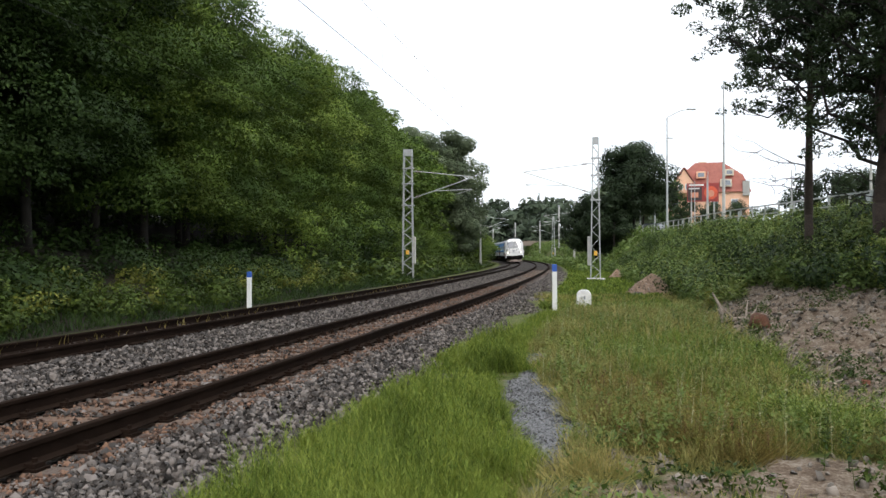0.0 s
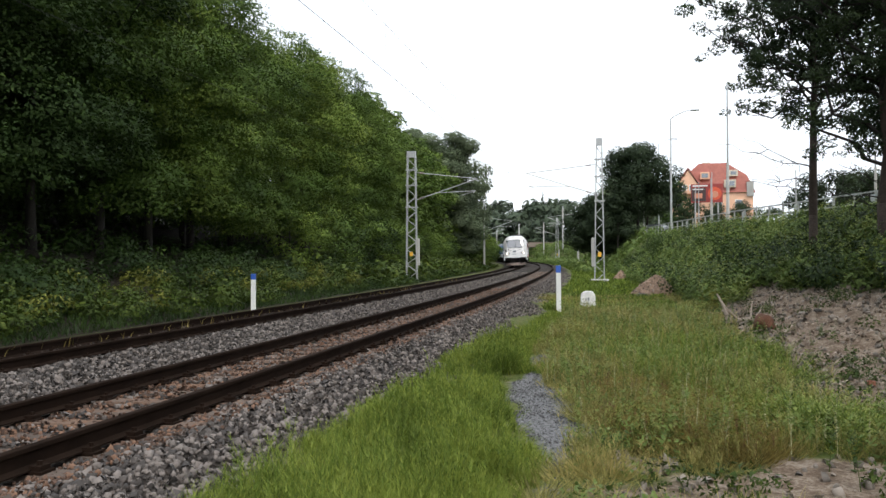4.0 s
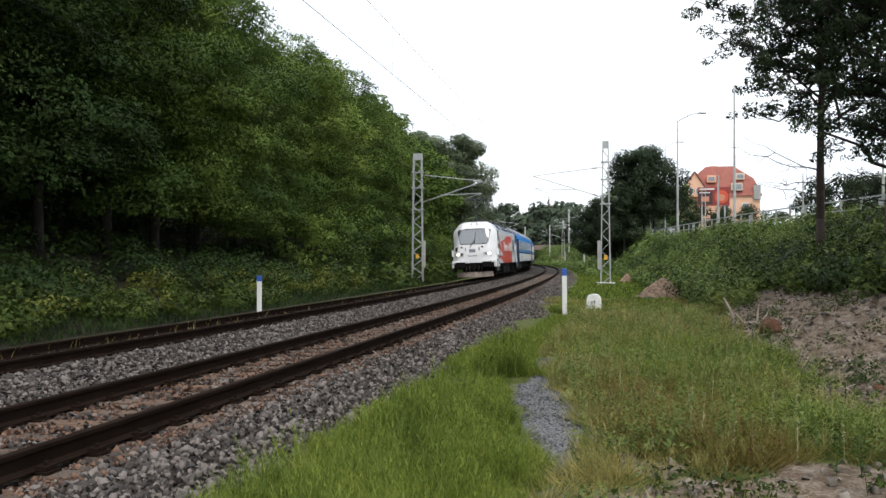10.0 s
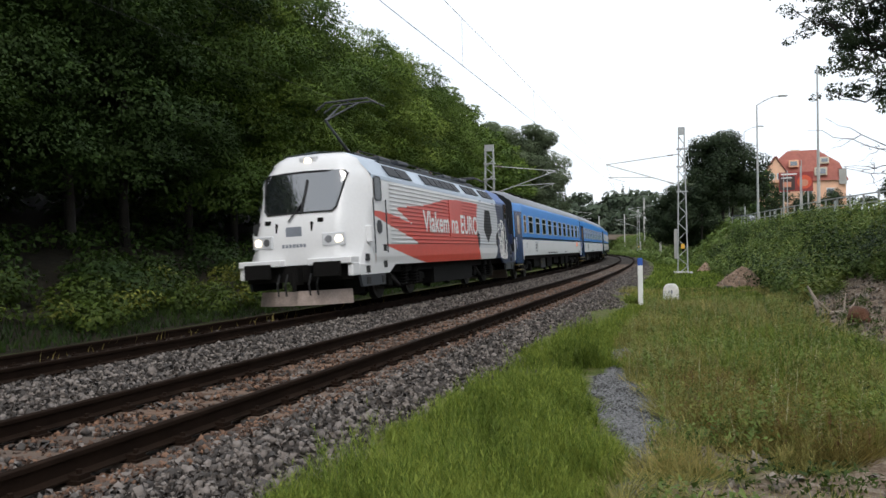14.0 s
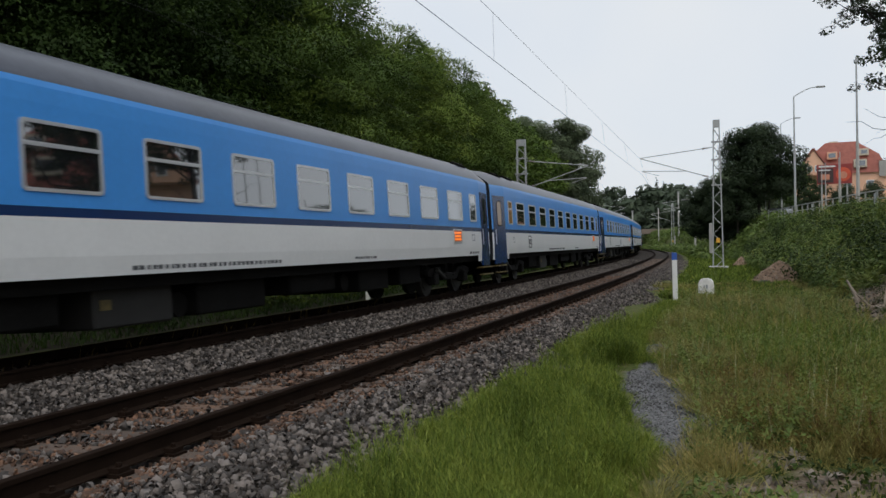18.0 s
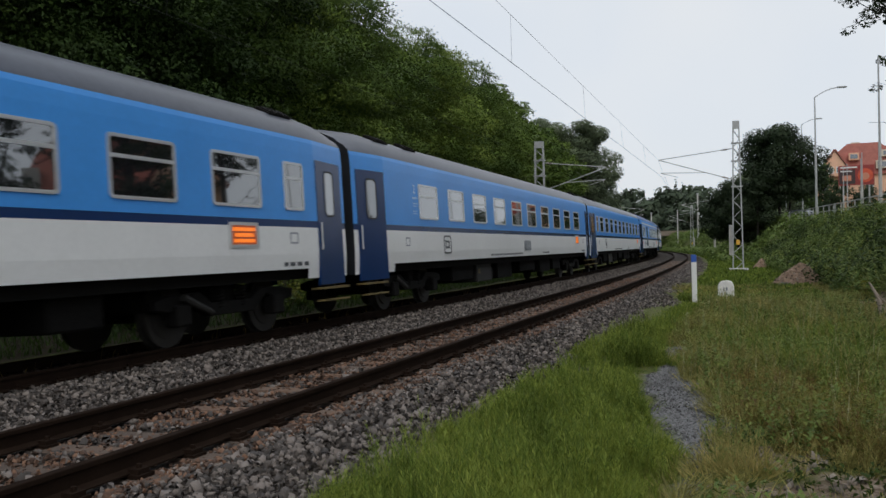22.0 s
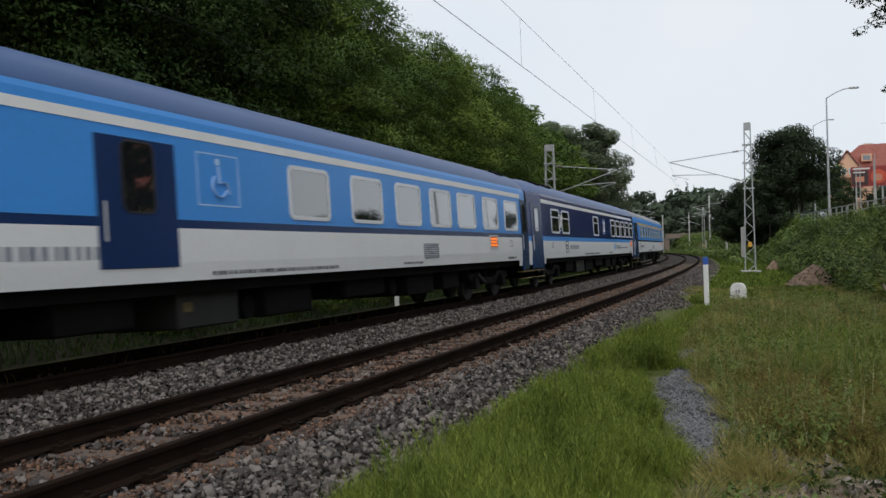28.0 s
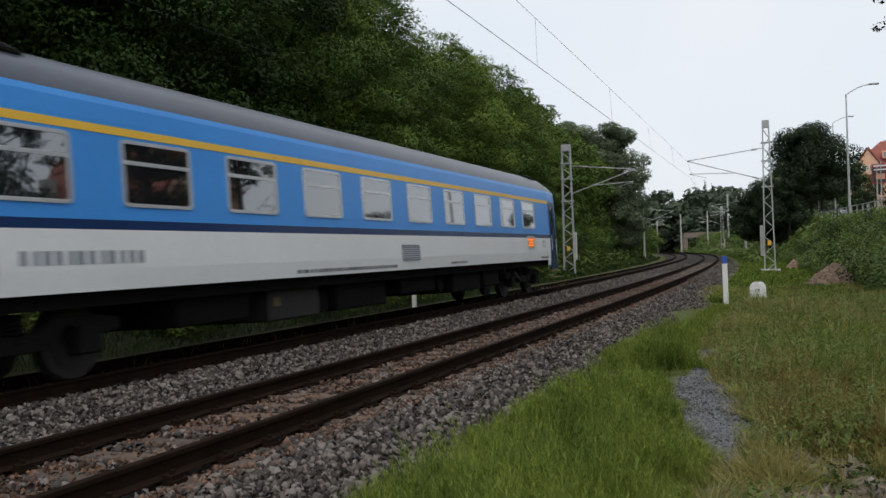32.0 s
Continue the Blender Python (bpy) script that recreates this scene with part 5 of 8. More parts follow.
    zr = [3.1, 3.2, 3.3, 3.45, 3.6, 3.7, 3.8, 3.84, 3.86]
    for x0, x1, m, lb in ((-LX, -5.6, LOCO_ROOF_BLUE, "blue rear roof"), (-5.6, LX, LOCO_PALE, "pale grey-blue roof")):
        bm = bmesh.new()
        for sd in (1, -1):
            prev = None
            for z in zr:
                cur = [bm.verts.new((x, sd * loco_half(z), z)) for x in (x0, x1)]
                if prev:
                    f = (prev[0], prev[1], cur[1], cur[0])
                    bm.faces.new(f if sd < 0 else f[::-1])
                prev = cur
        part("roof", bm, m, c, lb)
    # the two cabs
    zs = [0.86, 1.05, 1.3, 1.6, 1.9, 2.2, 2.5, 2.8, 3.1, 3.3, 3.45, 3.6, 3.7, 3.78, 3.83, 3.86]

    def front_x(z):
        return float(np.interp(z, [0.8, 1.25, 1.95, 2.25, 3.3, 3.6, 3.75, 3.86], [8.52, 8.52, 8.47, 8.33, 7.92, 7.72, 7.5, 7.05]))

    def nose(k, z):
        """The front's plan: flat in the middle, with cheeks that slant back to the sides."""
        fx = front_x(z)
        back = min(float(np.interp(z, [0.86, 1.25, 1.7], [0.2, 0.35, 0.66])), max(0.02, fx - 0.05 - LX))
        return fx - 0.05 * k * k - back * max(0.0, (k - 0.70) / 0.30) ** 1.35

    for e, m in ((1, LOCO_WHITE), (-1, LOCO_NAVY)):
        bm = bmesh.new()
        cols = [0.0, 0.35, 0.6, 0.7, 0.76, 0.82, 0.88, 0.94, 0.98, 1.0]
        grid = []
        for z in zs:
            fx, half = front_x(z), loco_half(z) if z < 3.5 else loco_half(z) * 1.08
            pts = []
            tz = 1.0 - 0.035 * max(0.0, (z - 1.2)) / 2.4
            for k in cols:
                pts.append((nose(k, z), half * k * 0.985 * tz))
            pts.append((min(LX, nose(1.0, z) - 0.02), loco_half(z)))
            row = [bm.verts.new((e * x, y, z)) for x, y in pts[::-1]] + [bm.verts.new((e * x, -y, z)) for x, y in pts[1:]]
            grid.append(row)
        for j in range(len(grid) - 1):
            for i in range(len(grid[0]) - 1):
                f = (grid[j][i], grid[j][i + 1], grid[j + 1][i + 1], grid[j + 1][i])
                bm.faces.new(f if e < 0 else f[::-1])
        bmesh.ops.recalc_face_normals(bm, faces=bm.faces)
        part("cab_shell", bm, m, c, "smooth white cab" if e > 0 else "navy rear cab", smooth=True)
        # windscreen
        def face_pt(y, z, out=0.012):
            return (e * (nose(abs(y) / (loco_half(z) * 0.95), z) + out), y, z)

        outline = []
        for y, z in ((-1.07, 3.2), (-1.03, 3.0), (-0.92, 2.42), (-0.82, 2.32), (0.82, 2.32), (0.92, 2.42), (1.03, 3.0), (1.07, 3.2), (1.0, 3.27), (0.5, 3.3), (0, 3.31), (-0.5, 3.3), (-1.0, 3.27)):
            outline.append((y, z))
        bm = bmesh.new()
        rowsz = [2.30, 2.45, 2.7, 2.95, 3.15, 3.3]
        prev = None
        for z in rowsz:
            hw = float(np.interp(z, [2.30, 2.42, 3.0, 3.2, 3.3], [0.82, 0.92, 1.03, 1.06, 0.98]))
            cur = [bm.verts.new(face_pt(hw * k, z, 0.02 + 0.03 * max(0.0, abs(k) - 0.6))) for k in (-1, -0.85, -0.7, -0.35, 0, 0.35, 0.7, 0.85, 1)]
            if prev:
                for i in range(8):
                    bm.faces.new((prev[i], prev[i + 1], cur[i + 1], cur[i]))
            prev = cur
        bmesh.ops.recalc_face_normals(bm, faces=bm.faces)
        part("windscreen", bm, GLASS, c, "large dark windscreen", smooth=True)
        bm = bmesh.new()
        for i in range(len(outline)):
            a, b = outline[i], outline[(i + 1) % len(outline)]
            a, b = Vector(face_pt(*a, 0.034)), Vector(face_pt(*b, 0.034))
            over = (b - a).normalized() * 0.02
            beam(bm, a - over, b + over, 0.034, 0.034)
        part("windscreen_seal", bm, RUBBER, c)
        for y in (-0.15,):
            bm = bmesh.new()
            beam(bm, face_pt(y - 0.1, 2.12, 0.05), face_pt(y + 0.22, 2.6, 0.05), 0.045, 0.03)
            beam(bm, face_pt(y + 0.2, 2.3, 0.04), face_pt(y + 0.26, 3.1, 0.04), 0.025, 0.06)
            part("wiper", bm, RUBBER, c)
        # headlamps
        for y in (-0.9, 0.9):
            bm = bmesh.new()
            box(bm, -0.05, 0.03, -0.27, 0.27, -0.15, 0.15)
            h = part("headlamp", bevelled(bm, 0.02), LOCO_SILVER, c, "silvery headlamp unit")
            h.matrix_basis = pose(e * (nose(0.66, 1.66) + 0.0), y, 1.66, 0, 0, (0 if e > 0 else 180) + e * math.copysign(9, y))
            for dy, on in ((0.12 * (1 if y > 0 else -1), e > 0), (-0.12 * (1 if y > 0 else -1), False)):
                l = new("lamp_lens", shared("lens_on" if on else "lens_off", lambda: rod(bmesh.new(), (0.02, 0, 0), (0.045, 0, 0), 0.085, n=16)))
                if not l.data.materials:
                    l.data.materials.append(LAMP_ON if on else LAMP_GLASS)
                l.parent = h
                l.location = (0, dy * e, 0)
        bm = bmesh.new()
        box(bm, -0.08, 0.03, -0.24, 0.24, -0.12, 0.12)
        h = part("top_headlamp", bevelled(bm, 0.03), LOCO_SILVER, c, "headlamp above the windscreen")
        h.matrix_basis = pose(e * (front_x(3.58) - 0.02), 0, 3.58, 0, 0, 0 if e > 0 else 180)
        l = new("lamp_lens", shared("lens_on" if e > 0 else "lens_off", lambda: rod(bmesh.new(), (0.02, 0, 0), (0.045, 0, 0), 0.085, n=16)))
        l.parent = h
        # front details
        for dy, z, w, hgt in ((-0.55, 1.98, 0.04, 0.22), (0.35, 1.98, 0.04, 0.22), (-0.8, 2.12, 0.14, 0.1), (0.55, 2.12, 0.14, 0.1)):
            bm = bmesh.new()
            box(bm, -0.02, 0.035, -w / 2, w / 2, -hgt / 2, hgt / 2)
            ob = part("handhold", bm, UNDER, c)
            ob.matrix_basis = pose(e * (front_x(z) - 0.02), dy, z, 0, 0, 0 if e > 0 else 180)
        bm = bmesh.new()
        rod(bm, (0, 0, 0), (0.01, 0, 0), 0.19, n=5)
        ob = part("ball_patch", bm, RUBBER, c, "black pentagon of the football livery")
        ob.matrix_basis = pose(e * (nose(0.78, 1.98) - 0.0), -1.08, 1.98, 0, 0, 0 if e > 0 else 180)
        for y in (-0.1,):
            bm = bmesh.new()
            box(bm, 0, 0.008, -0.2, 0.2, -0.11, 0.11)
            ob = part("emblem", bm, GREY_TEXT, c, "grey operator sign as a plain shape")
            ob.matrix_basis = pose(e * (front_x(1.88) + 0.003), y, 1.88, 0, 0, 0 if e > 0 else 180)
            bm = bmesh.new()
            for i in range(7):
                box(bm, 0, 0.006, -0.3 + i * 0.09, -0.24 + i * 0.09, -0.04, 0.04)
            ob = tagged(part("running_number", bm, GREY_TEXT, c, "grey running number as bars"), kind="stuff")
            ob.matrix_basis = pose(e * (front_x(1.55) + 0.003), y, 1.55, 0, 0, 0 if e > 0 else 180)
        # buffer beam, buffers, coupling, plough
        bm = bmesh.new()
        box(bm, 0, 0.12, -1.42, 1.42, 1.10, 1.24)
        for sg in (-1, 1):
            box(bm, 0.12, 0.46, min(sg * 0.34, sg * 1.42), max(sg * 0.34, sg * 1.42), 1.08, 1.24)
            box(bm, 0.0, 0.40, min(sg * 1.3, sg * 1.43), max(sg * 1.3, sg * 1.43), 0.8, 1.10)
        part("footplate", bevelled(bm, 0.02), m, c, "footplate with a notch over the coupling").matrix_basis = pose(e * 8.3, 0, 0, 0, 0, 0 if e > 0 else 180)
        bm = bmesh.new()
        box(bm, 0, 0.12, -1.35, 1.35, 0.72, 1.1)
        part("buffer_beam", bm, UNDER, c).matrix_basis = pose(e * 8.4, 0, 0, 0, 0, 0 if e > 0 else 180)
        for y in (-0.87, 0.87):
            bm = bmesh.new()
            rod(bm, (0, 0, 0), (0.32, 0, 0), 0.13, n=12)
            box(bm, 0.3, 0.42, -0.32, 0.32, -0.17, 0.17)
            part("buffer", bevelled(bm, 0.015), UNDER, c, "square-headed buffer").matrix_basis = pose(e * 8.5, y, 0.98, 0, 0, 0 if e > 0 else 180)
        bm = bmesh.new()
        box(bm, 0, 0.3, -0.1, 0.1, -0.3, 0.1)
        rod(bm, (0.28, 0, 0.0), (0.3, 0, -0.45), 0.05)
        part("coupling", bm, UNDER, c).matrix_basis = pose(e * 8.5, 0, 0.95, 0, 0, 0 if e > 0 else 180)
        for y in (-0.5, -0.3, 0.3, 0.5):
            bm = bmesh.new()
            rod(bm, (0, 0, 0), (0.15, 0, -0.25), 0.025, n=6)
            rod(bm, (0.15, 0, -0.25), (0.1, 0, -0.5), 0.025, n=6)
            part("brake_hose", bm, RUBBER, c).matrix_basis = pose(e * 8.5, y, 0.9, 0, 0, 0 if e > 0 else 180)
        bm = bmesh.new()
        pl = [(8.15, -1.15, 0.5), (8.5, -0.6, 0.5), (8.6, 0, 0.5), (8.5, 0.6, 0.5), (8.15, 1.15, 0.5)]
        a = [bm.verts.new((e * x, y, z)) for x, y, z in pl]
        b = [bm.verts.new((e * (x + 0.05), y * 1.03, 0.17)) for x, y, z in pl]
        for i in range(4):
            bm.faces.new((a[i], a[i + 1], b[i + 1], b[i]))
        ob = part("snow_plough", bm, PLOUGH, c, "scratched grey-brown rail guard")
        mod = ob.modifiers.new("thick", "SOLIDIFY")
        mod.thickness = 0.03
        # side skirt with steps, door and window of the cab
        for sd in (1, -1):
            bm = bmesh.new()
            for key, outline, paint, lb in (("skirt_upper", [(6.0, 1.0), (6.45, 0.80), (8.32, 0.80), (8.32, 1.04), (5.5, 1.04)], m, "painted cab side reaching down beside the bogie"),
                                            ("skirt_lower", [(6.75, 0.53), (8.2, 0.53), (8.32, 0.80), (6.75, 0.80)], SKIRT, "dark grey lower skirt with steps")):
                bm = bmesh.new()
                ends = [[bm.verts.new((e * x, sd * y, z)) for x, z in outline] for y in (1.38, 1.447)]
                for ring_ in ends:
                    bm.faces.new(ring_)
                for k in range(len(outline)):
                    n = (k + 1) % len(outline)
                    bm.faces.new((ends[0][k], ends[0][n], ends[1][n], ends[1][k]))
                bmesh.ops.recalc_face_normals(bm, faces=bm.faces)
                part("side_skirt", bm, paint, c, lb)
            for x, z in ((7.85, 1.2), (7.85, 0.92), (7.85, 0.66), (6.7, 1.42), (6.7, 1.02), (6.88, 0.66)):
                bm = bmesh.new()
                box(bm, -0.11, 0.11, -0.03, 0.008, -0.085, 0.085)
                part("foothole", bevelled(bm, 0.006), RUBBER, c, "black step hole").matrix_basis = pose(e * x, sd * 1.455, z, 0, 0, 0 if sd > 0 else 180)
            bm = bmesh.new()
            rod(bm, (0, 0, 0), (0, 0.012, 0), 0.17, n=14)
            part("side_roundel", bm, SKIRT, c, "dark round sign on the cab side").matrix_basis = pose(e * 7.0, sd * 1.455, 1.93)
            fit("cab_side_window", "cabside", lambda: plate(round_rect(0.42, 0.56, 0.1), -0.02, 0.016), DIM_GLASS, c, e * 7.02, 2.86, sd, y=1.455)
            fit("window_seal", "cabseal", lambda: ring(round_rect(0.46, 0.60, 0.11), round_rect(0.4, 0.54, 0.1), -0.02, 0.022), RUBBER, c, e * 7.02, 2.86, sd, y=1.455)
            for x in (6.62, 7.45):
                bm = bmesh.new()
                rod(bm, (0, 0.05, 0), (0, 0.05, 1.3), 0.016, n=6)
                part("grab_rail", bm, SKIRT, c).matrix_basis = pose(e * x, sd * 1.455, 1.3, 0, 0, 0 if sd > 0 else 180)
            fit("mirror", "mirror", lambda: bevelled((lambda b: (box(b, -0.06, 0.06, 0.0, 0.16, -0.2, 0.2), b)[1])(bmesh.new()), 0.02), LOCO_WHITE if e > 0 else LOCO_NAVY, c, e * 7.75, 1.75, sd, y=1.40)
    # roof gear: blowers, insulators, cables and two pantographs
    bm = bmesh.new()
    box(bm, -5.6, 5.6, -1.0, 1.0, 3.55, 3.72)
    part("roof_deck", bm, SKIRT, c)
    for x, y in ((4.6, 0.5), (3.4, 0.6), (-1.4, 0.5), (-3.0, 0.6), (0.8, 0.4), (-5.0, 0.3)):
        bm = bmesh.new()
        box(bm, -0.45, 0.45, -0.3, 0.3, 0, 0.12)
        part("roof_box", bevelled(bm, 0.03), SKIRT, c, "grey roof equipment box").matrix_basis = pose(x, y, 3.8)
    for x in (5.2, 4.0, 1.5, 0.2, -1.2, -4.2, -5.5):
        bm = bmesh.new()
        for i in range(4):
            rod(bm, (0, 0, i * 0.06), (0, 0, i * 0.06 + 0.03), 0.07, n=10)
        rod(bm, (0, 0, 0), (0, 0, 0.26), 0.035, n=8)
        part("roof_insulator", bm, PORCELAIN, c).matrix_basis = pose(x, 0.25, 3.82)
    bm = bmesh.new()
    for a, b in zip((5.2, 4.0, 1.5, 0.2, -1.2, -4.2), (4.0, 1.5, 0.2, -1.2, -4.2, -5.5)):
        rod(bm, (a, 0.25, 4.1), (b, 0.25, 4.1), 0.018, n=6)
    part("roof_cable", bm, WIRE, c)
    for xb, up in ((5.3, True), (-5.3, False)):
        p = put("pantograph", f"panto_base{xb}", lambda: (lambda b: (box(b, -0.6, 0.6, -0.45, 0.45, 0, 0.08), b)[1])(bmesh.new()), SKIRT, c, (xb, 0, 3.88), "raised pantograph" if up else "lowered pantograph")
        knee, head = (Vector((1.3, 0, 0.85)), Vector((-0.35, 0, 1.55))) if up else (Vector((1.5, 0, 0.14)), Vector((-0.6, 0, 0.28)))
        bm = bmesh.new()
        rod(bm, (-0.3, 0, 0.1), knee, 0.042, 0.032)
        part("lower_arm", bm, PANTO, p)
        bm = bmesh.new()
        for y in (-0.25, 0.25):
            rod(bm, knee, head + Vector((0, y, 0)), 0.025, 0.02)
        part("upper_arm", bm, PANTO, p)
        bm = bmesh.new()
        for dx in (-0.25, 0.25):
            rod(bm, head + Vector((dx, -0.6, 0.05)), head + Vector((dx, 0.6, 0.05)), 0.028, n=6)
            for sg in (-1, 1):
                rod(bm, head + Vector((dx, sg * 0.6, 0.05)), head + Vector((dx, sg * 0.9, -0.13)), 0.025, n=6)
        rod(bm, head + Vector((-0.25, 0, 0.02)), head + Vector((0.25, 0, 0.02)), 0.02, n=6)
        part("collector_head", bm, PANTO, p)
    bm = bmesh.new()
    box(bm, -8.2, 8.2, -1.2, 1.2, 0.8, 1.05)
    box(bm, -2.2, 2.2, -1.25, 1.25, 0.38, 0.85)
    part("underframe", bm, UNDER, c)
    for x, w, z0 in ((-4.35, 1.35, 0.34), (4.35, 1.35, 0.34), (-2.75, 0.25, 0.3), (2.75, 0.25, 0.3), (6.9, 0.7, 0.3), (-6.9, 0.7, 0.3)):
        bm = bmesh.new()
        box(bm, -w, w, -0.68, 0.68, z0, 0.8)
        part("brake_gear", bevelled(bm, 0.03), UNDER, c, "grimy motor and brake gear below the frame").matrix_basis = pose(x, 0, 0)
    for x in (-4.35, 4.35):
        b = bogie(c, x, 1.25, 0.6)
        for dx in (-0.45, 0.45):
            for sd in (-1, 1):
                put("large_spring", "big_coil", lambda: helix(7, 0.078, 0.125, 0.028, 12), UNDER, b, (dx, sd * 1.18, 0.45))
    return c


PANTO = mat("grey_pantograph_steel", (0.06, 0.06, 0.065), 0.6, 0.2, 0.15)
DIM_GLASS = mat("dim_cab_glass", (0.010, 0.012, 0.014), 0.12, 0, 0.1, spec=0.35)
LOCO_SILVER = mat("silver_ball_paint", (0.62, 0.63, 0.65), 0.45, 0.1, 0.1, 1, 20)
LOCO_PALE = mat("pale_blue_grey_paint", (0.38, 0.45, 0.54), 0.4, 0.1, 0.12, 1, 20)
PLOUGH = mat("scratched_plough_paint", (0.30, 0.24, 0.21), 0.7, 0.1, 0.4, 3, 30)
GRILLE = mat("dark_roof_grille", (0.02, 0.022, 0.028), 0.6, 0, 0.3, 3, 40, 0.3, spec=0.2)
SKIRT = mat("dark_grey_paint", (0.03, 0.035, 0.042), 0.55, 0, 0.25, 2, 30)

TRAIN.append((locomotive(), 0.0, 18.0, 4.35))
_behind = 18.0
for (_len, _args), _slack in zip(COACHES, SLACK):
    TRAIN.append((coach(length=_len, **_args), _behind + _slack, _len, 9.5))
    _behind += _len


# ---- trees and bushes off the forest edge ----
def bush_patch(name, seed, blobs, per_area, leaf, material, label, category="bushes"):
    """Low growth over many places: nobody could count it."""
    rng = np.random.default_rng(seed)
    ob = link(name, leaf_cloud(rng, blobs, per_area, leaf, 0.8), material)
    return tagged(ob, label, category, kind="stuff")


def bank_blobs(rng, n, s_range, u_range, r_range, lift=0.45, keep=None):
    s, u = rng.uniform(*s_range, n), rng.uniform(*u_range, n)
    if keep is not None:
        ok = keep(s, u, rng)
        s, u = s[ok], u[ok]
    x = np.interp(s, ALONG, TX) + np.cos(np.interp(s, ALONG, _th)) * u
    y = np.interp(s, ALONG, TY) + np.sin(np.interp(s, ALONG, _th)) * u
    z = ground_z(x, y)
    r = rng.uniform(*r_range, len(x))
    return list(zip(x, y, z + r * lift, r))


WEED_FRESH = leafy("fresh_weed_leaves", (0.165, 0.225, 0.055), (0.31, 0.335, 0.1), 0.4, 0.35)
# Far hill's leaves are greyed: the haze of distance is put into their colour.
FAR_LEAF = leafy("hazy_distant_leaves", (0.054, 0.0756, 0.0446), (0.0864, 0.112, 0.0684), 0.25, 0.1, 0.08, 0.15)
WEED_RED = leafy("reddish_sorrel", (0.158, 0.0792, 0.036), (0.259, 0.115, 0.0504), 0.4, 0.3)
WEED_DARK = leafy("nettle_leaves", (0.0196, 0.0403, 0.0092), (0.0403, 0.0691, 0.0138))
BRAMBLE = leafy("bramble_leaves", (0.128, 0.19, 0.0455), (0.244, 0.287, 0.0759), 0.5, 0.3, 0.8)
WEED_YELLOW = leafy("yellowing_weed_leaves", (0.18, 0.194, 0.036), (0.346, 0.31, 0.0576), 0.4, 0.3)


TRACKSIDE = leafy("yellow_green_shrub_leaves", (0.062, 0.098, 0.016), (0.175, 0.2, 0.032), 0.5, 0.25, 0.9)


def build_growth():
    rng = np.random.default_rng(5)
    # weeds beside the far track
    bush_patch("trackside_shrubs", 31, bank_blobs(rng, 190, (-6, 42), (-11.5, -7.9), (0.35, 0.8)), 620, 0.075, TRACKSIDE, "dense trackside shrubs and weeds with yellowish tips")
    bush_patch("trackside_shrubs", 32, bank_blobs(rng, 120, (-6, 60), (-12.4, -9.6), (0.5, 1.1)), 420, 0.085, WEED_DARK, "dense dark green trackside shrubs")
    bush_patch("trackside_shrubs", 33, bank_blobs(rng, 60, (-2, 40), (-10.5, -7.8), (0.25, 0.5), 1.3), 420, 0.07, WEED_YELLOW, "yellow-green flowering weeds beside the track")
    bush_patch("trackside_shrubs", 34, bank_blobs(rng, 150, (40, 135), (-12.5, -8.6), (0.6, 1.3)), 90, 0.2, TRACKSIDE, "trackside shrubs along the curve")
    # Bushes added in dark leaves where the forest floor lies in shade.
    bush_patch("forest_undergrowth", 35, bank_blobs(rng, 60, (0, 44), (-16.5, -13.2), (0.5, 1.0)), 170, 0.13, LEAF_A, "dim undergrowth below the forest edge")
    bush_patch("trackside_shrubs", 36, bank_blobs(rng, 210, (44, 135), (-9.2, -7.0), (0.3, 0.6)), 130, 0.13, SHRUB, "low weeds along the foot of the curve trees")
    # the overgrown right-hand bank
    toe = lambda s, u, r: (u > np.interp(s, [17, 40, 80], [8.2, 7.2, 6.3])) & (((s - 16.0) / 10.5) ** 2 + ((u - 9.0) / 1.65) ** 2 > 1.0) & (u < np.interp(s, [5, 30, 52, 75, 120], [17, 14.6, 11.8, 10.2, 9.0]))
    bush_patch("bank_weeds", 41, bank_blobs(rng, 1250, (18, 75), (6.4, 14.5), (0.25, 0.85), 0.3, toe), 360, 0.085, BRAMBLE, "dense green nettles and brambles covering the bank")
    bush_patch("bank_weeds", 44, bank_blobs(rng, 170, (18, 70), (7.4, 14.0), (0.45, 1.1), 0.45, toe), 330, 0.085, SHRUB, "darker bushes among the brambles of the bank")
    bush_patch("bank_weeds", 42, bank_blobs(rng, 330, (4, 31), (9.8, 16.5), (0.4, 0.95), 0.4, toe), 520, 0.075, WEED_DARK, "dark bushes on the upper bank")
    bush_patch("bank_weeds", 43, bank_blobs(rng, 620, (75, 230), (3.6, 11.5), (0.6, 1.4), 0.3), 55, 0.24, BRAMBLE, "green growth on the far bank")
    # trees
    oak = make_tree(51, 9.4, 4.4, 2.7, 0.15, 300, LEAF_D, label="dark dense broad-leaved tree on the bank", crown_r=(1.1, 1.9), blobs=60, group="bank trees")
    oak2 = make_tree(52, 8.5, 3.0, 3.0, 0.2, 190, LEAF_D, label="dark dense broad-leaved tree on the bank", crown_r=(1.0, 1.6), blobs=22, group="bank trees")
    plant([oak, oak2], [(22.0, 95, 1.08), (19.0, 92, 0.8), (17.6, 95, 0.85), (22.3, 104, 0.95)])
    green = make_tree(53, 9.5, 3.0, 0.6, 0.34, 60, LEAF_C, label="grey-green tree beside the far curve", crown_r=(1.0, 1.8), blobs=22, group="bank trees")
    green2 = make_tree(54, 8.0, 2.8, 0.4, 0.34, 60, LEAF_A, label="green tree beside the far curve", crown_r=(1.0, 1.8), blobs=20, group="bank trees")
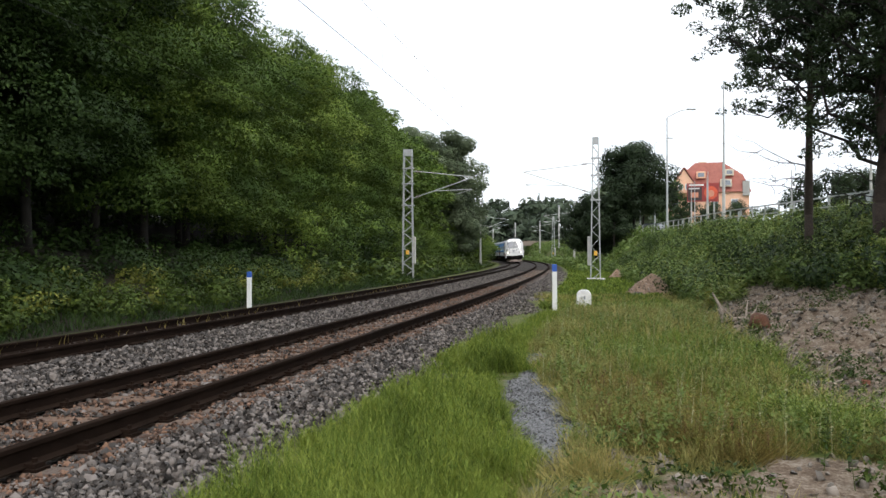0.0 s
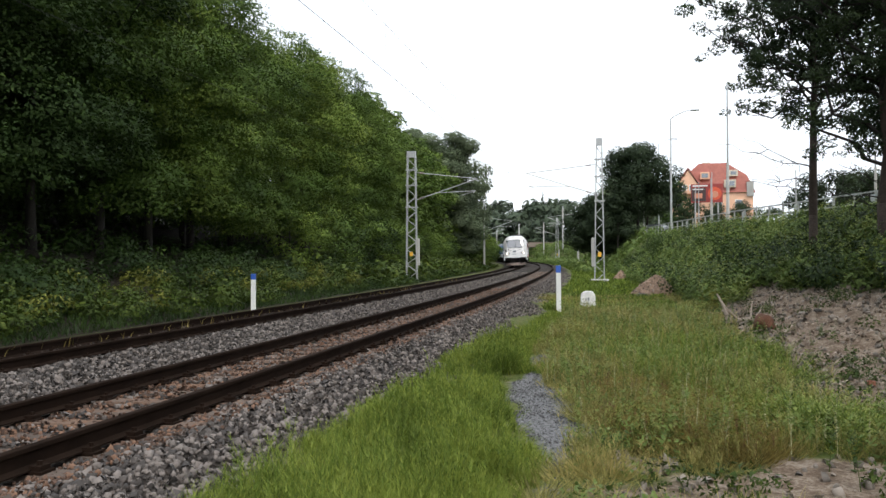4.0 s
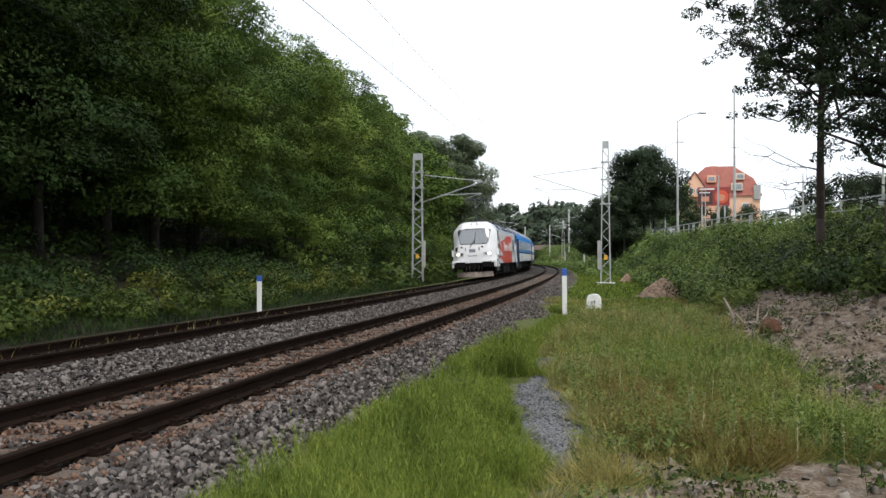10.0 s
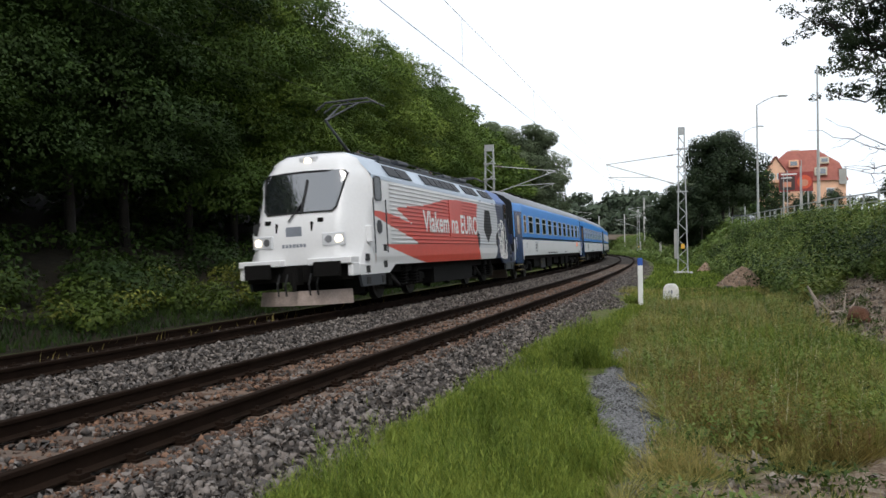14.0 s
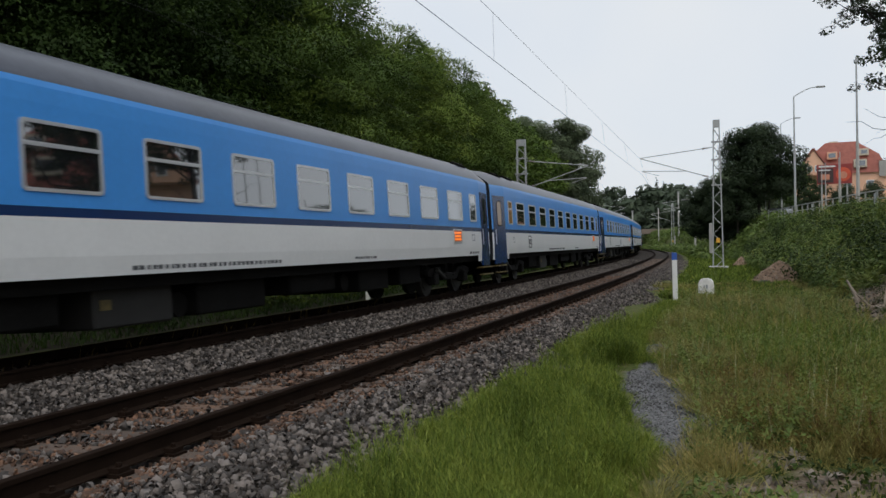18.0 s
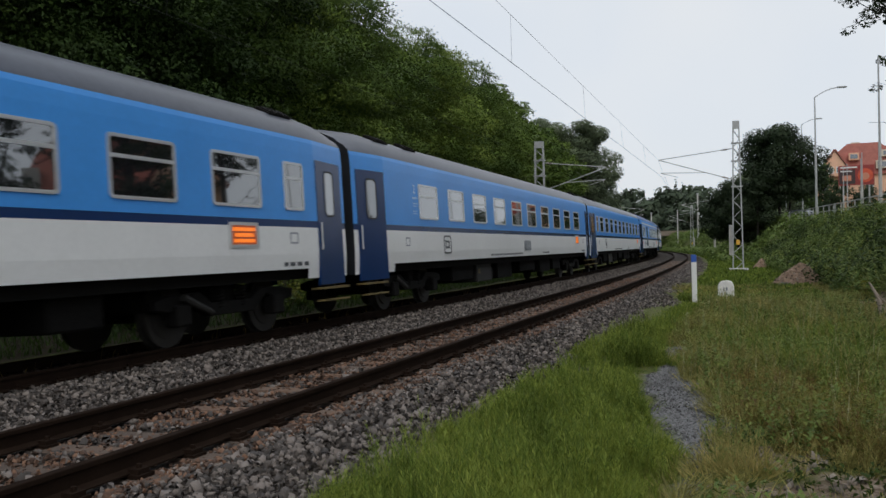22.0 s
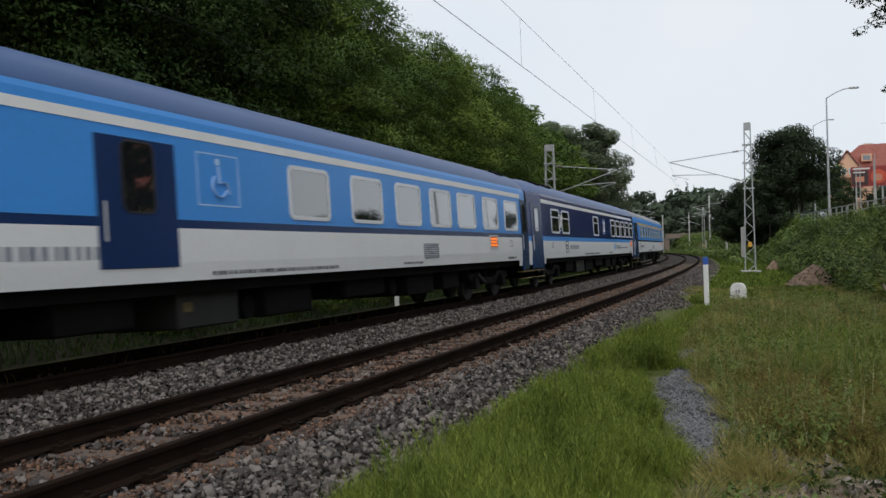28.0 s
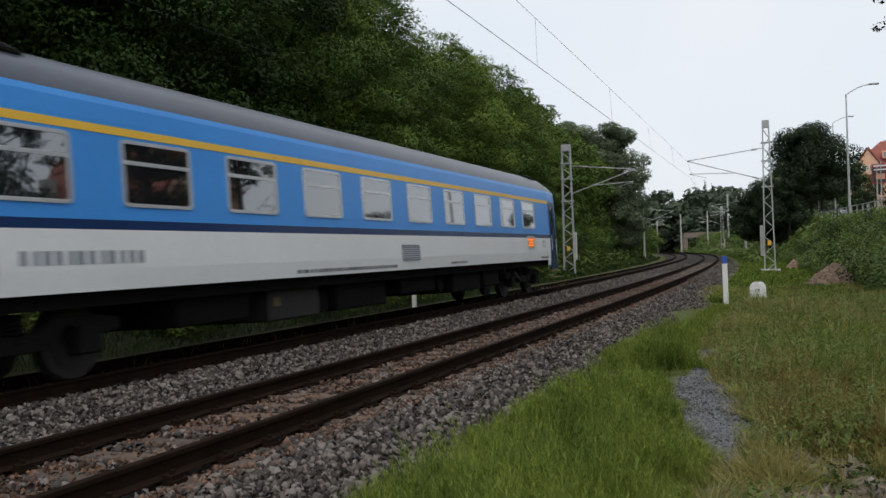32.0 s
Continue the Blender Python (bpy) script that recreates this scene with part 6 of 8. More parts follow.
    plant([green, green2], [(24.0, 122, 0.85), (26.5, 128, 1.0), (29, 136, 1.05), (27, 148, 0.9), (31, 160, 1.1), (33, 120, 1.0), (35, 145, 1.2)])
    willow = make_tree(55, 14.6, 4.7, 1.8, 0.15, 360, LEAF_C, label="tall rounded grey-green willow beside the curve", crown_r=(0.9, 1.7), blobs=85, group="curve trees")
    plant([willow], [(1.0, 101, 1.05), (-3.6, 98, 0.97), (1.1, 111, 1.02)])
    plant([green2, green], [(*from_track(s, -12.5 + random.uniform(-1, 1)), random.uniform(0.85, 1.1)) for s in np.arange(128, 215, 6.5)])
    # far wooded hill that closes the valley
    rng = np.random.default_rng(8)
    blobs = []
    for i in range(640):
        y = rng.uniform(235, 330)
        x = rng.uniform(-60, 150) if i % 2 else rng.uniform(-5, 60)
        top = 12 + 0.085 * (y - 235) + 2.5 * math.sin(x * 0.05) + 0.03 * max(0, x - 20)
        blobs.append((x, y, rng.uniform(-1.0, top) if i % 3 else rng.uniform(-1.5, 5), rng.uniform(2.2, 4.2)))
    tagged(link("far_woods", leaf_cloud(rng, blobs, 7, 1.25), FAR_LEAF), "distant dark green wooded hill", "woods", kind="stuff")
    # spruces on the far hill
    def spruce(seed):
        r = np.random.default_rng(seed)
        t = thing("spruce_tree", (0, 0, 0), "distant dark slender spruce", "tree", "far spruces")
        bm = bmesh.new()
        rod(bm, (0, 0, -0.5), (0, 0, 9.5), 0.16, 0.03)
        part("trunk", bm, BARK, t)
        link("crown", leaf_cloud(r, [(r.normal(0, 0.15), r.normal(0, 0.15), 1.5 + 8.3 * i / 12, 1.5 * (1 - i / 12.5) + 0.2) for i in range(13)], 60, 0.32), LEAF_D, t)
        return t
    sp = [spruce(61), spruce(62)]
    for i, (x, y, z, k) in enumerate(((33, 285, 13, 1.0), (35.5, 287, 13, 0.9), (37.8, 288, 12, 0.95), (22, 280, 13, 0.7), (17, 280, 13.5, 0.6), (84, 110, 5, 0.6), (79, 105, 5, 0.7), (73, 100, 5, 0.55))):
        m = pose(x, y, z if y > 200 else gz(x, y), 0, 0, 40 * i)
        ob = sp[i] if i < 2 else copy_thing(sp[i % 2], m)
        ob.matrix_basis = m
        ob.scale = (k, k, k)
    # row of bushes and small trees behind the road
    far = make_tree(56, 6.6, 2.2, 0.5, 0.22, 110, LEAF_D, label="small dark round tree behind the road", crown_r=(0.9, 1.4), blobs=12, group="road trees")
    plant([far], [(54.5, 128, 1.15), (60, 135, 0.8), (42, 118, 0.8), (46, 122, 0.7), (70, 112, 0.9), (62, 92, 0.8), (56, 78, 0.8), (48, 62, 0.85), (40, 52, 0.7), (36, 44, 0.8), (64, 100, 1.0), (33, 110, 0.8), (37, 114, 0.75), (22, 50, 0.46), (24, 51, 0.5), (26, 52, 0.52), (22.6, 46.5, 0.4), (24.5, 48.0, 0.46), (27, 56, 0.5), (29, 58, 0.56), (25, 56, 0.46), (31, 60, 0.6), (20.8, 43, 0.38), (30.5, 106, 0.62), (35, 108, 0.66), (39.5, 112, 0.7), (32.4, 102, 0.5), (26, 19, 0.9), (29, 27, 1.0), (27, 12, 0.85), (30, 20, 0.95), (26.5, 4, 0.9), (28, -6, 0.8)])


build_growth()


def feathered_tree(seed, at, height, trunk_r, crown_from, spread, label, twigs=(), boughs=30, rise=(0.55, 1.35)):
    """A tall open tree whose rising boughs show: leafy sprays at their ends, gaps of sky between."""
    rng = np.random.default_rng(seed)
    t = thing("roadside_tree", (at[0], at[1], gz(*at)), label, "tree", "tall roadside trees")
    bm = bmesh.new()
    pts = [Vector((0, 0, -0.4))]
    for i in range(1, 9):
        pts.append(Vector((rng.normal(0, 0.07), rng.normal(0, 0.07), height * i / 8)))
    for i in range(8):
        rod(bm, pts[i], pts[i + 1], trunk_r * (1 - i / 9.0), trunk_r * (1 - (i + 1) / 9.0), 10, caps=(i in (0, 7)))
    part("trunk", bm, BARK_PALE, t, smooth=True)
    tips = []

    def limb(bm, p, q, r0, r1, n, wild):
        """A crooked limb; gives back its joints."""
        out = [p]
        for i in range(1, n + 1):
            e = p.lerp(q, i / n)
            if i < n:
                e = e + Vector((rng.normal(0, wild), rng.normal(0, wild), rng.normal(0, wild)))
            rod(bm, out[-1], e, r0 + (r1 - r0) * (i - 1) / n, r0 + (r1 - r0) * i / n, 6, False)
            out.append(e)
        return out
    for i in range(boughs):
        k = (i / boughs) ** 0.9
        h = crown_from + (height - crown_from) * k
        a = i * 2.4 + rng.uniform(-0.5, 0.5)
        ln = spread * (0.75 + 0.4 * math.sin(math.pi * min(1, k + 0.15))) * rng.uniform(0.55, 1.0) * (1 - 0.45 * k)
        p = Vector((0, 0, h))
        tip = p + Vector((math.cos(a) * ln, math.sin(a) * ln, ln * rng.uniform(*rise)))
        bm = bmesh.new()
        r = trunk_r * 0.3 * (1 - 0.6 * k)
        js = limb(bm, p, tip, r, 0.012, 5, 0.07 * ln)
        for j in range(10):
            n = rng.integers(1, 5)
            q = js[n].lerp(js[n + 1], rng.random())
            e = q + Vector((rng.normal(0, 0.55), rng.normal(0, 0.55), rng.uniform(-0.35, 0.6)))
            limb(bm, q, e, 0.014, 0.004, 3, 0.06)
            for d in (0.5, 1.0):
                c = q.lerp(e, d)
                tips.append((c.x + rng.normal(0, 0.12), c.y + rng.normal(0, 0.12), c.z + rng.normal(0, 0.1), rng.uniform(0.16, 0.38)))
        part("bough", bm, BARK, t)
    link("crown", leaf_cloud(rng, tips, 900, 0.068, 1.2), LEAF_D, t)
    # bare lower branches
    for z, a, ln, up in twigs:
        bm = bmesh.new()
        js = limb(bm, Vector((0, 0, z)), Vector((math.cos(a) * ln, math.sin(a) * ln, z + up)), 0.020, 0.005, 7, 0.03 * ln)
        for j in range(5):
            q = js[rng.integers(2, 6)]
            limb(bm, q, q + Vector((rng.normal(0, 0.4), rng.normal(0, 0.3), rng.uniform(-0.7, 0.45))), 0.010, 0.003, 4, 0.06)
        part("bare_branch", bm, BARK, t, "thin bare branch")
    return t


BARK_PALE = mat("brown_flaky_bark", (0.055, 0.039, 0.03), 0.95, 0, 0.45, 5, 22, 1.0)
feathered_tree(71, (12.2, 27.6), 12.8, 0.16, 4.5, 4.5, "tall slender roadside tree with bare lower branches",
               [(2.4, 3.05, 2.2, 0.35), (2.8, 3.5, 2.6, -0.1), (3.2, 2.8, 3.0, 0.9), (2.7, 5.9, 1.8, 0.5), (3.0, 3.3, 2.8, 1.3), (3.5, 4.4, 2.0, 0.8)], 56, (0.28, 1.05))
feathered_tree(72, (12.2, 23.0), 11.5, 0.22, 2.2, 4.0, "thick-trunked roadside tree with dark sparse crown", [(1.6, 3.0, 1.8, 0.2), (1.9, 3.4, 1.6, 0.6), (1.3, 2.7, 1.4, 0.5)], 50, (0.28, 1.05))
_near = feathered_tree(76, (13.6, 17.0), 11.5, 0.2, 1.6, 4.2, "tall roadside tree on the bank with dark crown", (), 44)
for _x, _y, _turn in ((13.2, 10.5, 80), (14.6, 3.5, 200)):
    copy_thing(_near, pose(_x, _y, gz(_x, _y), 0, 0, _turn))


# ---- overhead line ----
def lattice_mast(x, y, h, rz, w0=0.62, w1=0.34, plinth=True, box_side=0):
    """Four angle legs, zigzag lacing, cross plates, a capped top and a concrete base."""
    z = gz(x, y)
    t = thing("catenary_mast", (x, y, z), "galvanised steel lattice catenary mast on a concrete base", "mast", "catenary masts", rz)
    d = 0.30

    def half(k):
        return (w0 + (w1 - w0) * k) / 2
    for sx in (-1, 1):
        for sy in (-1, 1):
            bm = bmesh.new()
            beam(bm, (sx * half(0), sy * d / 2, 0), (sx * half(1), sy * d / 2, h), 0.07, 0.07)
            part("leg", bm, STEEL, t)
    n = 17
    for sy in (-1, 1):
        for i in range(n):
            k0, k1 = i / n, (i + 1) / n
            sg = 1 if i % 2 else -1
            bm = bmesh.new()
            beam(bm, (sg * half(k0), sy * d / 2, h * k0), (-sg * half(k1), sy * d / 2, h * k1), 0.035, 0.035)
            part("lacing_bar", bm, STEEL, t)
    for k in (0.56, 0.73, 0.85):
        bm = bmesh.new()
        box(bm, -half(k) - 0.12, half(k) + 0.12, -d / 2 - 0.05, d / 2 + 0.05, h * k, h * k + 0.07)
        part("cross_plate", bm, STEEL, t)
    bm = bmesh.new()
    box(bm, -w1 / 2 - 0.03, w1 / 2 + 0.03, -d / 2 - 0.03, d / 2 + 0.03, h - 0.45, h)
    part("mast_cap", bm, STEEL, t, "pale steel cap")
    if plinth:
        bm = bmesh.new()
        box(bm, -0.62, 0.62, -0.55, 0.55, -0.4, 0.17)
        part("plinth", bevelled(bm, 0.05), CONCRETE, t, "pale concrete base")
    bm = bmesh.new()
    box(bm, -0.11, 0.11, -d / 2 - 0.06, -d / 2 - 0.04, 1.65, 1.95)
    part("warning_plate", bm, YELLOW, t, "small yellow warning plate")
    bm = bmesh.new()
    box(bm, box_side * 0.42 - 0.1, box_side * 0.42 + 0.1, 0.05, 0.3, 1.0, 2.9)
    part("counterweight", bevelled(bm, 0.02), CONCRETE, t, "pale tensioning counterweight")
    return t


def cantilever(mast, s, u, top, reach, sign):
    """A bracket with insulators, from a mast towards its track; sign: -1 reaches left."""
    base, a = on_track(s, u)
    side = Vector((math.cos(a), math.sin(a), 0)) * sign
    z0 = Vector((base.x, base.y, 0))
    p_up, p_tip, p_low = z0 + Vector((0, 0, top)), z0 + side * reach + Vector((0, 0, top - 0.5)), z0 + Vector((0, 0, top - 1.95))
    k = thing("cantilever", (0, 0, 0), "thin steel catenary bracket with brown insulators", "bracket", "catenary brackets")
    for name, p, q, r in (("top_tube", p_up, p_tip, 0.03), ("strut", p_low, p_tip, 0.035), ("steady_tube", p_low.lerp(p_tip, 0.35), p_low.lerp(p_tip, 0.35) + side * reach * 0.62 + Vector((0, 0, 0.1)), 0.028)):
        bm = bmesh.new()
        rod(bm, p, q, r, n=6)
        part(name, bm, STEEL, k)
    e = p_low.lerp(p_tip, 0.35) + side * reach * 0.55 + Vector((0, 0, 0.08))
    bm = bmesh.new()
    rod(bm, e + side * 0.3, e - side * 0.75 + Vector((0, 0, -0.3)), 0.02, n=6)
    part("registration_arm", bm, STEEL, k)
    for p, q in ((p_up, p_tip), (p_low, p_tip)):
        bm = bmesh.new()
        for i in range(5):
            c = p + (q - p).normalized() * (0.3 + 0.07 * i)
            rod(bm, c, c + (q - p).normalized() * 0.035, 0.07, n=8)
        part("insulator", bm, PORCELAIN, k)
    return p_tip, e + side * 0.25 + Vector((0, 0, -0.24))


def wire(a, b, r, sag, parent, name, n=14):
    bm = bmesh.new()
    pts = [Vector(a).lerp(Vector(b), i / n) - Vector((0, 0, 4 * sag * (i / n) * (1 - i / n))) for i in range(n + 1)]
    for i in range(n):
        rod(bm, pts[i], pts[i + 1], r, n=6, caps=False)
    return part(name, bm, WIRE, parent, smooth=True), pts


def build_overhead():
    lattice_mast(10.0, 54.3, 9.4, -9, box_side=-1)
    lattice_mast(-2.47, 58.45, 9.05, -9, w0=0.75, w1=0.55, plinth=False, box_side=1)
    tips = {}
    tips["r"] = cantilever(None, 52.7, 4.35, 7.35, 4.5, -1)
    tips["l"] = cantilever(None, 54.7, -8.1, 7.25, 4.4, 1)
    # plain poles and far masts along the curve
    for x, y, h, r in ((19.5, 123, 9.2, 0.16), (5.0, 110.4, 7.7, 0.14), (25.5, 182, 9.5, 0.2), (24.0, 205, 8.5, 0.15), (18.5, 212, 9.5, 0.2), (13, 215, 8.0, 0.15)):
        t = thing("line_pole", (x, y, gz(x, y)), "plain grey catenary pole beside the curve", "pole", "line poles")
        bm = bmesh.new()
        rod(bm, (0, 0, -0.3), (0, 0, h), r, r * 0.75, 10)
        part("shaft", bm, CONCRETE, t)
        bm = bmesh.new()
        box(bm, -r * 1.1, r * 1.1, -r * 1.1, r * 1.1, h - 0.15, h + 0.05)
        part("cap", bm, STEEL, t)
    lattice_mast(22.9, 172, 9.4, -5, box_side=1)
    far = []
    for s, u, sg in ((123, 4.6, -1), (136, -8.6, 1), (172, 5.6, -1), (180, -8.6, 1)):
        far.append(cantilever(None, s, u, 7.6, 4.0, sg))
    t = thing("overhead_wires", (0, 0, 0), "contact and carrying wires above both tracks", "wires", kind="structure")
    # over the near track: from above the camera to the right-hand bracket, then on round the curve
    def back_to(tip, past, y=-18.0):
        return tip + (past - tip) * ((y - tip.y) / (past.y - tip.y))
    behind = back_to(tips["r"][0], Vector((-1.67, 16.9, 6.6)))
    w1, pts = wire(behind, tips["r"][0], 0.0045, 0.0, t, "carrying_wire", 24)
    low = back_to(tips["r"][1], Vector((-2.32, 13.4, 5.5)))
    _, pts2 = wire(low, tips["r"][1], 0.006, 0.0, t, "contact_wire", 24)
    for i in range(3, 24, 3):
        wire(pts[i], pts2[i], 0.003, 0, t, "dropper", 1)
    wire(tips["r"][0], far[0][0], 0.006, 0.7, t, "carrying_wire")
    wire(tips["r"][1], far[0][1], 0.0085, 0.05, t, "contact_wire")
    wire(far[0][0], far[2][0], 0.006, 0.5, t, "carrying_wire")
    wire(far[0][1], far[2][1], 0.0085, 0.05, t, "contact_wire")
    b2, _ = on_track(-18, -GAP, 6.95)
    l2, _ = on_track(-18, -GAP, 5.5)
    _, pts = wire(b2, tips["l"][0], 0.004, 0.35, t, "carrying_wire", 24)
    _, pts2 = wire(l2, tips["l"][1], 0.0045, 0.05, t, "contact_wire", 24)
    for i in range(3, 24, 3):
        wire(pts[i], pts2[i], 0.003, 0, t, "dropper", 1)
    wire(tips["l"][0], far[1][0], 0.006, 0.7, t, "carrying_wire")
    wire(tips["l"][1], far[1][1], 0.0085, 0.05, t, "contact_wire")
    wire(far[1][0], far[3][0], 0.006, 0.5, t, "carrying_wire")


build_overhead()


# ---- small trackside things ----
def marker_post(x, y, h, lean=0.0):
    t = thing("marker_post", (x, y, gz(x, y)), "slim white trackside post with a blue top", "post", "marker posts")
    bm = bmesh.new()
    box(bm, -0.075, 0.075, -0.05, 0.05, -0.2, h * 0.85)
    part("shaft", bevelled(bm, 0.012), WHITE, t)
    bm = bmesh.new()
    box(bm, -0.078, 0.078, -0.053, 0.053, h * 0.84, h)
    part("blue_top", bevelled(bm, 0.012), BLUE_CAP, t, "blue painted top")
    t.rotation_euler = (0, radians(lean), radians(-8))


marker_post(3.51, 26.0, 1.45, -0.6)
marker_post(-6.56, 28.06, 1.22)


def kilometre_stone(x, y):
    t = thing("kilometre_stone", (x, y, gz(x, y)), "white painted rounded kilometre stone in the grass", "stone")
    bm = bmesh.new()
    prof = [(-0.24, -0.2), (0.24, -0.2), (0.235, 0.42), (0.2, 0.53), (0.12, 0.59), (-0.12, 0.59), (-0.2, 0.53), (-0.235, 0.42)]
    a = [bm.verts.new((px, -0.13, pz)) for px, pz in prof]
    b = [bm.verts.new((px, 0.13, pz)) for px, pz in prof]
    bm.faces.new(a)
    bm.faces.new(b[::-1])
    for i in range(len(prof)):
        bm.faces.new((a[i], b[i], b[(i + 1) % len(prof)], a[(i + 1) % len(prof)]))
    bmesh.ops.recalc_face_normals(bm, faces=bm.faces)
    part("body", bevelled(bm, 0.03, 2), STONE_WHITE, t)
    bm = bmesh.new()
    for i, (px, pz, w, h) in enumerate(((-0.05, 0.34, 0.03, 0.1), (0.03, 0.34, 0.05, 0.1), (0.0, 0.18, 0.035, 0.1))):
        box(bm, px - w / 2, px + w / 2, -0.134, -0.128, pz - h / 2, pz + h / 2)
    part("figures", bm, GREY_TEXT, t, "grey figures as plain bars")
    t.rotation_euler = (radians(2), radians(-2), radians(-14))


STONE_WHITE = mat("chipped_white_limewash", (0.80, 0.79, 0.76), 0.85, 0, 0.25, 5, 40, 0.5)
kilometre_stone(4.65, 27.27)


def lump(name, x, y, size, material, label, category, seed, z=0.0, flat=0.6):
    """An uneven heap or boulder."""
    rng = np.random.default_rng(seed)
    bm = bmesh.new()
    bmesh.ops.create_icosphere(bm, subdivisions=4 if size[0] > 0.6 else 3, radius=1)
    for v in bm.verts:
        n = noise.noise(v.co * 1.7 + Vector((seed, 0, 0))) * 0.28 + noise.noise(v.co * 5 + Vector((0, seed, 0))) * 0.09 + noise.noise(v.co * 13 + Vector((0, 0, seed))) * (0.06 if size[0] < 0.6 else 0.12)
        v.co = Vector((v.co.x * size[0], v.co.y * size[1], max(v.co.z, -0.35) * size[2])) * (1 + n)
    ob = part(name, bm, material, None, smooth=size[0] < 0.6)
    ob.matrix_basis = pose(x, y, gz(x, y) + z, 0, 0, float(rng.uniform(0, 360)))
    return tagged(ob, label, category)


CLAY = mat("reddish_clay_soil", (0.23, 0.15, 0.10), 0.95, 0, 0.55, 5, 30, 1.0, tint=(0.40, 0.29, 0.21))
DARK_STONE = mat("dark_rock", (0.0432, 0.0396, 0.036), 0.9, 0, 0.4, 4, 30, 0.6)
PALE_STONE = mat("pale_rock", (0.194, 0.173, 0.151), 0.9, 0, 0.35, 4, 30, 0.6)
BRICK = mat("broken_red_brick", (0.24, 0.095, 0.06), 0.9, 0, 0.25, 6, 40, 0.4)
def soil_mound(x, y, r, h, seed, label):
    """A tipped cone of crumbling soil with loose clods on it."""
    rng = np.random.default_rng(seed)
    t = thing("soil_mound", (x, y, gz(x, y) - 0.06), label, "soil mound")

    def top(px, py):
        q = math.hypot(px, py) / r
        return h * max(0.0, 1 - q ** 1.25) * (1 + 0.35 * noise.noise(Vector((px * 1.6, py * 1.6, seed)))) + 0.05 * noise.noise(Vector((px * 7, py * 7, seed))) + 0.03 * noise.noise(Vector((px * 17, py * 17, seed)))
    bm = bmesh.new()
    rings = []
    for i in range(17):
        q = r * 1.12 * i / 16
        rings.append([bm.verts.new((q * math.cos(2 * math.pi * k / 44) * 1.25, q * math.sin(2 * math.pi * k / 44), top(q * math.cos(2 * math.pi * k / 44), q * math.sin(2 * math.pi * k / 44)))) for k in range(44 if i else 1)])
    for k in range(44):
        bm.faces.new((rings[0][0], rings[1][k], rings[1][(k + 1) % 44]))
    for i in range(1, 16):
        for k in range(44):
            bm.faces.new((rings[i][k], rings[i + 1][k], rings[i + 1][(k + 1) % 44], rings[i][(k + 1) % 44]))
    part("body", bm, CLAY, t)
    bm = bmesh.new()
    for i in range(int(240 * r)):
        a, q = rng.uniform(0, 6.28), r * math.sqrt(rng.random()) * 1.15
        px, py, sz = q * math.cos(a), q * math.sin(a), rng.uniform(0.015, 0.05)
        m = Matrix.Translation((px * 1.25, py, top(px, py))) @ Euler(rng.uniform(0, 3, 3)).to_matrix().to_4x4()
        box(bm, -sz, sz, -sz * 0.7, sz * 0.7, -sz * 0.6, sz * 0.6, m)
    tagged(part("loose_soil", bm, EARTH, t, "loose clods"), "loose clods", kind="stuff")


EARTH = mat("light_brown_earth", (0.18, 0.133, 0.095), 0.95, 0, 0.4, 6, 40, 0.6, island_vary=0.9, tint=(0.33, 0.27, 0.215))
soil_mound(9.1, 36.3, 1.0, 0.95, 3, "tipped heap of reddish clay soil at the bank's foot")
soil_mound(12.4, 59, 0.6, 0.8, 4, "small heap of reddish clay soil")
lump("boulder", 8.15, 34.6, (0.42, 0.3, 0.22), DARK_STONE, "dark boulder at the soil heap", "boulder", 5)
rs = random.Random(12)
for i in range(34):
    s_, u_ = rs.uniform(7, 26), rs.uniform(8.3, 12.5)
    x_, y_ = from_track(s_, u_)
    k_ = rs.uniform(0.05, 0.13) * (1.6 if i % 9 == 0 else 1)
    lump("rock", x_, y_, (k_, k_ * 0.8, k_ * 0.55), PALE_STONE if i % 3 else DARK_STONE, "rough loose rock on the bare earth bank" if i % 3 else "dark rock on the bare earth bank", "rock", 20 + i)
lump("rock", 1.06, 16.6, (0.07, 0.06, 0.06), WHITE, "white stone at the ballast's edge", "rock", 77)


def brick_piece(x, y, rz):
    bm = bmesh.new()
    box(bm, -0.08, 0.06, -0.045, 0.045, -0.02, 0.045)
    ob = part("brick_fragment", bevelled(bm, 0.012), BRICK)
    ob.matrix_basis = pose(x, y, gz(x, y) + 0.03, 8, 5, rz)
    tagged(ob, "broken red brick lying on the dirt", "brick")


brick_piece(4.72, 9.21, 20)
brick_piece(5.3, 10.4, 70)

WOOD_PALE = mat("bleached_dead_wood", (0.288, 0.238, 0.194), 0.9, 0, 0.3, 6, 40, 0.5)
WOOD_ROT = mat("rotten_red_brown_wood", (0.10, 0.045, 0.025), 0.95, 0, 0.5, 6, 30, 1.0)


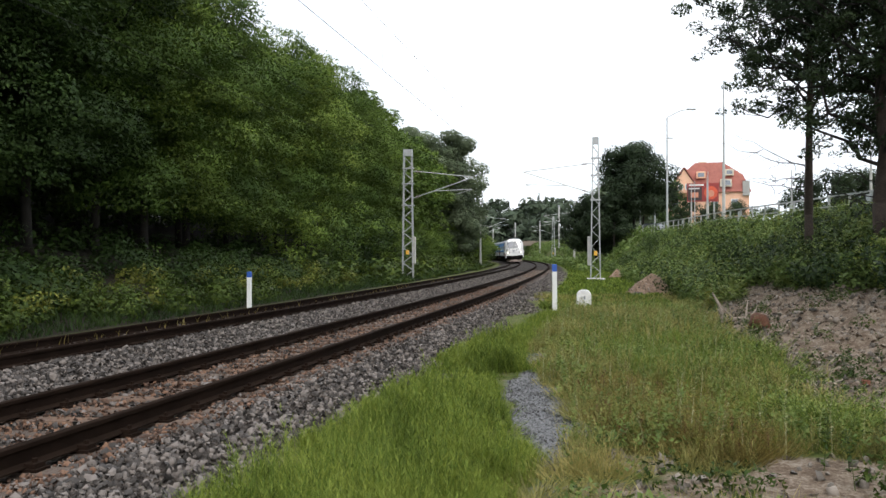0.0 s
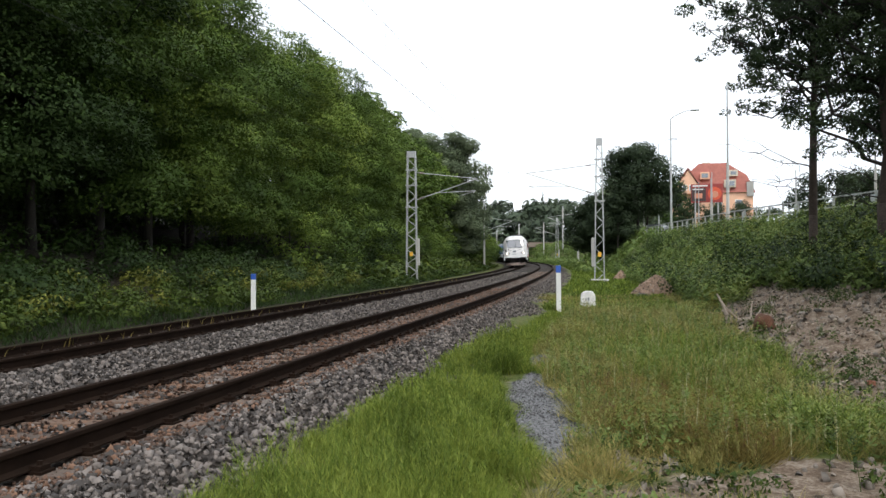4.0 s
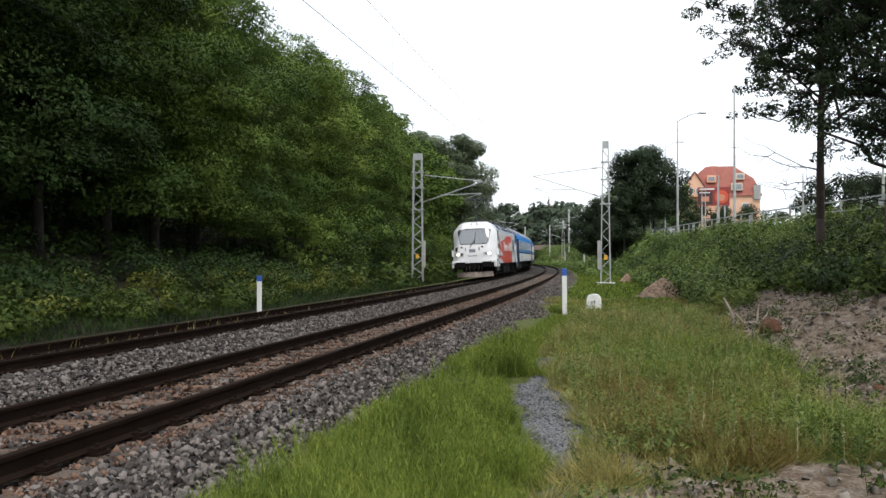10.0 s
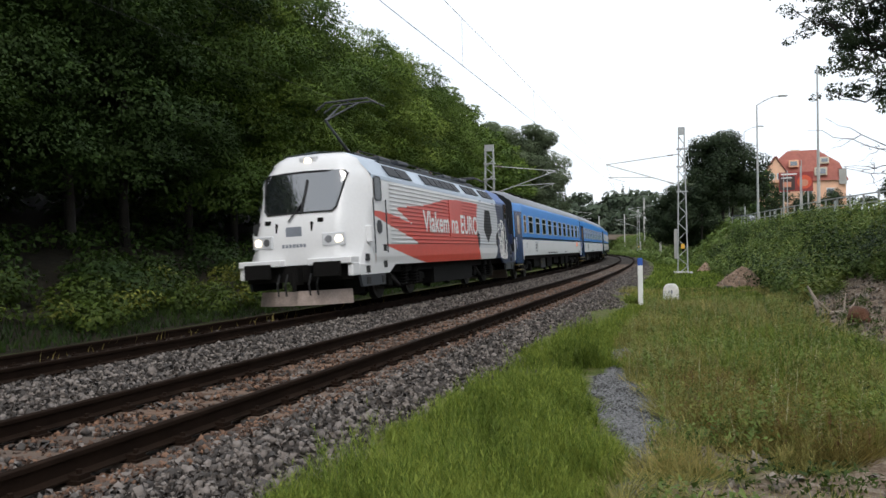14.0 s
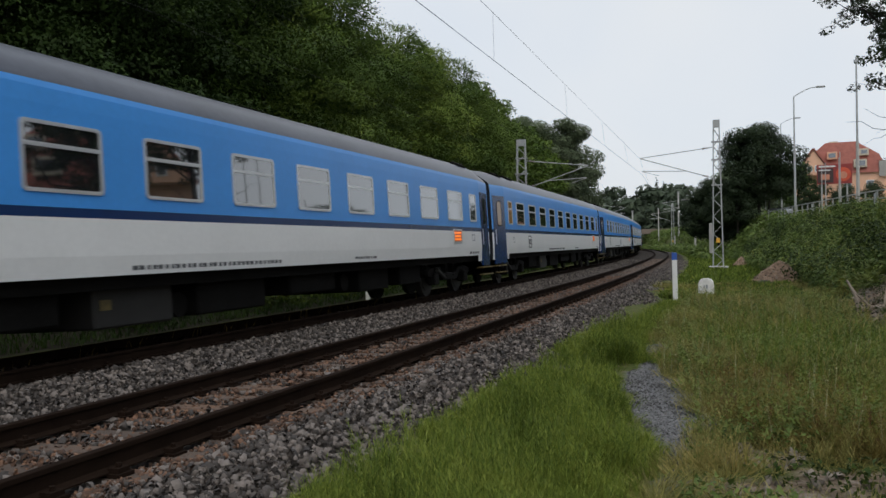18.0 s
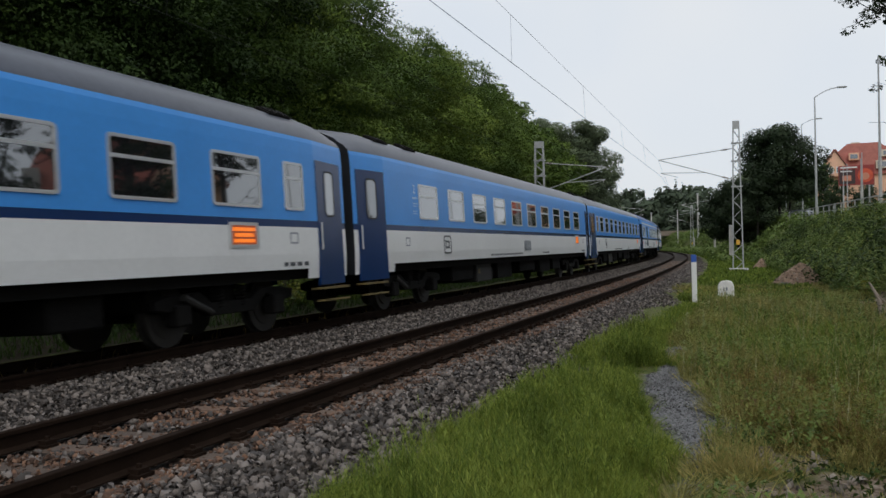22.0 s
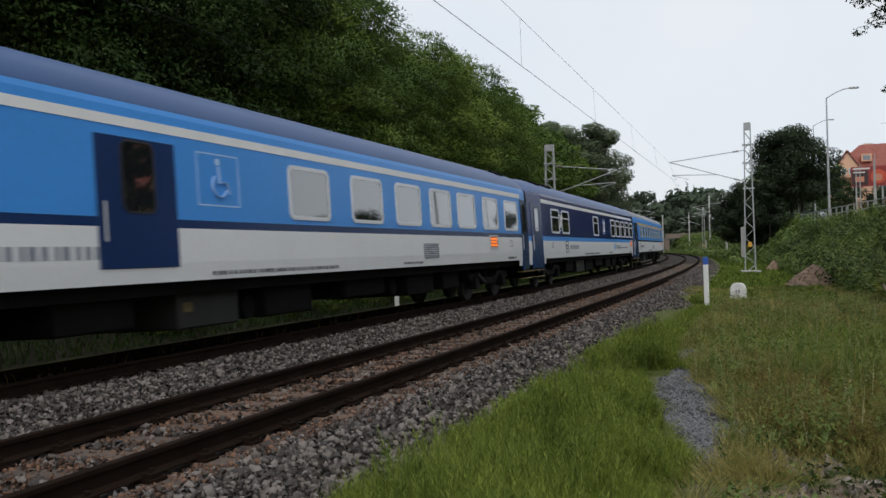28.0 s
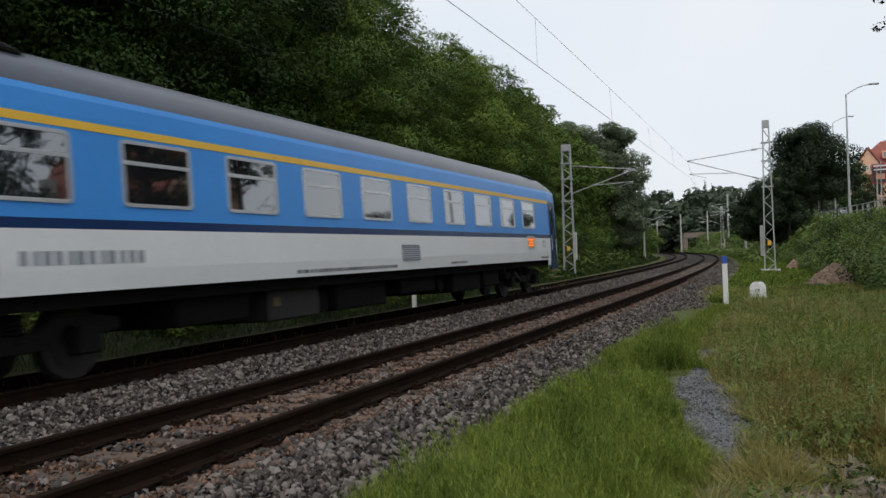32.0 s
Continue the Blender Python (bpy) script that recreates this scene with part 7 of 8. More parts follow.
def dead_branch(x, y):
    t = thing("dead_branch", (x, y, gz(x, y) + 0.08), "bleached forked dead branch lying on the bank", "branch")
    for path, r in ((((0, 0, 0.0), (-0.05, 0.1, 0.35), (-0.22, 0.2, 0.72)), 0.07), (((0, 0, 0.05), (0.45, -0.1, 0.12), (0.95, -0.1, 0.02)), 0.055), (((0.2, -0.03, 0.1), (0.0, -0.1, 0.3), (-0.12, -0.1, 0.42)), 0.04),
                    (((0.5, -0.1, 0.12), (0.55, 0, 0.35), (0.62, 0.1, 0.55)), 0.03), (((0.3, -0.1, 0.1), (0.35, -0.3, 0.1), (0.3, -0.6, 0.02)), 0.04), (((0.6, -0.1, 0.1), (0.8, 0.1, 0.3), (0.85, 0.1, 0.42)), 0.025)):
        bm = bmesh.new()
        for i in range(2):
            rod(bm, path[i], path[i + 1], r * (1 - 0.35 * i), r * (0.65 - 0.35 * i), 7)
        part("limb", bm, WOOD_PALE, t)


dead_branch(6.85, 20.2)
lump("tree_stump", 7.0, 18.35, (0.24, 0.21, 0.25), WOOD_ROT, "torn-out rotten reddish tree stump", "stump", 9, 0.2)
for i, (dx, dy, ln) in enumerate(((0.3, -0.2, 0.9), (-0.6, -0.6, 0.6), (1.2, -1.5, 1.1), (2.0, -2.6, 1.4))):
    bm = bmesh.new()
    rod(bm, (-ln / 2, 0, 0.03), (0, 0.06, 0.05), 0.02, 0.017, 6)
    rod(bm, (0, 0.06, 0.05), (ln / 2, 0, 0.03), 0.017, 0.008, 6)
    ob = part("stick", bm, WOOD_PALE)
    ob.matrix_basis = pose(7.0 + dx, 18.4 + dy, gz(7.0 + dx, 18.4 + dy) + 0.02, 0, 0, 40 * i)
    tagged(ob, "thin bleached stick lying on the ground", "stick")


# ---- the road on the bank: railing, lamps, sign, house ----
def crest(s):
    u = float(np.interp(s, [-60, 5, 30, 52, 75, 120, 200], [19, 17.5, 15.7, 12.9, 11.3, 10.0, 9.5])) + 0.1
    p, a = on_track(s, u)
    p.z = gz(p.x, p.y)
    return p, a


def build_railing():
    t = thing("road_railing", (0, 0, 0), "long grey metal railing along the road on the bank", "railing")
    step = 2.1
    s, prev, i = 6.0, None, 0
    while s < 125:
        p, a = crest(s)
        bm = bmesh.new()
        beam(bm, (p.x, p.y, p.z - 0.3), (p.x, p.y, p.z + 1.08), 0.08, 0.08)
        part("post", bm, STEEL, t)
        if prev is not None:
            for hgt in (1.05, 0.6):
                bm = bmesh.new()
                beam(bm, prev + Vector((0, 0, hgt)), p + Vector((0, 0, hgt)), 0.09 if hgt > 1 else 0.05, 0.06)
                part("rail", bm, STEEL, t)
        if i % 4 == 1 and s < 70:
            bm = bmesh.new()
            m = Matrix.Translation(p) @ Euler((0, 0, a)).to_matrix().to_4x4()
            box(bm, -0.05, 0.05, 0.1, 0.75, 0.0, 0.95, m)
            part("infill_panel", bevelled(bm, 0.015), WHITE_WORN, t, "pale infill panel")
        prev = p
        s += step
        i += 1


WHITE_WORN = mat("worn_white_panel", (0.50, 0.51, 0.52), 0.7, 0, 0.2, 2, 20)
build_railing()


def street_lamp(x, y, h, arm):
    t = thing("street_lamp", (x, y, gz(x, y)), "tall grey street lamp with a curved arm", "lamp", "street lamps")
    bm = bmesh.new()
    rod(bm, (0, 0, -0.3), (0, 0, h * 0.55), 0.11, 0.085, 10)
    rod(bm, (0, 0, h * 0.55), (0, 0, h - 0.4), 0.07, 0.055, 10)
    part("pole", bm, STEEL, t)
    bm = bmesh.new()
    pts = [Vector((arm * k, 0, h - 0.4 + 0.75 * math.sin(k * math.pi / 2))) for k in (0, 0.2, 0.45, 0.7, 1.0)]
    for i in range(4):
        rod(bm, pts[i], pts[i + 1], 0.04, n=7)
    part("arm", bm, STEEL, t)
    bm = bmesh.new()
    box(bm, arm - 0.15, arm + 0.65, -0.14, 0.14, h + 0.28, h + 0.42)
    part("lamp_head", bevelled(bm, 0.05, 2), STEEL, t, "grey lamp head")


street_lamp(19.9, 73.5, 10.65, 1.9)
street_lamp(30.2, 118.0, 14.1, 2.0)


def tall_pole(x, y, h, r, label, group="road poles"):
    t = thing("utility_pole", (x, y, gz(x, y)), label, "pole", group)
    bm = bmesh.new()
    rod(bm, (0, 0, -0.3), (0, 0, h * 0.45), r, r * 0.8, 12)
    part("lower_tube", bm, CONCRETE, t)
    bm = bmesh.new()
    rod(bm, (0, 0, h * 0.45), (0, 0, h), r * 0.6, r * 0.42, 12)
    part("upper_tube", bm, STEEL, t)


tall_pole(17.7, 52.2, 9.2, 0.11, "tall grey stepped steel pole behind the railing")
for x, y, h in ((20.0, 47.5, 2.6), (19.2, 60.0, 3.4), (20.4, 64.0, 3.2), (22.5, 74.0, 3.3), (18.5, 42.0, 2.4), (24.0, 80.0, 3.5), (19.0, 36.0, 2.3), (19.9, 38.5, 4.9), (24.5, 44.5, 6.2), (22.5, 98.0, 2.9), (23.8, 100.0, 3.0)):
    tall_pole(x, y, h + float(np.interp(y, [54, 77], [0.6, 1.45])), 0.07, "thin grey roadside pole", "thin poles")


def billboard(x, y, z, rz):
    t = thing("billboard", (x, y, z), "dark red roadside billboard with a glowing round picture", "billboard", rz=rz)
    for name, b, m, lb in (("panel", (-1.8, 1.8, -0.1, 0.1, 0, 2.2), BOARD_RED, "dark red panel"), ("dark_field", (-1.72, -0.1, -0.13, -0.1, 0.15, 1.75), BOARD_DARK, "blackish picture field"),
                           ("text_bar", (-1.6, 0.1, -0.15, -0.13, 1.9, 2.06), WHITE, "white writing as a bar"), ("text_bar", (-1.6, -0.4, -0.15, -0.13, 1.5, 1.62), WHITE, "white writing as a bar"),
                           ("picture_shape", (-1.4, -0.5, -0.15, -0.13, 0.5, 1.1), BOARD_PALE, "")):
        bm = bmesh.new()
        box(bm, *b)
        part(name, bm, m, t, lb)
    bm = bmesh.new()
    rod(bm, (0.9, -0.12, 1.05), (0.9, -0.14, 1.05), 0.78, n=28)
    part("round_picture", bm, BOARD_HOT, t, "orange-red round picture")
    bm = bmesh.new()
    rod(bm, (0.9, -0.14, 0.95), (0.9, -0.16, 0.95), 0.4, n=24)
    part("pale_centre", bm, BOARD_PALE, t)
    for xx in (-1.3, 1.3):
        bm = bmesh.new()
        beam(bm, (xx, 0.15, -4.4), (xx, 0.15, 1.9), 0.16, 0.16)
        part("support_post", bm, STEEL, t)


BOARD_RED = mat("dark_red_print", (0.28, 0.035, 0.03), 0.5, 0, 0.15)
BOARD_DARK = mat("blackish_print", (0.055, 0.03, 0.03), 0.5, 0, 0.3, 1.5)
BOARD_HOT = mat("orange_red_print", (0.60, 0.09, 0.04), 0.5, 0, 0.2, 1.5)
BOARD_PALE = mat("peach_print", (0.60, 0.25, 0.16), 0.5, 0, 0.2, 1.5)
billboard(30.9, 98.5, 7.6, -14)


def house(x, y, z, rz):
    """A big orange rendered house with a steep half-hipped red-brown roof, gables and dormers."""
    t = thing("orange_house", (x, y, z), "orange rendered house with steep red-brown tiled roof", "house", rz=rz)
    w, d, h = 11.6, 10.0, 3.6
    bm = bmesh.new()
    box(bm, -w / 2, w / 2, -d / 2, d / 2, -4, h)
    part("wall", bm, ORANGE_WALL, t, "orange rendered wall")
    bm = bmesh.new()
    zz = [(-w / 2 - 0.3, h), (-w / 2 + 1.3, h + 2.0), (-w / 2 + 4.1, h + 4.6), (w / 2 - 3.6, h + 4.6), (w / 2 - 0.8, h + 2.6), (w / 2 + 0.3, h)]
    a = [bm.verts.new((px, -d / 2 - 0.3 + (pz - h) * 0.55, pz)) for px, pz in zz]
    b = [bm.verts.new((px, d / 2 + 0.3 - (pz - h) * 0.55, pz)) for px, pz in zz]
    bm.faces.new(a)
    bm.faces.new(b[::-1])
    for i in range(len(zz)):
        bm.faces.new((a[i], b[i], b[(i + 1) % len(zz)], a[(i + 1) % len(zz)]))
    bmesh.ops.recalc_face_normals(bm, faces=bm.faces)
    roof = part("roof", bm, ROOF_RED, t, "steep red-brown tiled roof")
    # front gable
    gx = -3.3
    bm = bmesh.new()
    g = [(gx - 2.3, h - 0.1), (gx + 2.3, h - 0.1), (gx, h + 3.4)]
    a = [bm.verts.new((px, -d / 2 - 0.9, pz)) for px, pz in g]
    b = [bm.verts.new((px, -d / 2 + 2.4, pz)) for px, pz in g]
    bm.faces.new(a)
    bm.faces.new(b[::-1])
    for i in range(3):
        bm.faces.new((a[i], b[i], b[(i + 1) % 3], a[(i + 1) % 3]))
    bmesh.ops.recalc_face_normals(bm, faces=bm.faces)
    part("gable", bm, ORANGE_WALL, t, "orange gable")
    for sg in (-1, 1):
        bm = bmesh.new()
        m = [Vector((gx + sg * 2.6, -d / 2 - 1.1, h - 0.35)), Vector((gx, -d / 2 - 1.1, h + 3.55)), Vector((gx, -d / 2 + 2.6, h + 3.55)), Vector((gx + sg * 2.6, -d / 2 + 2.6, h - 0.35))]
        lo = [bm.verts.new(v) for v in m]
        hi = [bm.verts.new(v + Vector((sg * 0.1, 0, 0.14))) for v in m]
        bm.faces.new(lo)
        bm.faces.new(hi[::-1])
        for i in range(4):
            bm.faces.new((lo[i], hi[i], hi[(i + 1) % 4], lo[(i + 1) % 4]))
        bmesh.ops.recalc_face_normals(bm, faces=bm.faces)
        part("gable_roof", bm, ROOF_RED, t)
    for px, pz, ww, hh, yy in ((gx - 0.5, h + 0.75, 0.7, 0.9, -d / 2 - 0.92), (gx + 0.5, h + 0.75, 0.7, 0.9, -d / 2 - 0.92), (-4.6, 1.9, 1.0, 1.3, -d / 2 - 0.02), (-2.2, 1.9, 1.0, 1.3, -d / 2 - 0.02), (1.0, 1.9, 1.0, 1.3, -d / 2 - 0.02), (3.8, 1.9, 1.0, 1.3, -d / 2 - 0.02),
                            (-4.6, -0.6, 1.0, 1.3, -d / 2 - 0.02), (3.8, -0.6, 1.0, 1.3, -d / 2 - 0.02)):
        bm = bmesh.new()
        box(bm, px - ww / 2, px + ww / 2, yy - 0.04, yy + 0.05, pz - hh / 2, pz + hh / 2)
        win = part("window", bm, WHITE, t, "white-framed window")
        bm = bmesh.new()
        box(bm, px - ww / 2 + 0.09, px + ww / 2 - 0.09, yy - 0.06, yy - 0.04, pz - hh / 2 + 0.09, pz + hh / 2 - 0.09)
        part("pane", bm, GLASS, win)
    # dormers and balcony boxes in the roof
    for px, pz, ww, hh, m in ((-0.9, h + 2.6, 1.3, 1.0, ORANGE_WALL), (2.6, h + 1.3, 1.6, 1.1, CREAM), (3.1, h + 2.9, 1.2, 0.9, CREAM)):
        yy = -d / 2 - 0.3 + (pz - h) * 0.55
        bm = bmesh.new()
        box(bm, px - ww / 2, px + ww / 2, yy - 0.9, yy + 1.5, pz - hh / 2, pz + hh / 2)
        part("dormer", bm, m, t, "roof dormer")
        bm = bmesh.new()
        box(bm, px - ww / 2 + 0.2, px + ww / 2 - 0.2, yy - 0.95, yy - 0.9, pz - hh / 2 + 0.2, pz + hh / 2 - 0.2)
        part("dormer_window", bm, GLASS, t)
    bm = bmesh.new()
    box(bm, -1.2, 0.0, -0.5, 0.3, h + 4.5, h + 5.0)
    part("chimney", bm, CREAM, t)
    bm = bmesh.new()
    box(bm, w / 2 - 0.9, w / 2 + 0.05, -d / 2 - 0.35, d / 2, h - 0.6, h + 1.5)
    part("side_wing", bm, GREY_WALL, t, "greyish side gable")


CREAM = mat("cream_render", (0.62, 0.55, 0.45), 0.9, 0, 0.1, 1, 20)
GREY_WALL = mat("grey_render", (0.36, 0.35, 0.33), 0.9, 0, 0.15, 1, 20)
house(40.4, 127.0, 6.9, -16)
house(33.5, 38.0, 4.6, -58)


def overbridge():
    t = thing("overbridge", (22.0, 228, 0), "small brown concrete bridge across the far curve", "bridge")
    bm = bmesh.new()
    box(bm, -1.5, 9, -2, 2, 3.6, 4.9)
    part("deck", bm, BRIDGE, t)
    for x in (-1.2, 8.6):
        bm = bmesh.new()
        box(bm, x - 0.6, x + 0.6, -1.8, 1.8, -0.5, 3.6)
        part("pier", bm, BRIDGE, t)


BRIDGE = mat("brownish_concrete", (0.20, 0.16, 0.13), 0.9, 0, 0.2, 1, 20)
overbridge()


def parked_car(x, y, rz, material, label):
    t = thing("parked_car", (x, y, gz(x, y)), label, "car", "parked cars", rz)
    bm = bmesh.new()
    prof = [(-2.1, 0.35), (2.1, 0.35), (2.15, 0.7), (1.3, 0.92), (0.7, 1.42), (-1.1, 1.45), (-1.9, 0.98), (-2.15, 0.8)]
    a = [bm.verts.new((px, -0.85, pz)) for px, pz in prof]
    b = [bm.verts.new((px, 0.85, pz)) for px, pz in prof]
    bm.faces.new(a)
    bm.faces.new(b[::-1])
    for i in range(len(prof)):
        bm.faces.new((a[i], b[i], b[(i + 1) % len(prof)], a[(i + 1) % len(prof)]))
    bmesh.ops.recalc_face_normals(bm, faces=bm.faces)
    part("body", bevelled(bm, 0.08, 2), material, t)
    for sy in (-1, 1):
        bm = bmesh.new()
        f = [bm.verts.new((px, sy * 0.862, pz)) for px, pz in ((-1.5, 0.98), (1.0, 0.98), (0.6, 1.34), (-1.0, 1.36))]
        bm.faces.new(f)
        part("side_window", bm, GLASS, t)
        for px in (-1.3, 1.3):
            bm = bmesh.new()
            rod(bm, (px, sy * 0.72, 0.31), (px, sy * 0.88, 0.31), 0.31, n=16)
            part("wheel", bm, RUBBER, t)


parked_car(24.6, 97.5, 60, WHITE, "white car parked on the road above")
parked_car(23.7, 93.0, 60, SKIRT, "dark car parked on the road above")


# ---- grass and weeds, joined: nobody could count them ----
def blades(name, seed, x, y, height, width, lean, material, label):
    """Tapered bent blades standing on the ground."""
    rng = np.random.default_rng(seed)
    n = len(x)
    z = ground_z(x, y)
    a, b = rng.uniform(0, 2 * math.pi, n), rng.uniform(0, 2 * math.pi, n)
    h = height * rng.uniform(0.55, 1.25, n)
    w = width * rng.uniform(0.7, 1.3, n)
    side = np.stack([np.cos(a), np.sin(a), 0 * a], 1) * w[:, None]
    out = np.stack([np.cos(b), np.sin(b), 0 * b], 1) * (h * lean * rng.uniform(0.2, 1.4, n))[:, None]
    p = np.stack([x, y, z - 0.02], 1)
    up = np.array([0, 0, 1.0])
    v = np.stack([p - side, p + side, p + out * 0.35 + up * (h * 0.55)[:, None] - side * 0.75, p + out * 0.35 + up * (h * 0.55)[:, None] + side * 0.75, p + out + up * h[:, None]], 1)
    f = np.array([(0, 1, 3), (0, 3, 2), (2, 3, 4)])[None] + 5 * np.arange(n)[:, None, None]
    ob = link(name, array_mesh(name, v.reshape(-1, 3), f.reshape(-1, 3)), material)
    return tagged(ob, label, "grass", kind="stuff")


def inside(rng, n, x_range, y_range, keep):
    y = y_range[0] + (y_range[1] - y_range[0]) * rng.random(n) ** 1.6
    x = rng.uniform(*x_range, n) if not callable(x_range) else None
    bed, bare, grit = masks(x, y)
    s, u = track_coords(x, y)
    ok = keep(x, y, s, u, bed, bare, grit, rng)
    return x[ok], y[ok]


GRASS_LUSH = leafy("lush_grass", (0.142, 0.208, 0.032), (0.285, 0.33, 0.062), 0.6, 0.4, 1.4, 0.35)
GRASS_MID = leafy("meadow_grass", (0.28, 0.268, 0.085), (0.5, 0.40, 0.155), 0.6, 0.4, 0.8, 0.3)
GRASS_DRY = leafy("dry_reddish_grass", (0.26, 0.20, 0.058), (0.40, 0.33, 0.12), 0.45, 0.4, 1.6, 0.5)


def tufts(name, seed, x, y, clump_r, height, per, width, spread, material, label, dome=0.45):
    """Fine grass in rounded clumps: single pointed blades that fan out from each clump's foot."""
    rng = np.random.default_rng(seed)
    n = len(x) * per
    i = np.repeat(np.arange(len(x)), per)
    cr, ch = (clump_r * np.ones(len(x)))[i], (height * rng.uniform(0.7, 1.25, len(x)))[i]
    a, q = rng.uniform(0, 2 * math.pi, n), np.sqrt(rng.random(n))
    px, py = x[i] + np.cos(a) * q * cr, y[i] + np.sin(a) * q * cr
    pz = ground_z(x, y)[i]
    h = ch * (1 - dome * q * q) * rng.uniform(0.5, 1.15, n)
    out = np.stack([np.cos(a), np.sin(a), 0 * a], 1) * (h * spread * (0.25 + q))[:, None] + np.append(rng.normal(0, 0.25, (n, 2)), np.zeros((n, 1)), 1) * h[:, None]
    b = rng.uniform(0, 2 * math.pi, n)
    side = np.stack([np.cos(b), np.sin(b), 0 * b], 1) * (width * rng.uniform(0.7, 1.4, n))[:, None]
    p = np.stack([px, py, pz - 0.02], 1)
    v = np.stack([p - side, p + side, p + out + np.array([0, 0, 1.0]) * h[:, None]], 1)
    ob = link(name, array_mesh(name, v.reshape(-1, 3), np.arange(n * 3).reshape(-1, 3)), material)
    return tagged(ob, label, "grass", kind="stuff")


def horsetails(name, seed, x, y, height, material, label, rings=8, per=5, reach=0.07):
    """Feathery upright plants: a thin stem with rings of fine side shoots that point up."""
    rng = np.random.default_rng(seed)
    n, m = len(x), len(x) * rings * per
    h = height * rng.uniform(0.6, 1.2, n)
    foot = np.stack([x, y, ground_z(x, y) - 0.02], 1)
    lean = np.append(rng.normal(0, 0.16, (n, 2)), np.ones((n, 1)), 1) * h[:, None]
    i = np.repeat(np.arange(n), rings * per)
    k = np.tile(np.repeat(np.linspace(0.12, 0.95, rings), per), n) + rng.normal(0, 0.03, m)
    a = rng.uniform(0, 2 * math.pi, m)
    ln = reach * (1.25 - 0.85 * k) * rng.uniform(0.7, 1.3, m) * (0.6 + 1.3 * h[i])
    base = foot[i] + lean[i] * k[:, None]
    out = np.stack([np.cos(a), np.sin(a), rng.uniform(0.5, 1.5, m)], 1) * ln[:, None]
    side = np.stack([-np.sin(a), np.cos(a), 0 * a], 1) * (0.0016 + 0.0002 * y[i])[:, None]
    v = np.stack([base - side, base + side, base + out], 1).reshape(-1, 3)
    w = np.array([1.0, 0, 0]) * (0.003 + 0.0002 * y)[:, None]
    v = np.concatenate([v, np.stack([foot - w, foot + w, foot + lean], 1).reshape(-1, 3)])
    ob = link(name, array_mesh(name, v, np.arange(len(v)).reshape(-1, 3)), material)
    return tagged(ob, label, "grass", kind="stuff")


def lush_edge(y):
    """Where the tall grass beside the ballast ends, to the right."""
    return np.interp(y, [4, 6, 7.2, 8.3, 9.5, 10.8, 11.7, 12.2, 14, 15, 17, 20, 24], [0.35, 0.55, 0.85, 0.75, 0.72, 0.72, 0.85, 1.6, 1.5, 1.5, 2.0, 2.6, 3.4])


PALE_STALK = leafy("bleached_stalks", (0.42, 0.40, 0.22), (0.6, 0.58, 0.36), 0.3, 0.3, 1.6, 0.5)


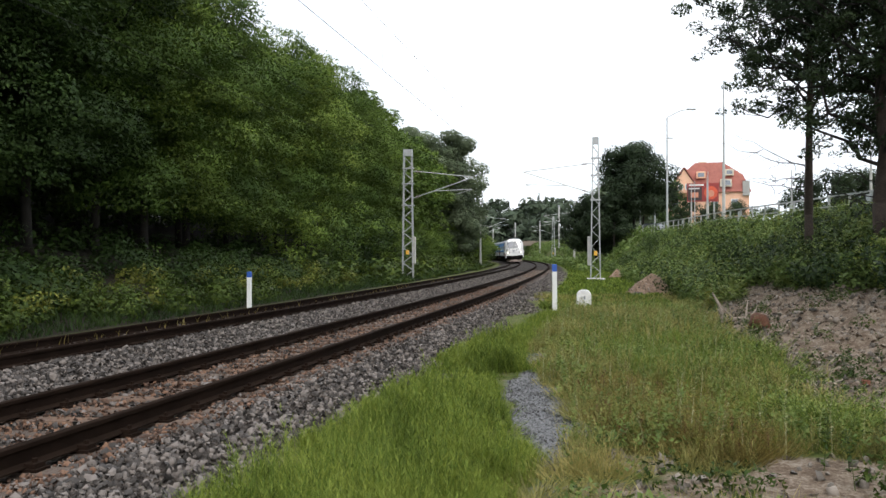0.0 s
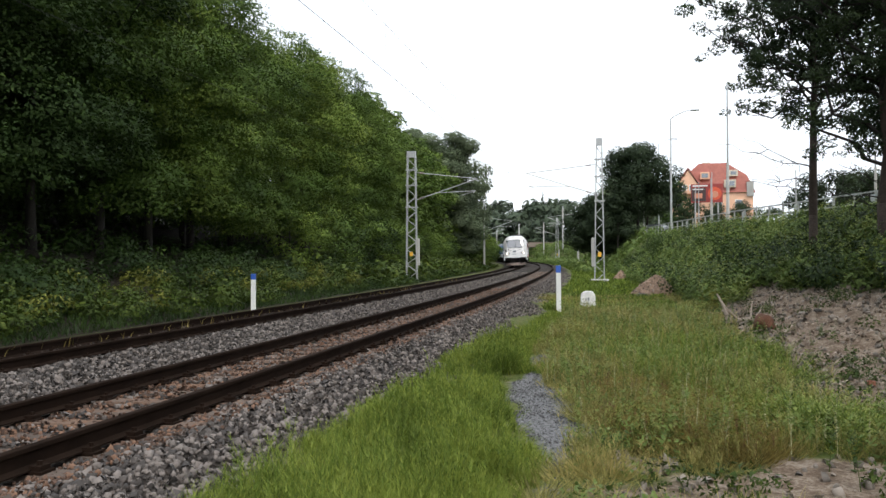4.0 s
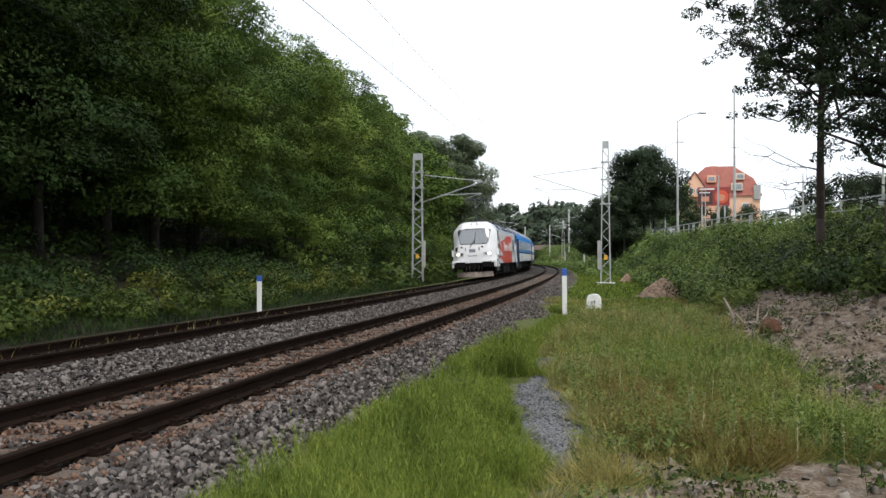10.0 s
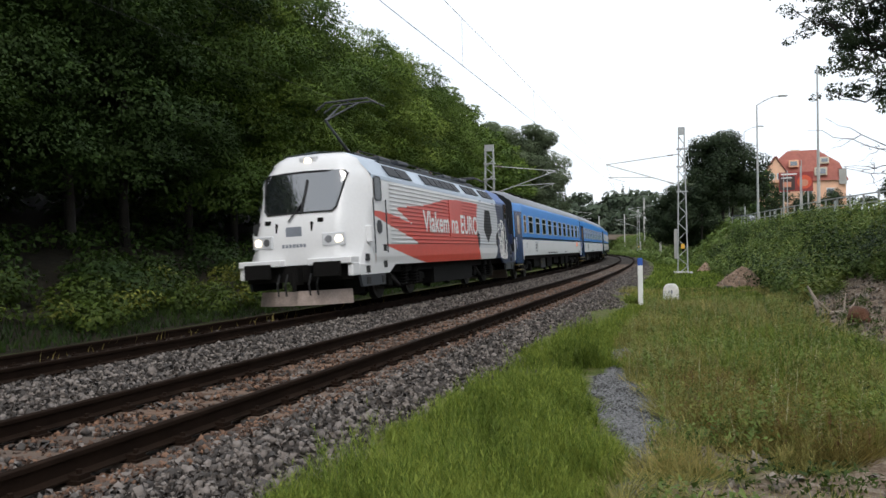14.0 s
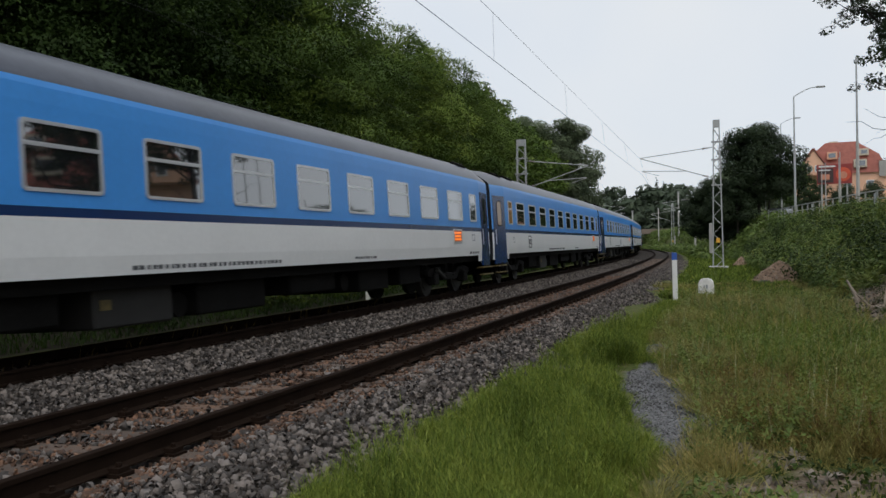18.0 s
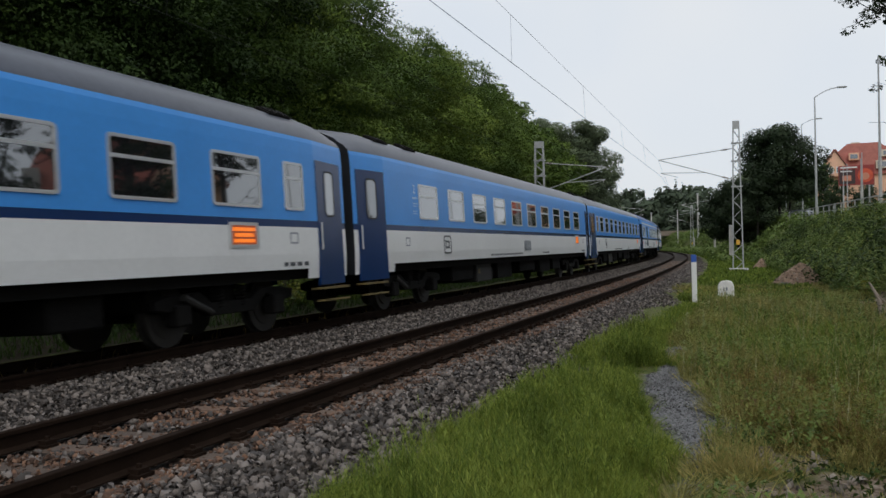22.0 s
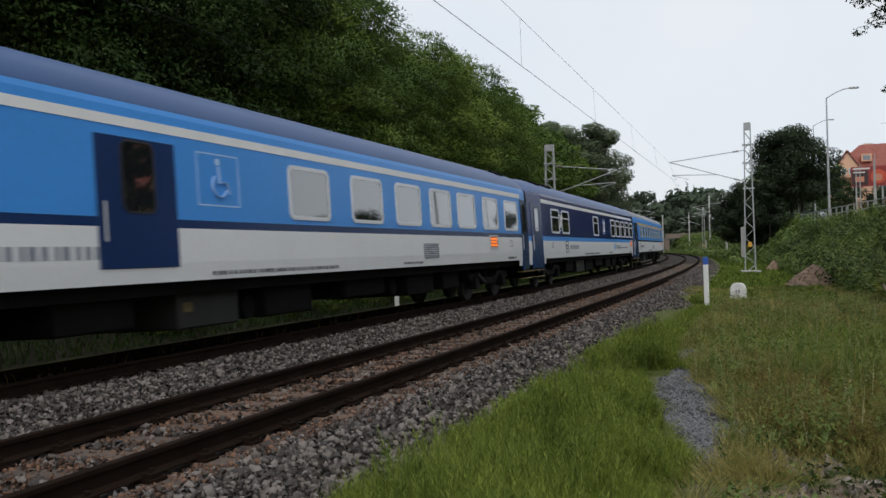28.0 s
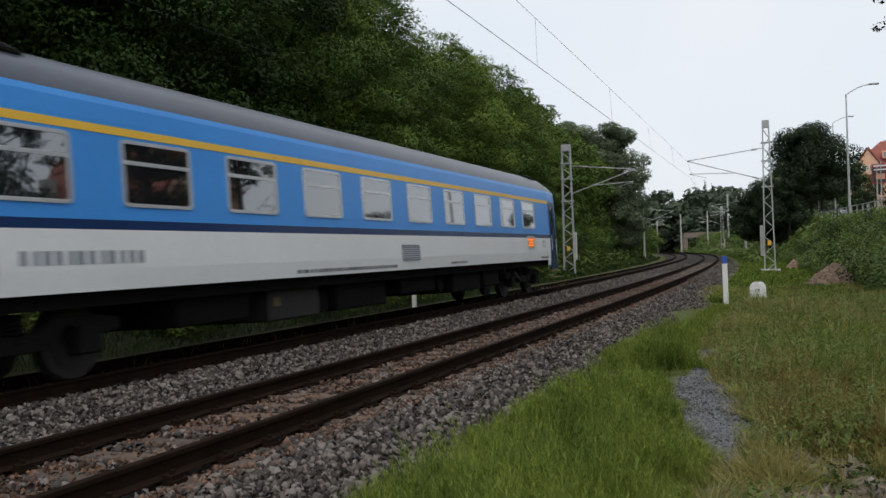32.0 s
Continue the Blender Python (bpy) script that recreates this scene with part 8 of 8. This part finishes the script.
def build_grass():
    rng = np.random.default_rng(14)
    left = lambda y: np.interp(y, [4, 5.7, 8.5, 12, 14.4, 18, 23.5, 27], [-2.0, -1.6, -0.95, -0.3, 0.25, 1.25, 2.7, 3.6])
    def rim(x, y):
        """How far inside a tussock bank a place lies: low at the gaps and edges, 1 well inside."""
        a, b = y - 11.5 - 0.3 * x + 0.1 * wobble(x, y, 3.0), y - 14.5 - 0.1 * x + 0.08 * wobble(x, y, 3.0)
        near, far = np.where(a < 0, -a / 2.0, a / 0.9), np.where(b < 0, -b / 1.3, b / 0.9) + 2.0 * (x < 0.7)
        gaps = np.where(x > -0.9, np.minimum(near, far), 1.0)
        return np.clip(np.minimum(np.minimum(gaps, (lush_edge(y) - x) / 0.7 + 0.15), (x - left(y)) / 0.7 + 0.15), 0.0, 1.0)
    lush = lambda x, y, s, u, bed, bare, grit, r: (x > left(y) + 0.26 * wobble(x, y, 2.3) + 0.1 * wobble(x, y, 5.5)) & (x < lush_edge(y) + 0.16 * wobble(x, y, 3.1)) & (grit < 0.02) & (rim(x, y) > 0.17 + 0.06 * wobble(x, y, 5.0)) & (wobble(x, y, 1.9, 2.0) + 0.5 * wobble(x, y, 4.7) > -0.5) & (wobble(x, y, 5.2, 1.5) + 0.4 * wobble(x, y, 9.0) > -0.2)
    x, y = inside(rng, 2000, (-2.2, 4.0), (4.2, 26), lush)
    tufts("tall_grass", 1, x, y, 0.20 + 0.004 * y, (0.43 + 0.16 * wobble(x, y, 1.9, 2.0) + 0.06 * wobble(x, y, 4.7)) * (0.12 + 0.88 * rim(x, y)), 150, 0.0032 + 0.00018 * np.repeat(y, 150), 0.7, GRASS_LUSH, "tall lush green grass in rounded tussocks beside the ballast", 0.72)
    x, y = inside(rng, 3200, (-2.2, 4.0), (4.2, 26), lush)
    tufts("short_grass", 7, x, y, 0.15 + 0.004 * y, 0.14 + 0 * x, 40, 0.0032 + 0.00018 * np.repeat(y, 40), 0.9, GRASS_LUSH, "short green grass between the tussocks")
    x, y = inside(rng, 21000, (-2.2, 4.0), (4.2, 17), lush)
    horsetails("feathery_horsetails", 8, x, y, (0.46 + 0.2 * wobble(x, y, 1.9, 2.0) + 0.12 * wobble(x, y, 4.7)) * (0.12 + 0.88 * rim(x, y)), GRASS_LUSH, "dense feathery green horsetails beside the ballast")
    patch = lambda x, y: ((x - 2.5) / 0.95) ** 2 + ((y - 9.2) / 2.2) ** 2 - 0.4 * wobble(x, y, 1.8)
    mead = lambda x, y, s, u, bed, bare, grit, r: (x > lush_edge(y) + 0.05) & (u < 8.3 + 0.8 * wobble(x, y, 1.1)) & (grit < 0.3) & (r.random(len(x)) > bare * 1.2) & (bed < 0.3)
    green = lambda x, y, s, u, bed, bare, grit, r: mead(x, y, s, u, bed, bare, grit, r) & (r.random(len(x)) < 0.3 + 0.7 * (patch(x, y) > 0.9))
    x, y = inside(rng, 5200, (0.4, 9.5), (5.0, 34), green)
    rich = (((x - 4.2) / 1.9) ** 2 + ((y - 14.5) / 4.5) ** 2 < 1.0 + 0.4 * wobble(x, y, 1.3)) | (((x - 3.5) / 0.75) ** 2 + ((y - 8.7) / 1.4) ** 2 < 1.0 + 0.4 * wobble(x, y, 1.7))
    tufts("meadow_grass", 12, x[rich], y[rich], 0.13 + 0.006 * y[rich], 0.36 + 0.1 * wobble(x, y, 1.4, 1.0)[rich], 52, 0.004 + 0.00025 * np.repeat(y[rich], 52), 1.2, GRASS_LUSH, "taller lush patches of meadow grass")
    x, y = x[~rich], y[~rich]
    tufts("meadow_grass", 2, x, y, 0.13 + 0.006 * y, 0.2 + 0.09 * wobble(x, y, 1.4, 1.0) + 0.04 * wobble(x, y, 5.0), 46, 0.004 + 0.00025 * np.repeat(y, 46), 1.3, GRASS_MID, "uneven green meadow grass and weeds")
    dry = lambda x, y, s, u, bed, bare, grit, r: mead(x, y, s, u, bed, bare, grit, r) & (patch(x, y) < 1.0)
    x, y = inside(rng, 3000, (0.8, 4.0), (6.3, 13), dry)
    tufts("dry_grass", 3, x, y, 0.14 + 0 * x, 0.24 + 0 * x, 30, 0.004, 1.2, GRASS_DRY, "dry reddish-yellow weeds")
    x, y = inside(rng, 5200, (0.9, 8.5), (6.6, 24), green)
    horsetails("meadow_horsetails", 9, x, y, 0.3 + 0.14 * wobble(x, y, 0.9, 3.0) + 0.08 * wobble(x, y, 2.6), GRASS_MID, "feathery green horsetails among the meadow weeds", 6, 4, 0.1)
    # farther off, coarser
    s, u = 24 + 130 * rng.random(22000) ** 1.5, rng.uniform(2.7, 7.0, 22000)
    x = np.interp(s, ALONG, TX) + np.cos(np.interp(s, ALONG, _th)) * u
    y = np.interp(s, ALONG, TY) + np.sin(np.interp(s, ALONG, _th)) * u
    blades("far_grass", 4, x, y, 0.2 + 0 * x, 0.012 + 0.0007 * y, 0.7, GRASS_LUSH, "bright green grass strip beside the curve")
    s, u = rng.uniform(-6, 70, 16000), rng.uniform(-9.4, -7.3, 16000)
    x = np.interp(s, ALONG, TX) + np.cos(np.interp(s, ALONG, _th)) * u
    y = np.interp(s, ALONG, TY) + np.sin(np.interp(s, ALONG, _th)) * u
    blades("verge_grass", 5, x, y, 0.22 + 0 * x, 0.014, 0.6, WEED_DARK, "rough grass on the far verge")
    # leafy weeds among the grass
    def weeds(name, seed, n, xr, yr, r_range, material, label, per, leaf, keep):
        x, y = inside(rng, n, xr, yr, keep)
        r = rng.uniform(*r_range, len(x))
        bush_patch(name, seed, list(zip(x, y, ground_z(x, y) + r * 0.6, r)), per, leaf, material, label, "weeds")
    weeds("leafy_weeds", 85, 160, (0.9, 5.0), (5.2, 8.6), (0.1, 0.22), BRAMBLE, "leafy green weeds between bare patches", 2300, 0.03, green)
    weeds("leafy_weeds", 81, 800, (0.8, 8.5), (7.6, 28), (0.09, 0.24), WEED_FRESH, "small leafy green weeds in the grass", 2300, 0.026, green)
    weeds("yellow_weeds", 82, 420, (1.2, 4.4), (6.5, 16), (0.08, 0.2), WEED_YELLOW, "yellow-flowering weeds in the grass", 2300, 0.02, dry)
    weeds("yellow_weeds", 83, 160, (2.0, 4.6), (17, 30), (0.1, 0.25), WEED_YELLOW, "yellow-green weeds near the marker post", 900, 0.03, mead)
    weeds("dirt_weeds", 84, 330, (1.5, 10.0), (5.2, 26), (0.08, 0.26), SHRUB, "scattered small weeds on bare dirt", 2200, 0.03, lambda x, y, s, u, bed, bare, grit, r: (bare > 0.3) & (u < 11))
    def stalks(name, seed, n, xr, yr, h_range, leaf, material, label, keep):
        """Upright weeds: a thin stem with pointed leaves all the way up."""
        r = np.random.default_rng(seed)
        x, y = inside(r, n, xr, yr, keep)
        m, per = len(x), 26
        z, h = ground_z(x, y), r.uniform(*h_range, len(x))
        i = np.repeat(np.arange(m), per)
        k, a = r.uniform(0.12, 1.05, m * per), r.uniform(0, 2 * math.pi, m * per)
        tilt = r.normal(0, 0.14, (m, 2))[i] * h[i][:, None] * k[:, None]
        p = np.stack([x[i] + tilt[:, 0], y[i] + tilt[:, 1], z[i] + h[i] * k], 1)
        o = np.stack([np.cos(a), np.sin(a), r.uniform(-0.1, 0.7, m * per)], 1)
        b = np.stack([-np.sin(a), np.cos(a), r.normal(0, 0.3, m * per)], 1)
        sz = (leaf * r.uniform(0.6, 1.3, m * per) * (1.2 - 0.6 * k))[:, None]
        v = np.stack([p + o * sz * 0.15 - b * sz * 0.2, p + o * sz * 0.15 + b * sz * 0.2, p + o * sz], 1).reshape(-1, 3)
        f = np.stack([x, y, z], 1)
        t = np.stack([x + tilt[::per, 0] / np.maximum(k[::per], 0.1), y + tilt[::per, 1] / np.maximum(k[::per], 0.1), z + h], 1)
        w = np.array([0.004, 0, 0])
        v = np.concatenate([v, np.stack([f - w, f + w, t], 1).reshape(-1, 3)])
        tagged(link(name, array_mesh(name, v, np.arange(len(v)).reshape(-1, 3)), material), label, "weeds", kind="stuff")
    stalks("tall_weeds", 91, 2600, (0.9, 8.5), (7.4, 26), (0.22, 0.5), 0.075, WEED_FRESH, "upright leafy green weeds in the meadow", green)
    stalks("tall_weeds", 92, 1300, (1.0, 4.6), (6.3, 17), (0.22, 0.42), 0.05, WEED_YELLOW, "upright yellowish flowering weeds", dry)
    stalks("tall_weeds", 93, 520, (1.0, 4.0), (6.3, 14), (0.18, 0.34), 0.04, WEED_RED, "reddish seeding sorrel among the weeds", dry)
    stalks("pale_stalks", 97, 320, (0.9, 8.0), (7.0, 26), (0.3, 0.6), 0.03, PALE_STALK, "thin pale dry seed stalks in the meadow", mead)
    stalks("bank_foot_weeds", 94, 900, (3.0, 10.0), (5.5, 26), (0.15, 0.42), 0.075, SHRUB, "leafy green weeds at the foot of the bare bank", lambda x, y, s, u, bed, bare, grit, r: (u > 6.2) & (u < 8.9) & (r.random(len(x)) > bare * 0.7))
    slope = lambda x, y, s, u, bed, bare, grit, r: (u > np.interp(s, [17, 40, 80], [8.4, 7.0, 6.2])) & (u < np.interp(s, [5, 30, 52, 75], [16, 14.8, 12.2, 10.6])) & (s > 17) & (s < 72) & (r.random(len(x)) > bare)
    stalks("slope_weeds", 95, 7000, (6.5, 19.5), (18, 72), (0.35, 0.95), 0.23, BRAMBLE, "tall nettles and brambles standing out of the bank growth", slope)
    stalks("slope_weeds", 96, 1500, (6.5, 19.5), (18, 60), (0.5, 1.0), 0.12, WEED_YELLOW, "yellowing seed stalks on the bank", slope)
    # thin tufts growing in the far rail
    s, u = rng.uniform(2, 50, 500), -GAP - 0.75 + rng.normal(0, 0.12, 500)
    x = np.interp(s, ALONG, TX) + np.cos(np.interp(s, ALONG, _th)) * u
    y = np.interp(s, ALONG, TY) + np.sin(np.interp(s, ALONG, _th)) * u
    blades("rail_tufts", 6, x, y, 0.2 + 0 * x, 0.008, 0.6, GRASS_DRY, "thin dry tufts beside the far rail")


build_grass()


def dirt_stones(rng, n):
    s, u = rng.uniform(0, 28, n), rng.uniform(4.5, 13.0, n)
    x = np.interp(s, ALONG, TX) + np.cos(np.interp(s, ALONG, _th)) * u
    y = np.interp(s, ALONG, TY) + np.sin(np.interp(s, ALONG, _th)) * u
    ok = masks(x, y)[1] > 0.35
    return s[ok], u[ok], rng.uniform(-0.01, 0.01, ok.sum())


stones("dirt_stones", 8500, dirt_stones, PALE_STONES, "small pale stones scattered on bare earth", 0.01, 0.04, 7)


GRIT = mat("pale_grey_grit", (0.124, 0.124, 0.127), 0.9, 0, 0.4, 9, 80, 0.3, island_vary=0.9, tint=(0.211, 0.211, 0.213))


def grit_stones(rng, n):
    x, y = rng.uniform(0.2, 2.4, n), rng.uniform(5, 16, n)
    ok = masks(x, y)[2] > 0.35
    s, u = track_coords(x[ok], y[ok])
    return s, u, 0 * s


stones("grit_stones", 26000, grit_stones, GRIT, "fine grey grit of a narrow path", 0.004, 0.010, 8)


def clods(rng, n):
    s, u = rng.uniform(4, 27, n), rng.uniform(7.6, 11.2, n)
    x = np.interp(s, ALONG, TX) + np.cos(np.interp(s, ALONG, _th)) * u
    y = np.interp(s, ALONG, TY) + np.sin(np.interp(s, ALONG, _th)) * u
    ok = masks(x, y)[1] > 0.25
    return s[ok], u[ok], rng.uniform(-0.03, 0.0, ok.sum())


stones("earth_clods", 5500, clods, EARTH, "crumbling brown clods of earth on the torn bank", 0.008, 0.03, 9)


# ---- what moves: the train ----
def motions():
    times = [0.5 * i for i in range(65)]
    for ob, behind, length, pivot in TRAIN:
        walk(ob, [(t, vehicle_pose(front_at(t) + behind, length, pivot)) for t in times])


motions()
